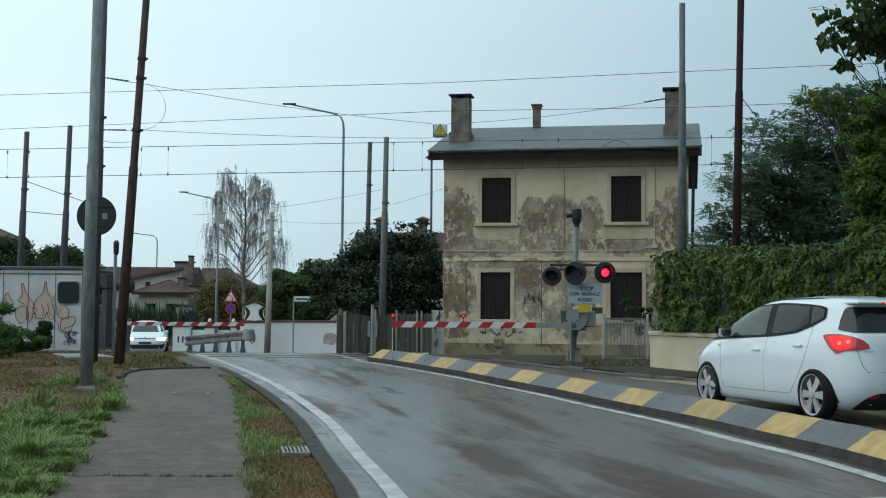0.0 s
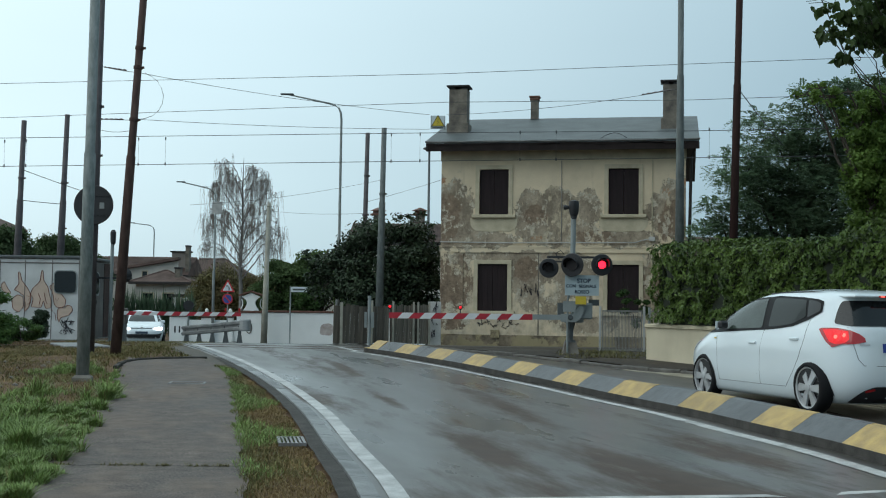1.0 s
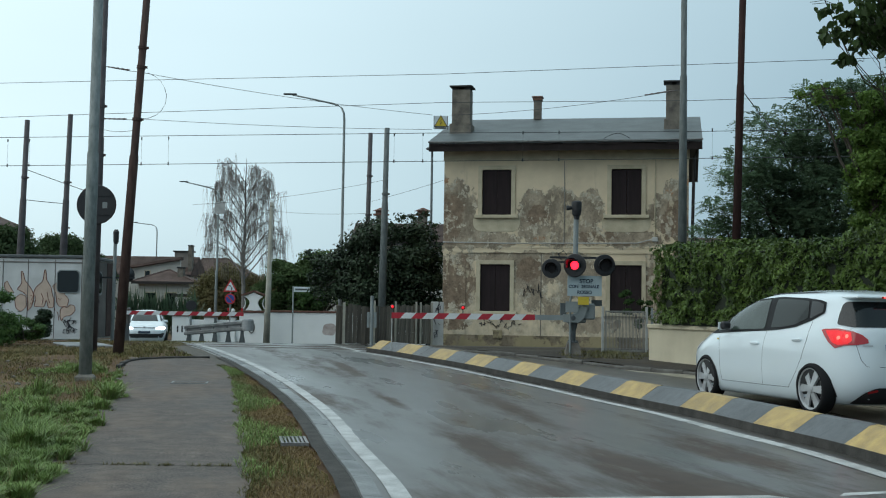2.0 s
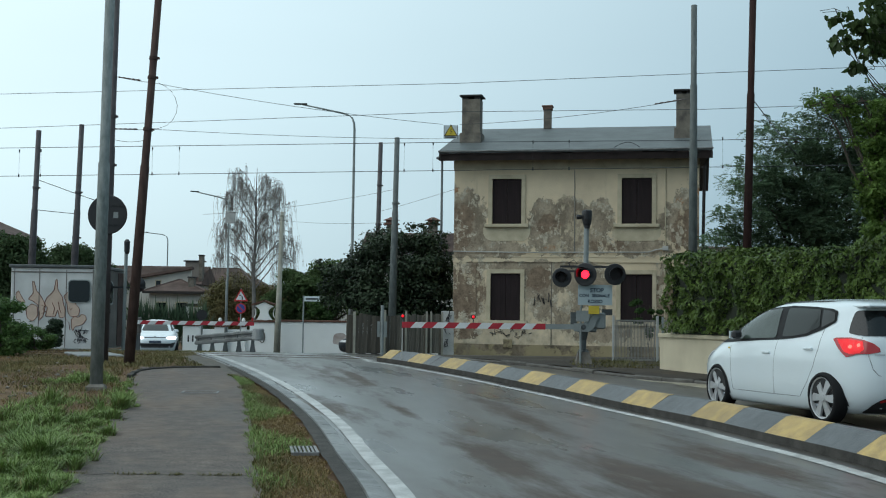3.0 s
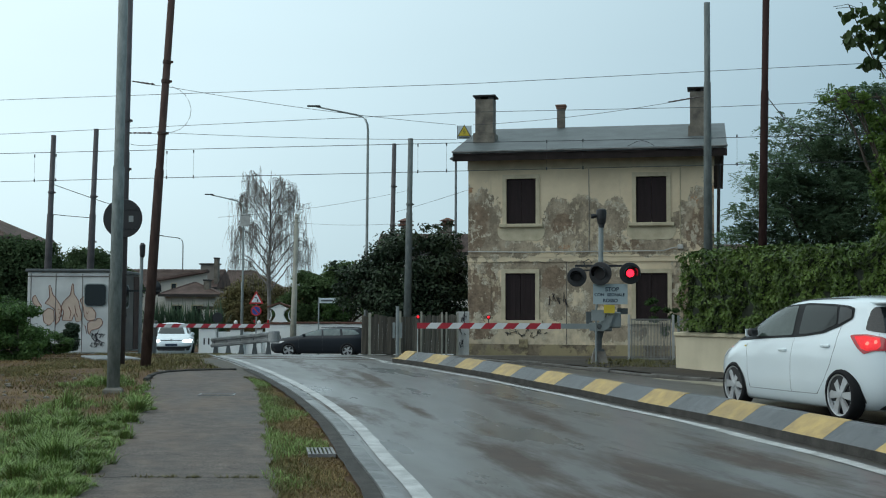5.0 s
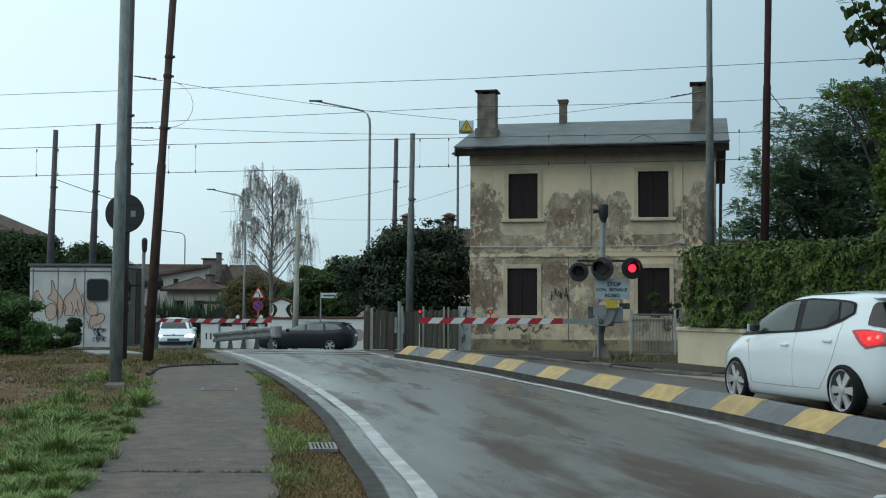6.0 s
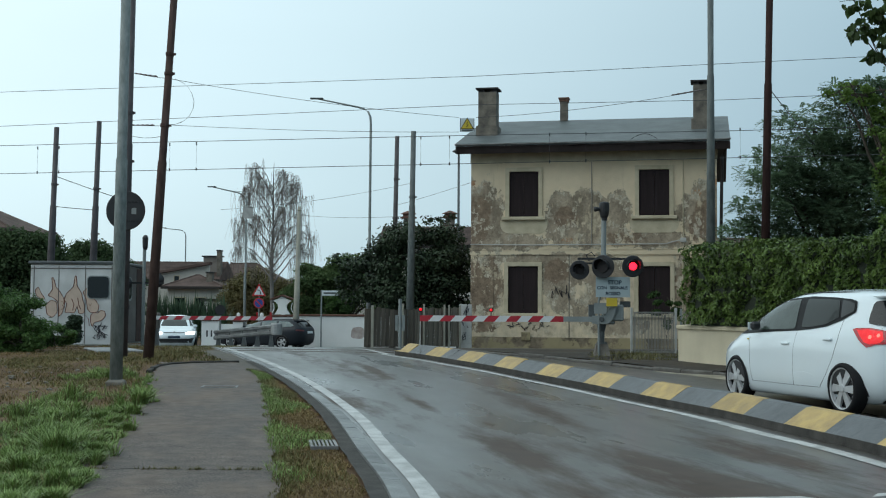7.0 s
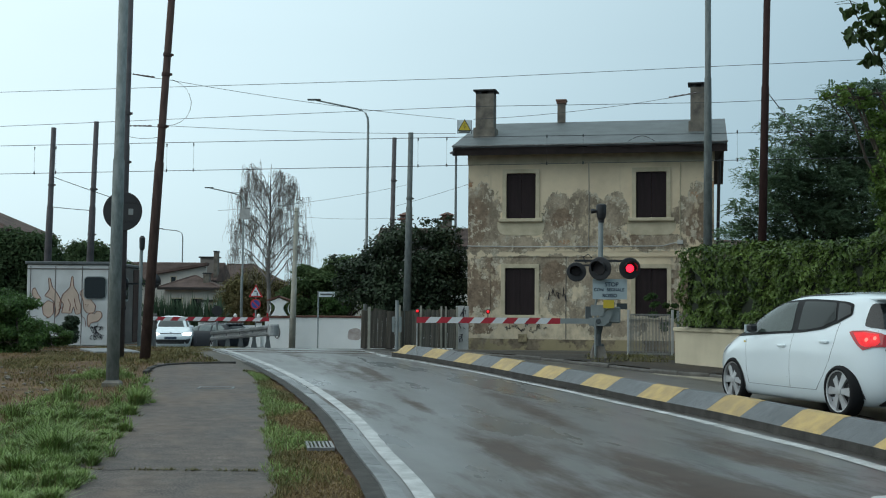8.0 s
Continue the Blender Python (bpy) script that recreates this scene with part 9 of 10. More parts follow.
# ---- houses far off ----
def gabled_house(name, place, w, d, eave, ridge, label, wall, wins=(), chims=(), rz=0.0, over=0.35):
    root = thing(name, place, label, "house", rz=rz)
    part("wall", one(box, 0, w, 0, d, -0.1, eave), M[wall], root)
    # hipped-gable roof with courses of tiles
    roof = bmesh.new()
    v = [roof.verts.new(p) for p in ((-over, -over, eave), (w + over, -over, eave), (w + over, d + over, eave), (-over, d + over, eave), (-over, d / 2, ridge), (w + over, d / 2, ridge))]
    for f in ((0, 1, 5, 4), (2, 3, 4, 5), (0, 4, 3), (1, 2, 5), (0, 3, 2, 1)):
        roof.faces.new([v[i] for i in f])
    bmesh.ops.recalc_face_normals(roof, faces=roof.faces)
    ro = part("roof", roof, M["tiles"], root, "weathered brown tiled roof")
    # tile courses on the front slope
    rows = 14
    for i in range(rows):
        t0, t1 = i / rows, (i + 1) / rows
        y0, z0 = -over + (d / 2 + over) * t0, eave + (ridge - eave) * t0
        y1, z1 = -over + (d / 2 + over) * t1, eave + (ridge - eave) * t1
        bm = bmesh.new()
        k = max(8, int((w + 2 * over) / 0.24))
        for j in range(k):
            x0, x1 = -over + (w + 2 * over) * j / k, -over + (w + 2 * over) * (j + 1) / k
            q = [bm.verts.new(p) for p in ((x0 + 0.02, y0, z0 + 0.045), (x1 - 0.02, y0, z0 + 0.045), (x1 - 0.02, y1, z1 + 0.02), (x0 + 0.02, y1, z1 + 0.02), ((x0 + x1) / 2, y0, z0 + 0.052), ((x0 + x1) / 2, y1, z1 + 0.027))]
            for f in ((0, 4, 5, 3), (4, 1, 2, 5), (0, 1, 4)):
                bm.faces.new([q[m_] for m_ in f])
        part("tile_course", bm, M["tiles"], ro, "", False, "stuff")
    part("eaves_board", boxes([(-over, w + over, -over - 0.04, -over - 0.001, eave - 0.14, eave + 0.03)]), M["roof_wood"], ro)
    for x0, x1, z0, z1 in wins:
        win = part("window", boxes([(x0 - 0.08, x1 + 0.08, -0.03, -0.001, z0 - 0.08, z1 + 0.08)]), M["trim"], root)
        part("pane", boxes([(x0, x1, -0.045, -0.031, z0, z1)]), M["car_glass"], win)
    for x, y, sx, h, cap in chims:
        zr = eave + (ridge - eave) * min(1, (y + over) / (d / 2 + over))
        ch = part("chimney", boxes([(x - sx / 2, x + sx / 2, y - sx / 2, y + sx / 2, zr - 0.3, zr + h)]), M["chimney"], root)
        bm = bmesh.new()
        lathe(bm, [(zr + h + 0.001, sx * 0.9), (zr + h + 0.08, sx * 0.9), (zr + h + 0.10, sx * 0.6), (zr + h + 0.24, sx * 0.6), (zr + h + 0.25, sx * 0.95), (zr + h + 0.42, sx * 0.15)], (x, y, 0), "z", 8)
        part("chimney_cap", bm, M[cap], ch)
    return root


def hip_house(name, place, w, d, eave, ridge, top, label, wall, wins=(), over=0.4):
    """A house under a hipped tile roof, its short ridge between the two x values of top."""
    root = thing(name, place, label, "house")
    part("wall", one(box, 0, w, 0, d, -0.1, eave), M[wall], root)
    bm = bmesh.new()
    low = [bm.verts.new(p) for p in ((-over, -over, eave), (w + over, -over, eave), (w + over, d + over, eave), (-over, d + over, eave))]
    up = [bm.verts.new((x, d / 2, ridge)) for x in top]
    for f in ((low[0], low[1], up[1], up[0]), (low[1], low[2], up[1]), (low[2], low[3], up[0], up[1]), (low[3], low[0], up[0]), (low[3], low[2], low[1], low[0])):
        bm.faces.new(f)
    bmesh.ops.recalc_face_normals(bm, faces=bm.faces)
    roof = part("roof", bm, M["tiles"], root, "weathered brown hipped tile roof")
    part("eaves_board", boxes([(-over, w + over, -over - 0.05, -over - 0.002, eave - 0.16, eave + 0.02)]), M["roof_wood"], roof)
    for a, b in (((-over, -over, eave), (top[0], d / 2, ridge)), ((w + over, -over, eave), (top[1], d / 2, ridge)), ((top[0], d / 2, ridge), (top[1], d / 2, ridge))):
        if (Vector(a) - Vector(b)).length > 0.1:
            part("hip_tiles", one(tube, [a, b], 0.07, 6), M["tiles"], roof)
    for x0, x1, z0, z1 in wins:
        win = part("window", boxes([(x0 - 0.08, x1 + 0.08, -0.03, -0.001, z0 - 0.08, z1 + 0.08)]), M["trim"], root)
        part("pane", boxes([(x0, x1, -0.045, -0.031, z0, z1)]), M["car_glass"], win)
    return root


def house_stack(root, x0, x1, y, z0, z1, material, cap=0.08):
    ch = part("chimney", one(box, x0, x1, y, y + 0.7, z0, z1), M[material], root)
    part("chimney_cap", one(box, x0 - cap, x1 + cap, y - cap, y + 0.7 + cap, z1 + 0.001, z1 + 0.10, 0.02), M["chimney_cap"], ch)


# the long back roof, with a broad stack and a tall thin one
back = gabled_house("far_house", (-26.5, 92.0, -0.4), 7.6, 6.0, 4.0, 5.45, "distant house with a long brown tiled roof", "render_far", [(1.0, 1.8, 2.2, 3.4), (4.2, 5.0, 2.2, 3.4)], [])
house_stack(back, 6.45, 7.75, 1.0, 4.4, 5.75, "render_grey", 0.12)
house_stack(back, 7.62, 7.90, 0.2, 3.6, 6.15, "chimney", 0.04)
# the low wing before it, under a hipped roof
wing = hip_house("far_house", (-21.0, 86.0, -0.4), 3.6, 4.2, 3.38, 4.25, (1.55, 1.75), "low distant house wing with a brown hipped roof", "render_far", [(0.5, 1.2, 1.5, 2.6), (1.9, 2.6, 1.3, 2.6)])
house_stack(wing, 2.55, 2.95, 0.6, 3.3, 4.35, "chimney", 0.05)
porch = part("porch_roof", one(box, 2.55, 4.05, -1.3, -0.41, 2.35, 2.55), M["roof_wood"], wing, "flat dark porch roof")
for px_ in (2.95, 3.75):
    part("porch_column", one(box, px_ - 0.12, px_ + 0.12, -1.2, -0.95, -0.05, 2.345), M["wall_white"], wing, "white porch column")
hip_house("far_house", (-19.6, 97.0, -0.4), 5.2, 7.0, 3.6, 5.55, (0.2, 2.3), "distant house with a broad brown hipped roof", "render_grey", [(2, 3, 1, 2)])
gabled_house("far_house", (-4.6, 66.0, -0.4), 7.0, 9, 5.3, 6.6, "house with reddish tiled roof behind the evergreen", "render_far", [(5.0, 5.8, 1.0, 2.4), (5.0, 5.8, 3.4, 4.6)], [(3.5, 1.6, 0.5, 1.05, "coping"), (1.2, 2.0, 0.5, 0.95, "coping")])
gabled_house("far_house", (-12.0, 120.0, -0.4), 9.0, 9, 4.2, 5.6, "distant low house behind the gardens", "render_far", [(2, 3, 1, 2.2)], [])
gabled_house("far_house", (12.0, 90.0, -0.4), 12.0, 10, 5.5, 7.5, "distant house behind the locust tree", "render_far", [(2, 3, 1, 2.2)], [])


hip_house("far_house", (-44.6, 76.0, -0.4), 16.0, 9.0, 6.75, 9.5, (6.0, 10.6), "tall house with a dark hipped roof behind the cabin trees", "render_grey", [(13.0, 14.0, 3.8, 5.2)])


def make_side_gable():
    """The pale wall that rises between the two brown roofs, under a single sloping verge."""
    root = thing("far_house", (-22.6, 88.9, -0.4), "pale side wall of a distant house under a sloping roof", "house")
    part("wall", flat_shape([(0.2, 0.0), (0.2, 4.32), (3.85, 4.98), (3.85, 0.0)], 0.3, 0.3), M["render_far"], root)
    part("roof", flat_shape([(-0.3, 4.28), (-0.3, 4.46), (3.95, 5.23), (3.95, 5.04)], 0.6, 0.9), M["tiles"], root, "brown tiled verge")
    win = part("window", boxes([(1.30, 1.75, -0.03, -0.001, 3.5, 4.25)]), M["trim"], root)
    part("pane", boxes([(1.36, 1.69, -0.045, -0.031, 3.56, 4.19)]), M["car_glass"], win)


make_side_gable()


def make_backdrop_trees():
    """A belt of far woods that closes the horizon."""
    rng = np.random.default_rng(77)
    verts, faces = [], []
    for ring_r, hmax, n in ((150, 5.5, 9000), (240, 8.0, 9000)):
        for i in range(n):
            a_ = rng.uniform(-1.1, 1.1)
            x, y = ring_r * math.sin(a_), ring_r * math.cos(a_)
            h = hmax * (0.62 + 0.38 * noise.noise(Vector((a_ * 22, ring_r, 0))) + 0.15 * noise.noise(Vector((a_ * 80, ring_r, 5))))
            p = Vector((x + rng.normal(0, 2), y + rng.normal(0, 2), rng.uniform(-0.4, h)))
            s_ = rng.uniform(0.5, 1.1)
            d = Vector(rng.normal(0, 1, 3)).normalized() * s_
            e = d.orthogonal().normalized() * s_ * 0.7
            k = len(verts)
            verts += [p - d, p + e, p + d, p - e]
            faces += [(k, k + 1, k + 2), (k, k + 2, k + 3)]
    tagged(raw("backdrop", verts, faces, M["leaf_dark"], None, "", "structure"), "belt of dark trees on the horizon", "trees")


make_backdrop_trees()


# ---- grass and small things on the ground ----
def path_left(y):
    return along(PATH_L, y)


def path_right(y):
    return along(PATH_R, y)


def grass_patch(name, count, where, height, material, label, seed, width=0.012, lean=0.35):
    rng = np.random.default_rng(seed)
    verts, faces = [], []
    tries = 0
    while len(faces) < count * 2 and tries < count * 12:
        tries += 1
        got = where(rng)
        if got is None:
            continue
        x, y, hs = got
        z = lift(x, y) - 0.03
        h = height * hs * rng.uniform(0.6, 1.3)
        a_ = rng.uniform(0, 6.283)
        ln = abs(rng.normal(0, lean)) * h
        d = Vector((math.cos(a_) * ln, math.sin(a_) * ln, 0))
        s = Vector((-math.sin(a_), math.cos(a_), 0)) * width * rng.uniform(0.7, 1.5)
        b = Vector((x, y, z))
        k = len(verts)
        verts += [b - s, b + s, b + d * 0.35 + s * 0.8 + Vector((0, 0, h * 0.6)), b + d * 0.35 - s * 0.8 + Vector((0, 0, h * 0.6)), b + d + Vector((0, 0, h))]
        faces += [(k, k + 1, k + 2, k + 3), (k + 3, k + 2, k + 4)]
    return tagged(raw(name, verts, faces, M[material], None, "", "stuff"), label, "grass")


def green_left(r):
    y = 8.5 + 16 * r.uniform() ** 1.5
    dist = abs(r.normal(0, 0.85))
    x = path_left(y) + 0.50 * noise.noise(Vector((y * 0.7, 3, 0))) + 0.12 * noise.noise(Vector((y * 2.6, 5, 0))) + 0.10 - dist
    n = 1.2 * noise.noise(Vector((x * 1.1, y * 0.6, 1))) + 0.48 - 0.40 * dist - 0.05 * max(0, y - 14)
    if n < r.uniform(-0.25, 0.35) or dist > 3.0:
        return None
    if math.hypot(x + 5.87, y - 20.0) < 0.75:
        return None
    # gathered into tufts
    i, j = round(x / 0.24), round(y / 0.30)
    h = noise.cell(Vector((i * 1.37, j * 2.11, 0.5)))
    h2 = noise.cell(Vector((i * 3.77, j * 1.31, 7.5)))
    tx, ty = i * 0.24 + 0.2 * (h - 0.5), j * 0.30 + 0.24 * (h2 - 0.5)
    k = r.uniform(0.15, 0.6)
    return x + (tx - x) * k, y + (ty - y) * k, max(0.35, 0.55 + 0.75 * h * h2 * 1.6 + 0.3 * noise.noise(Vector((x * 1.5, y * 1.0, 2))))


def dry_left(r):
    y = 9 + 26 * r.uniform()
    x = path_left(y) - 0.1 - 7 * r.uniform()
    if x < -15 or noise.noise(Vector((x * 0.7, y * 0.45, 9))) < r.uniform(-0.5, 0.3):
        return None
    return x, y, 0.8


def sparse_left(r):
    y = 14 + 24 * r.uniform()
    x = path_left(min(y, 26)) - 0.3 - 7 * r.uniform()
    if x < -16 or noise.noise(Vector((x * 0.6, y * 0.35, 4))) < r.uniform(-0.1, 0.35):
        return None
    return x, y, 0.7


def strip_any(r):
    y = 7.5 + 17.0 * r.uniform() ** 1.2
    a_, b_ = path_right(y), left_x(y) - 0.55
    if b_ - a_ < 0.05:
        return None
    u = r.uniform()
    x = a_ - 0.05 + 0.1 * noise.noise(Vector((y * 2, 0, 8))) + (b_ - a_ + 0.02) * u
    return x, y, u


def strip_green(r):
    got = strip_any(r)
    if got is None:
        return None
    x, y, u = got
    if noise.noise(Vector((x * 1.2, y * 0.6, 6))) + 0.35 * (1 - 2 * u) < r.uniform(-0.35, 0.35):
        return None
    return x, y, 0.75 + 0.4 * (1 - u)


def strip_lush(r):
    got = strip_any(r)
    if got is None:
        return None
    x, y, u = got
    if noise.noise(Vector((3.0, y * 0.55, 6))) + 0.55 * (0.55 - u) < r.uniform(-0.05, 0.30):
        return None
    return x, y, 0.7 + 0.5 * (1 - u)


def strip_dry(r):
    got = strip_any(r)
    if got is None:
        return None
    return got[0], got[1], 0.55


def edge_grass(r):
    y = 25.8 + 10.5 * r.uniform()
    x = left_x(y) - 1.0 - 2.6 * r.uniform() ** 1.3
    if noise.noise(Vector((x * 0.9, y * 0.6, 14))) < r.uniform(-0.6, 0.25):
        return None
    if y < 27.2 and x > -6.3:
        return None
    return x, y, 0.8


def near_verge(r):
    y = -6 + 14.6 * r.uniform()
    x = path_left(y) + 0.1 - abs(r.normal(0, 1.8))
    if noise.noise(Vector((x * 1.1, y * 0.7, 1))) < r.uniform(-0.5, 0.35):
        return None
    return x, y, 1.0


def house_weeds(r):
    x = 2.75 + 2.5 * r.uniform()
    y = 27.2 + 3.2 * r.uniform()
    if noise.noise(Vector((x * 1.4, y * 1.2, 3))) - 0.30 * abs(x - 3.9) + 0.1 < r.uniform(-0.3, 0.4):
        return None
    return x, y, 1.0


grass_patch("verge_grass", 72000, green_left, 0.15, "grass", "tall fresh green grass along the footpath", 41, 0.0046, 0.9)
grass_patch("dry_verge_grass", 34000, dry_left, 0.075, "dry_grass", "short dry brownish grass of the verge", 42, 0.0045, 0.9)
grass_patch("sparse_grass", 34000, sparse_left, 0.085, "olive_grass", "sparse green grass on the brown verge", 43, 0.0055, 0.8)
grass_patch("olive_strip_grass", 16000, strip_green, 0.050, "olive_grass", "worn olive grass on the strip beside the road", 47, 0.0030, 0.9)
grass_patch("strip_grass", 9500, strip_lush, 0.065, "grass", "green grass on the strip beside the road", 44, 0.0030, 0.9)
grass_patch("dry_strip_grass", 46000, strip_dry, 0.042, "dry_grass", "short dry grass on the strip beside the road", 45, 0.0030, 1.0)
grass_patch("edge_grass", 4200, edge_grass, 0.085, "olive_grass", "short olive grass behind the kerb", 51, 0.008, 0.9)
grass_patch("tall_dry_grass", 26000, green_left, 0.125, "olive_grass", "tall yellowing grass among the fresh grass", 52, 0.0045, 0.8)
grass_patch("near_grass", 12000, near_verge, 0.15, "grass", "fresh grass at the near end of the footpath", 53, 0.007, 0.8)
grass_patch("tall_weeds", 600, house_weeds, 0.17, "olive_grass", "tall green weeds before the gate of the old house", 48, 0.010, 0.7)
grass_patch("weeds", 2400, house_weeds, 0.13, "olive_grass", "green weeds before the gate of the old house", 46, 0.009, 0.6)


def joint_moss(r):
    a, b = ((-3.42, -3.24), (-2.98, -2.72), (-2.68, -2.58), (-2.50, -2.38), (-2.22, -1.98), (-1.96, -1.86))[r.integers(6)]
    return a + (b - a) * r.uniform(), 11.13 + r.normal(0, 0.018), 1.0


grass_patch("joint_grass", 420, joint_moss, 0.055, "olive_grass", "short grass in the cracked joint of the footpath", 54, 0.005, 0.9)

KERBARC = [(-6.08, 23.5), (-6.24, 24.4), (-6.32, 25.2), (-6.24, 25.8), (-5.92, 26.3), (-5.45, 26.55), (-4.95, 26.7)]


def make_ground_details():
    # drain grate in the grass strip
    root = thing("drain_grate", (-1.49, 13.0, lift(-1.49, 13.0)), "small pale iron drain grate in the grass strip", "drain")
    root.matrix_world = pose(-1.52, 13.0, lift(-1.52, 13.0) - 0.02, 1.0, 0, 10)
    part("frame", boxes([(-0.14, 0.14, -0.28, -0.25, 0.0, 0.035), (-0.14, 0.14, 0.25, 0.28, 0.0, 0.035), (-0.14, -0.11, -0.249, 0.249, 0.0, 0.035), (0.11, 0.14, -0.249, 0.249, 0.0, 0.035)]), M["iron"], root)
    for i in range(5):
        x = -0.084 + i * 0.042
        part("bar", boxes([(x - 0.011, x + 0.011, -0.248, 0.248, 0.008, 0.034)]), M["iron"], root)
    # cover in the path
    root = thing("manhole_cover", (-4.05, 20.15, lift(-4.05, 20.15)), "flat rectangular cover set in the footpath", "manhole cover")
    root.matrix_world = pose(-4.05, 20.15, lift(-4.05, 20.15) + 0.004, 1.0, 0, 6) @ Matrix.Scale(0.8, 4)
    part("frame", boxes([(-0.36, 0.36, -0.26, -0.22, 0.0, 0.012), (-0.36, 0.36, 0.22, 0.26, 0.0, 0.012), (-0.36, -0.32, -0.219, 0.219, 0.0, 0.012), (0.32, 0.36, -0.219, 0.219, 0.0, 0.012)]), M["concrete"], root)
    part("lid", boxes([(-0.318, 0.318, -0.218, 0.218, 0.0, 0.008)]), M["path"], root)
    # kerb stones where the path ends
    pts = KERBARC
    for (xa, ya), (xb, yb) in zip(pts, pts[1:]):
        ang = math.degrees(math.atan2(yb - ya, xb - xa))
        ln = math.hypot(xb - xa, yb - ya)
        ob = part("kerb_stone", one(box, 0.003, ln - 0.003, -0.045, 0.045, -0.05, 0.045, 0.012), M["kerb"], None, "worn dark kerb stone at the end of the path")
        ob.matrix_world = pose(xa, ya, lift(xa, ya), 0, 0, ang)
        tagged(ob, "", "kerb stone", "kerb stones")
    # broken joint across the path
    bm = bmesh.new()
    rng = random.Random(6)
    xs = [path_left(11.1) + 0.15 + (path_right(11.1) - path_left(11.1) - 0.2) * i / 44 for i in range(45)]
    mid = [11.12 + 0.10 * noise.noise(Vector((x * 2.3, 0, 1))) + 0.04 * noise.noise(Vector((x * 9, 0, 1))) for x in xs]
    half = [max(0.0015, 0.022 * noise.noise(Vector((x * 3.1, 5, 1))) + 0.004 * rng.random()) for x in xs]
    va = [bm.verts.new((x, m_ - h_, lift(x, 11.1) + 0.007)) for x, m_, h_ in zip(xs, mid, half)]
    vb = [bm.verts.new((x, m_ + h_, lift(x, 11.1) + 0.0085)) for x, m_, h_ in zip(xs, mid, half)]
    for i in range(44):
        bm.faces.new((va[i], va[i + 1], vb[i + 1], vb[i]))
    tagged(part("path_joint", bm, M["kerb"]), "dark cracked joint across the path", "", "", "structure")
    # transverse line
    bm = bmesh.new()
    q = [(0.35, 9.50), (4.05, 10.10), (4.05, 10.24), (0.35, 9.64)]
    n = 12
    rows = [[bm.verts.new((q[0][0] + (q[1][0] - q[0][0]) * i / n, q[0][1] + (q[1][1] - q[0][1]) * i / n + dy, lift(q[0][0] + (q[1][0] - q[0][0]) * i / n, 9.8) + 0.006)) for dy in (0, 0.14)] for i in range(n + 1)]
    for r0, r1 in zip(rows, rows[1:]):
        bm.faces.new((r0[0], r1[0], r1[1], r0[1]))
    tagged(part("stop_line", bm, M["white_line"]), "worn white line across the lane", "", "", "structure")
    # loose stones on the verge
    rng = np.random.default_rng(9)
    for i in range(44):
        y = rng.uniform(11, 30) if i < 20 else rng.uniform(18.5, 25)
        x = path_left(min(y, 26)) - (rng.uniform(0.9, 5.5) if i < 20 else rng.uniform(1.0, 3.4))
        s_ = rng.uniform(0.02, 0.055)
        bm = bmesh.new()
        bmesh.ops.create_icosphere(bm, subdivisions=1, radius=s_)
        for v in bm.verts:
            v.co = Vector((v.co.x * 1.3, v.co.y, v.co.z * 0.6)) * rng.uniform(0.8, 1.2)
        ob = part("stone", bm, M["footing"], None, "loose pale stone on the verge")
        ob.matrix_world = pose(x, y, lift(x, y) + 0.0, 0, 0, rng.uniform(0, 360))
        tagged(ob, "", "stone", "verge stones")


make_ground_details()


# ---- what moves ----
def make_shutters():
    made = []
    for head, r, blink in BLINKERS:
        # added flap that blocks the lit lens, standing in for switching
        bm = bmesh.new()
        lathe(bm, [(-0.004, r * 0.495), (0.0, r * 0.5), (0.004, r * 0.495)], (0, 0, -r * 0.5), "y", 28)
        ob = part("blink_flap", bm, M["signal_dark"], head, "dark round flap added before the red lens to make it flash")
        ob.matrix_basis = pose(0, -0.05, r * 0.5)
        made.append((ob, r, blink))
    return made


SHUTTERS = make_shutters()


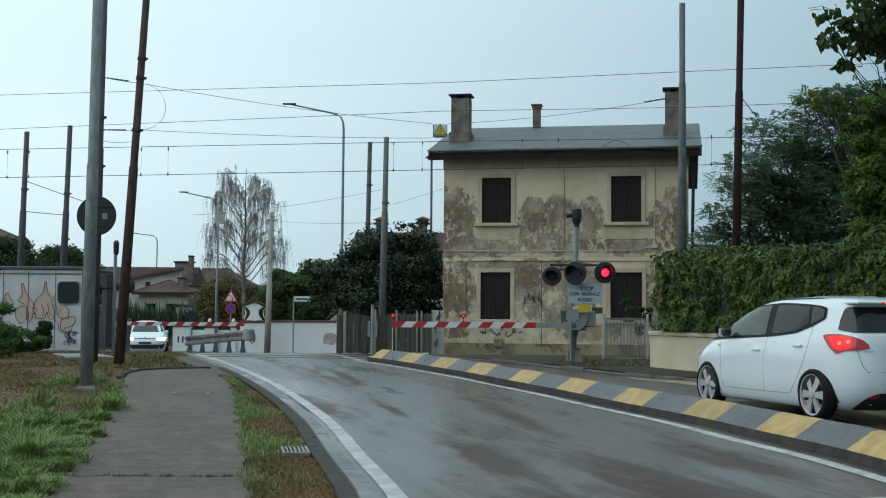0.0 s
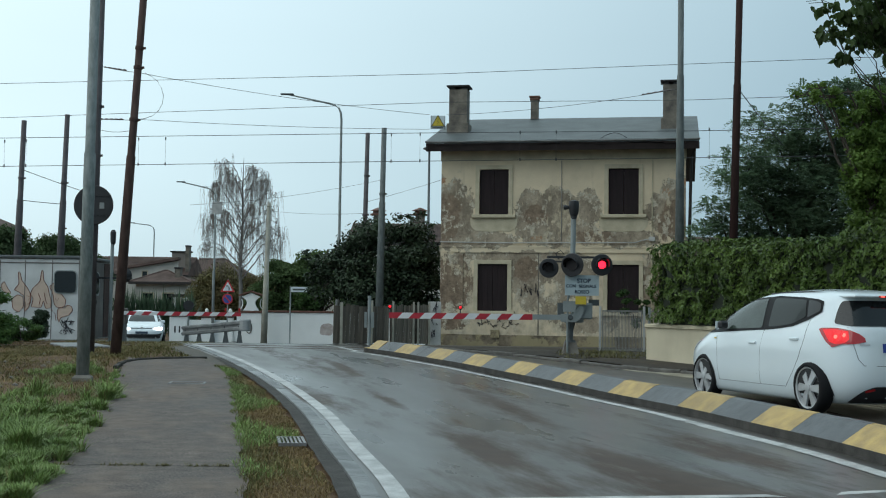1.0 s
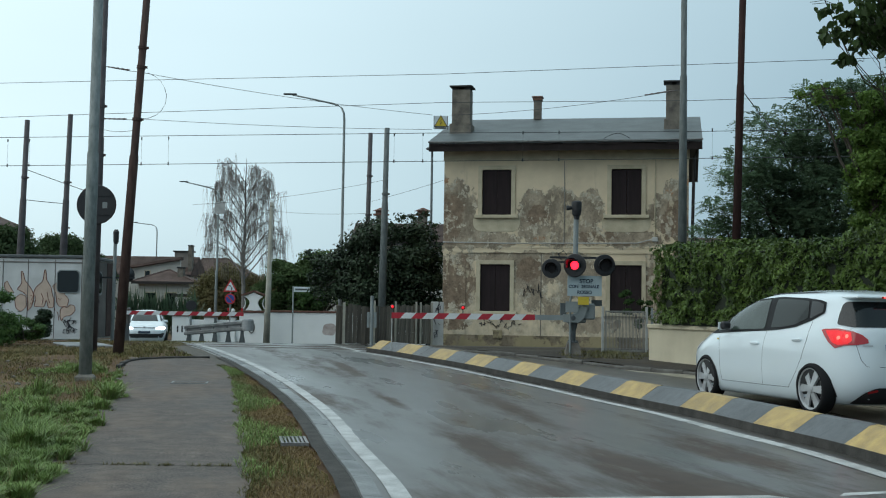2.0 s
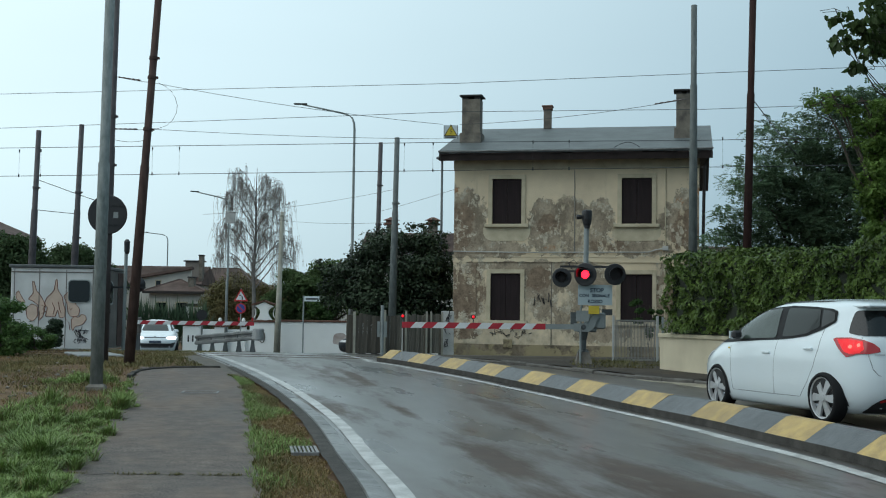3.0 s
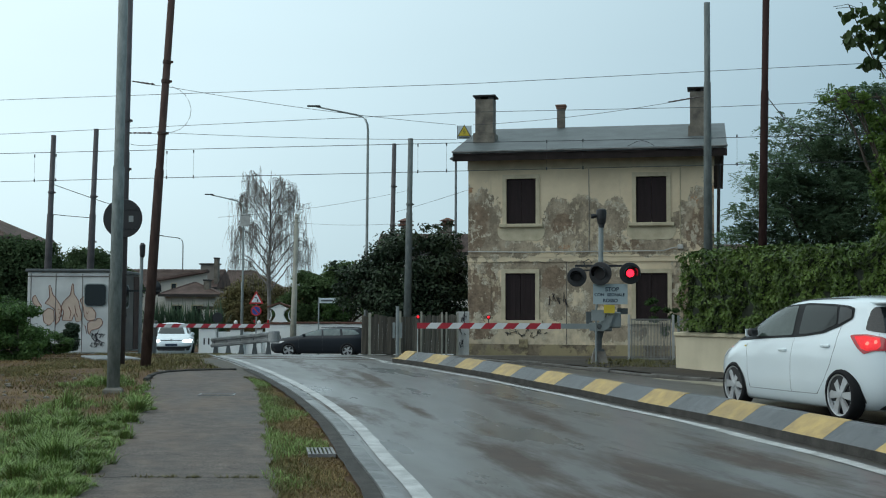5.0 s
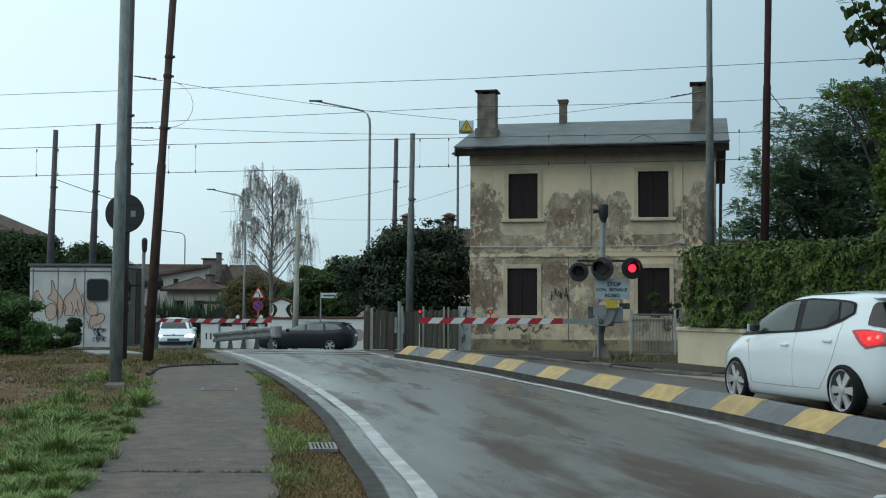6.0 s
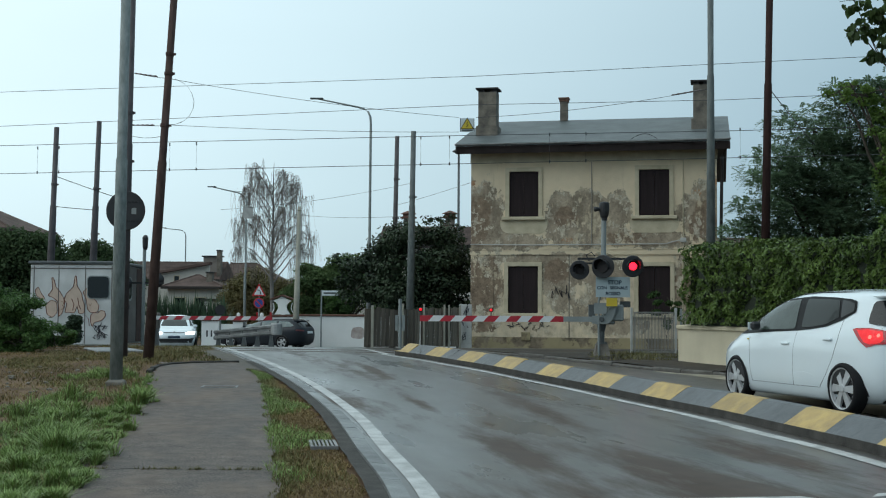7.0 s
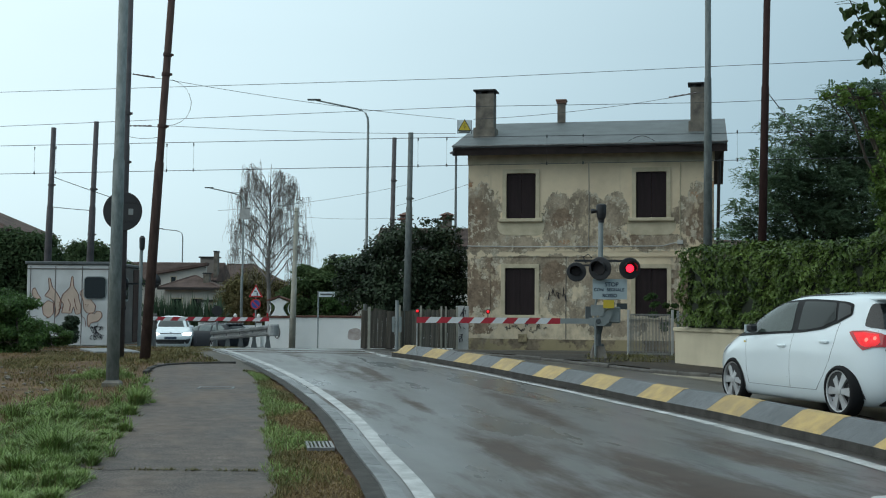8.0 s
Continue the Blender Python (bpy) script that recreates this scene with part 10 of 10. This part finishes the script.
def motions():
    # the dark estate: place of its middle, and how far it has turned away from driving along the street
    path = [(0.0, 9.0, 57.0, 0), (1.0, 5.0, 57.0, 0), (2.0, 0.9, 57.0, 0), (2.8, -2.2, 57.0, 0), (3.2, -3.55, 57.0, 0), (3.5, -4.55, 57.0, 0), (4.0, -5.58, 57.0, 1), (4.5, -6.3, 57.0, 2), (4.7, -6.47, 57.0, 3),
            (5.3, -6.9, 57.0, 4), (5.8, -7.3, 57.0, 6), (6.0, -7.47, 57.0, 8), (6.3, -7.88, 57.1, 10), (6.6, -8.37, 57.3, 13), (7.0, -9.55, 58.0, 20), (7.3, -10.37, 58.8, 27), (7.6, -11.30, 59.6, 31), (8.0, -12.70, 60.7, 33)]
    rows = []
    for t, x, y, turned in path:
        rows.append((t, pose(x, y, lift(x, y), 0, 0, 180 - turned)))
    walk(ESTATE["car"], rows)
    for wheel, wx, wy, r in ESTATE["wheels"]:
        wrows, roll = [], 0.0
        prev = path[0]
        wrows.append((path[0][0], pose(wx, wy, r)))
        for cur in path[1:]:
            d = math.hypot(cur[1] - prev[1], cur[2] - prev[2])
            n = max(1, math.ceil(d / r / radians(70)))
            for k in range(1, n + 1):
                t = prev[0] + (cur[0] - prev[0]) * k / n
                wrows.append((t, pose(wx, wy, r, 0, math.degrees((roll + d * k / n) / r), 0)))
            roll += d
            prev = cur
        walk(wheel, wrows)
    # flashing lamps: spans in which each shutter stands open
    lit = {0: [(-1, 0.43), (0.93, 1.55), (2.05, 2.68), (3.10, 3.90), (4.30, 5.02), (5.42, 6.10), (6.56, 7.12), (7.66, 9)],
           1: [(0.46, 0.90), (1.58, 2.02), (2.72, 3.07), (3.93, 4.27), (5.05, 5.38), (6.13, 6.46), (7.28, 7.52)]}
    for ob, r, which in SHUTTERS:
        is_open = lit[which][0][0] < 0
        rows = [(0.0, -88.0 if is_open else 0.0)]
        for t0, t1 in lit[which]:
            for t, goal in ((t0, -88.0), (t1, 0.0)):
                if 0 < t < 8:
                    rows += [(t - 0.034, -88.0 - goal), (t + 0.034, goal)]
        rows.append((8.0, rows[-1][1]))
        walk(ob, [(t, pose(0, -0.05, r * 0.5, a_, 0, 0)) for t, a_ in rows])


motions()
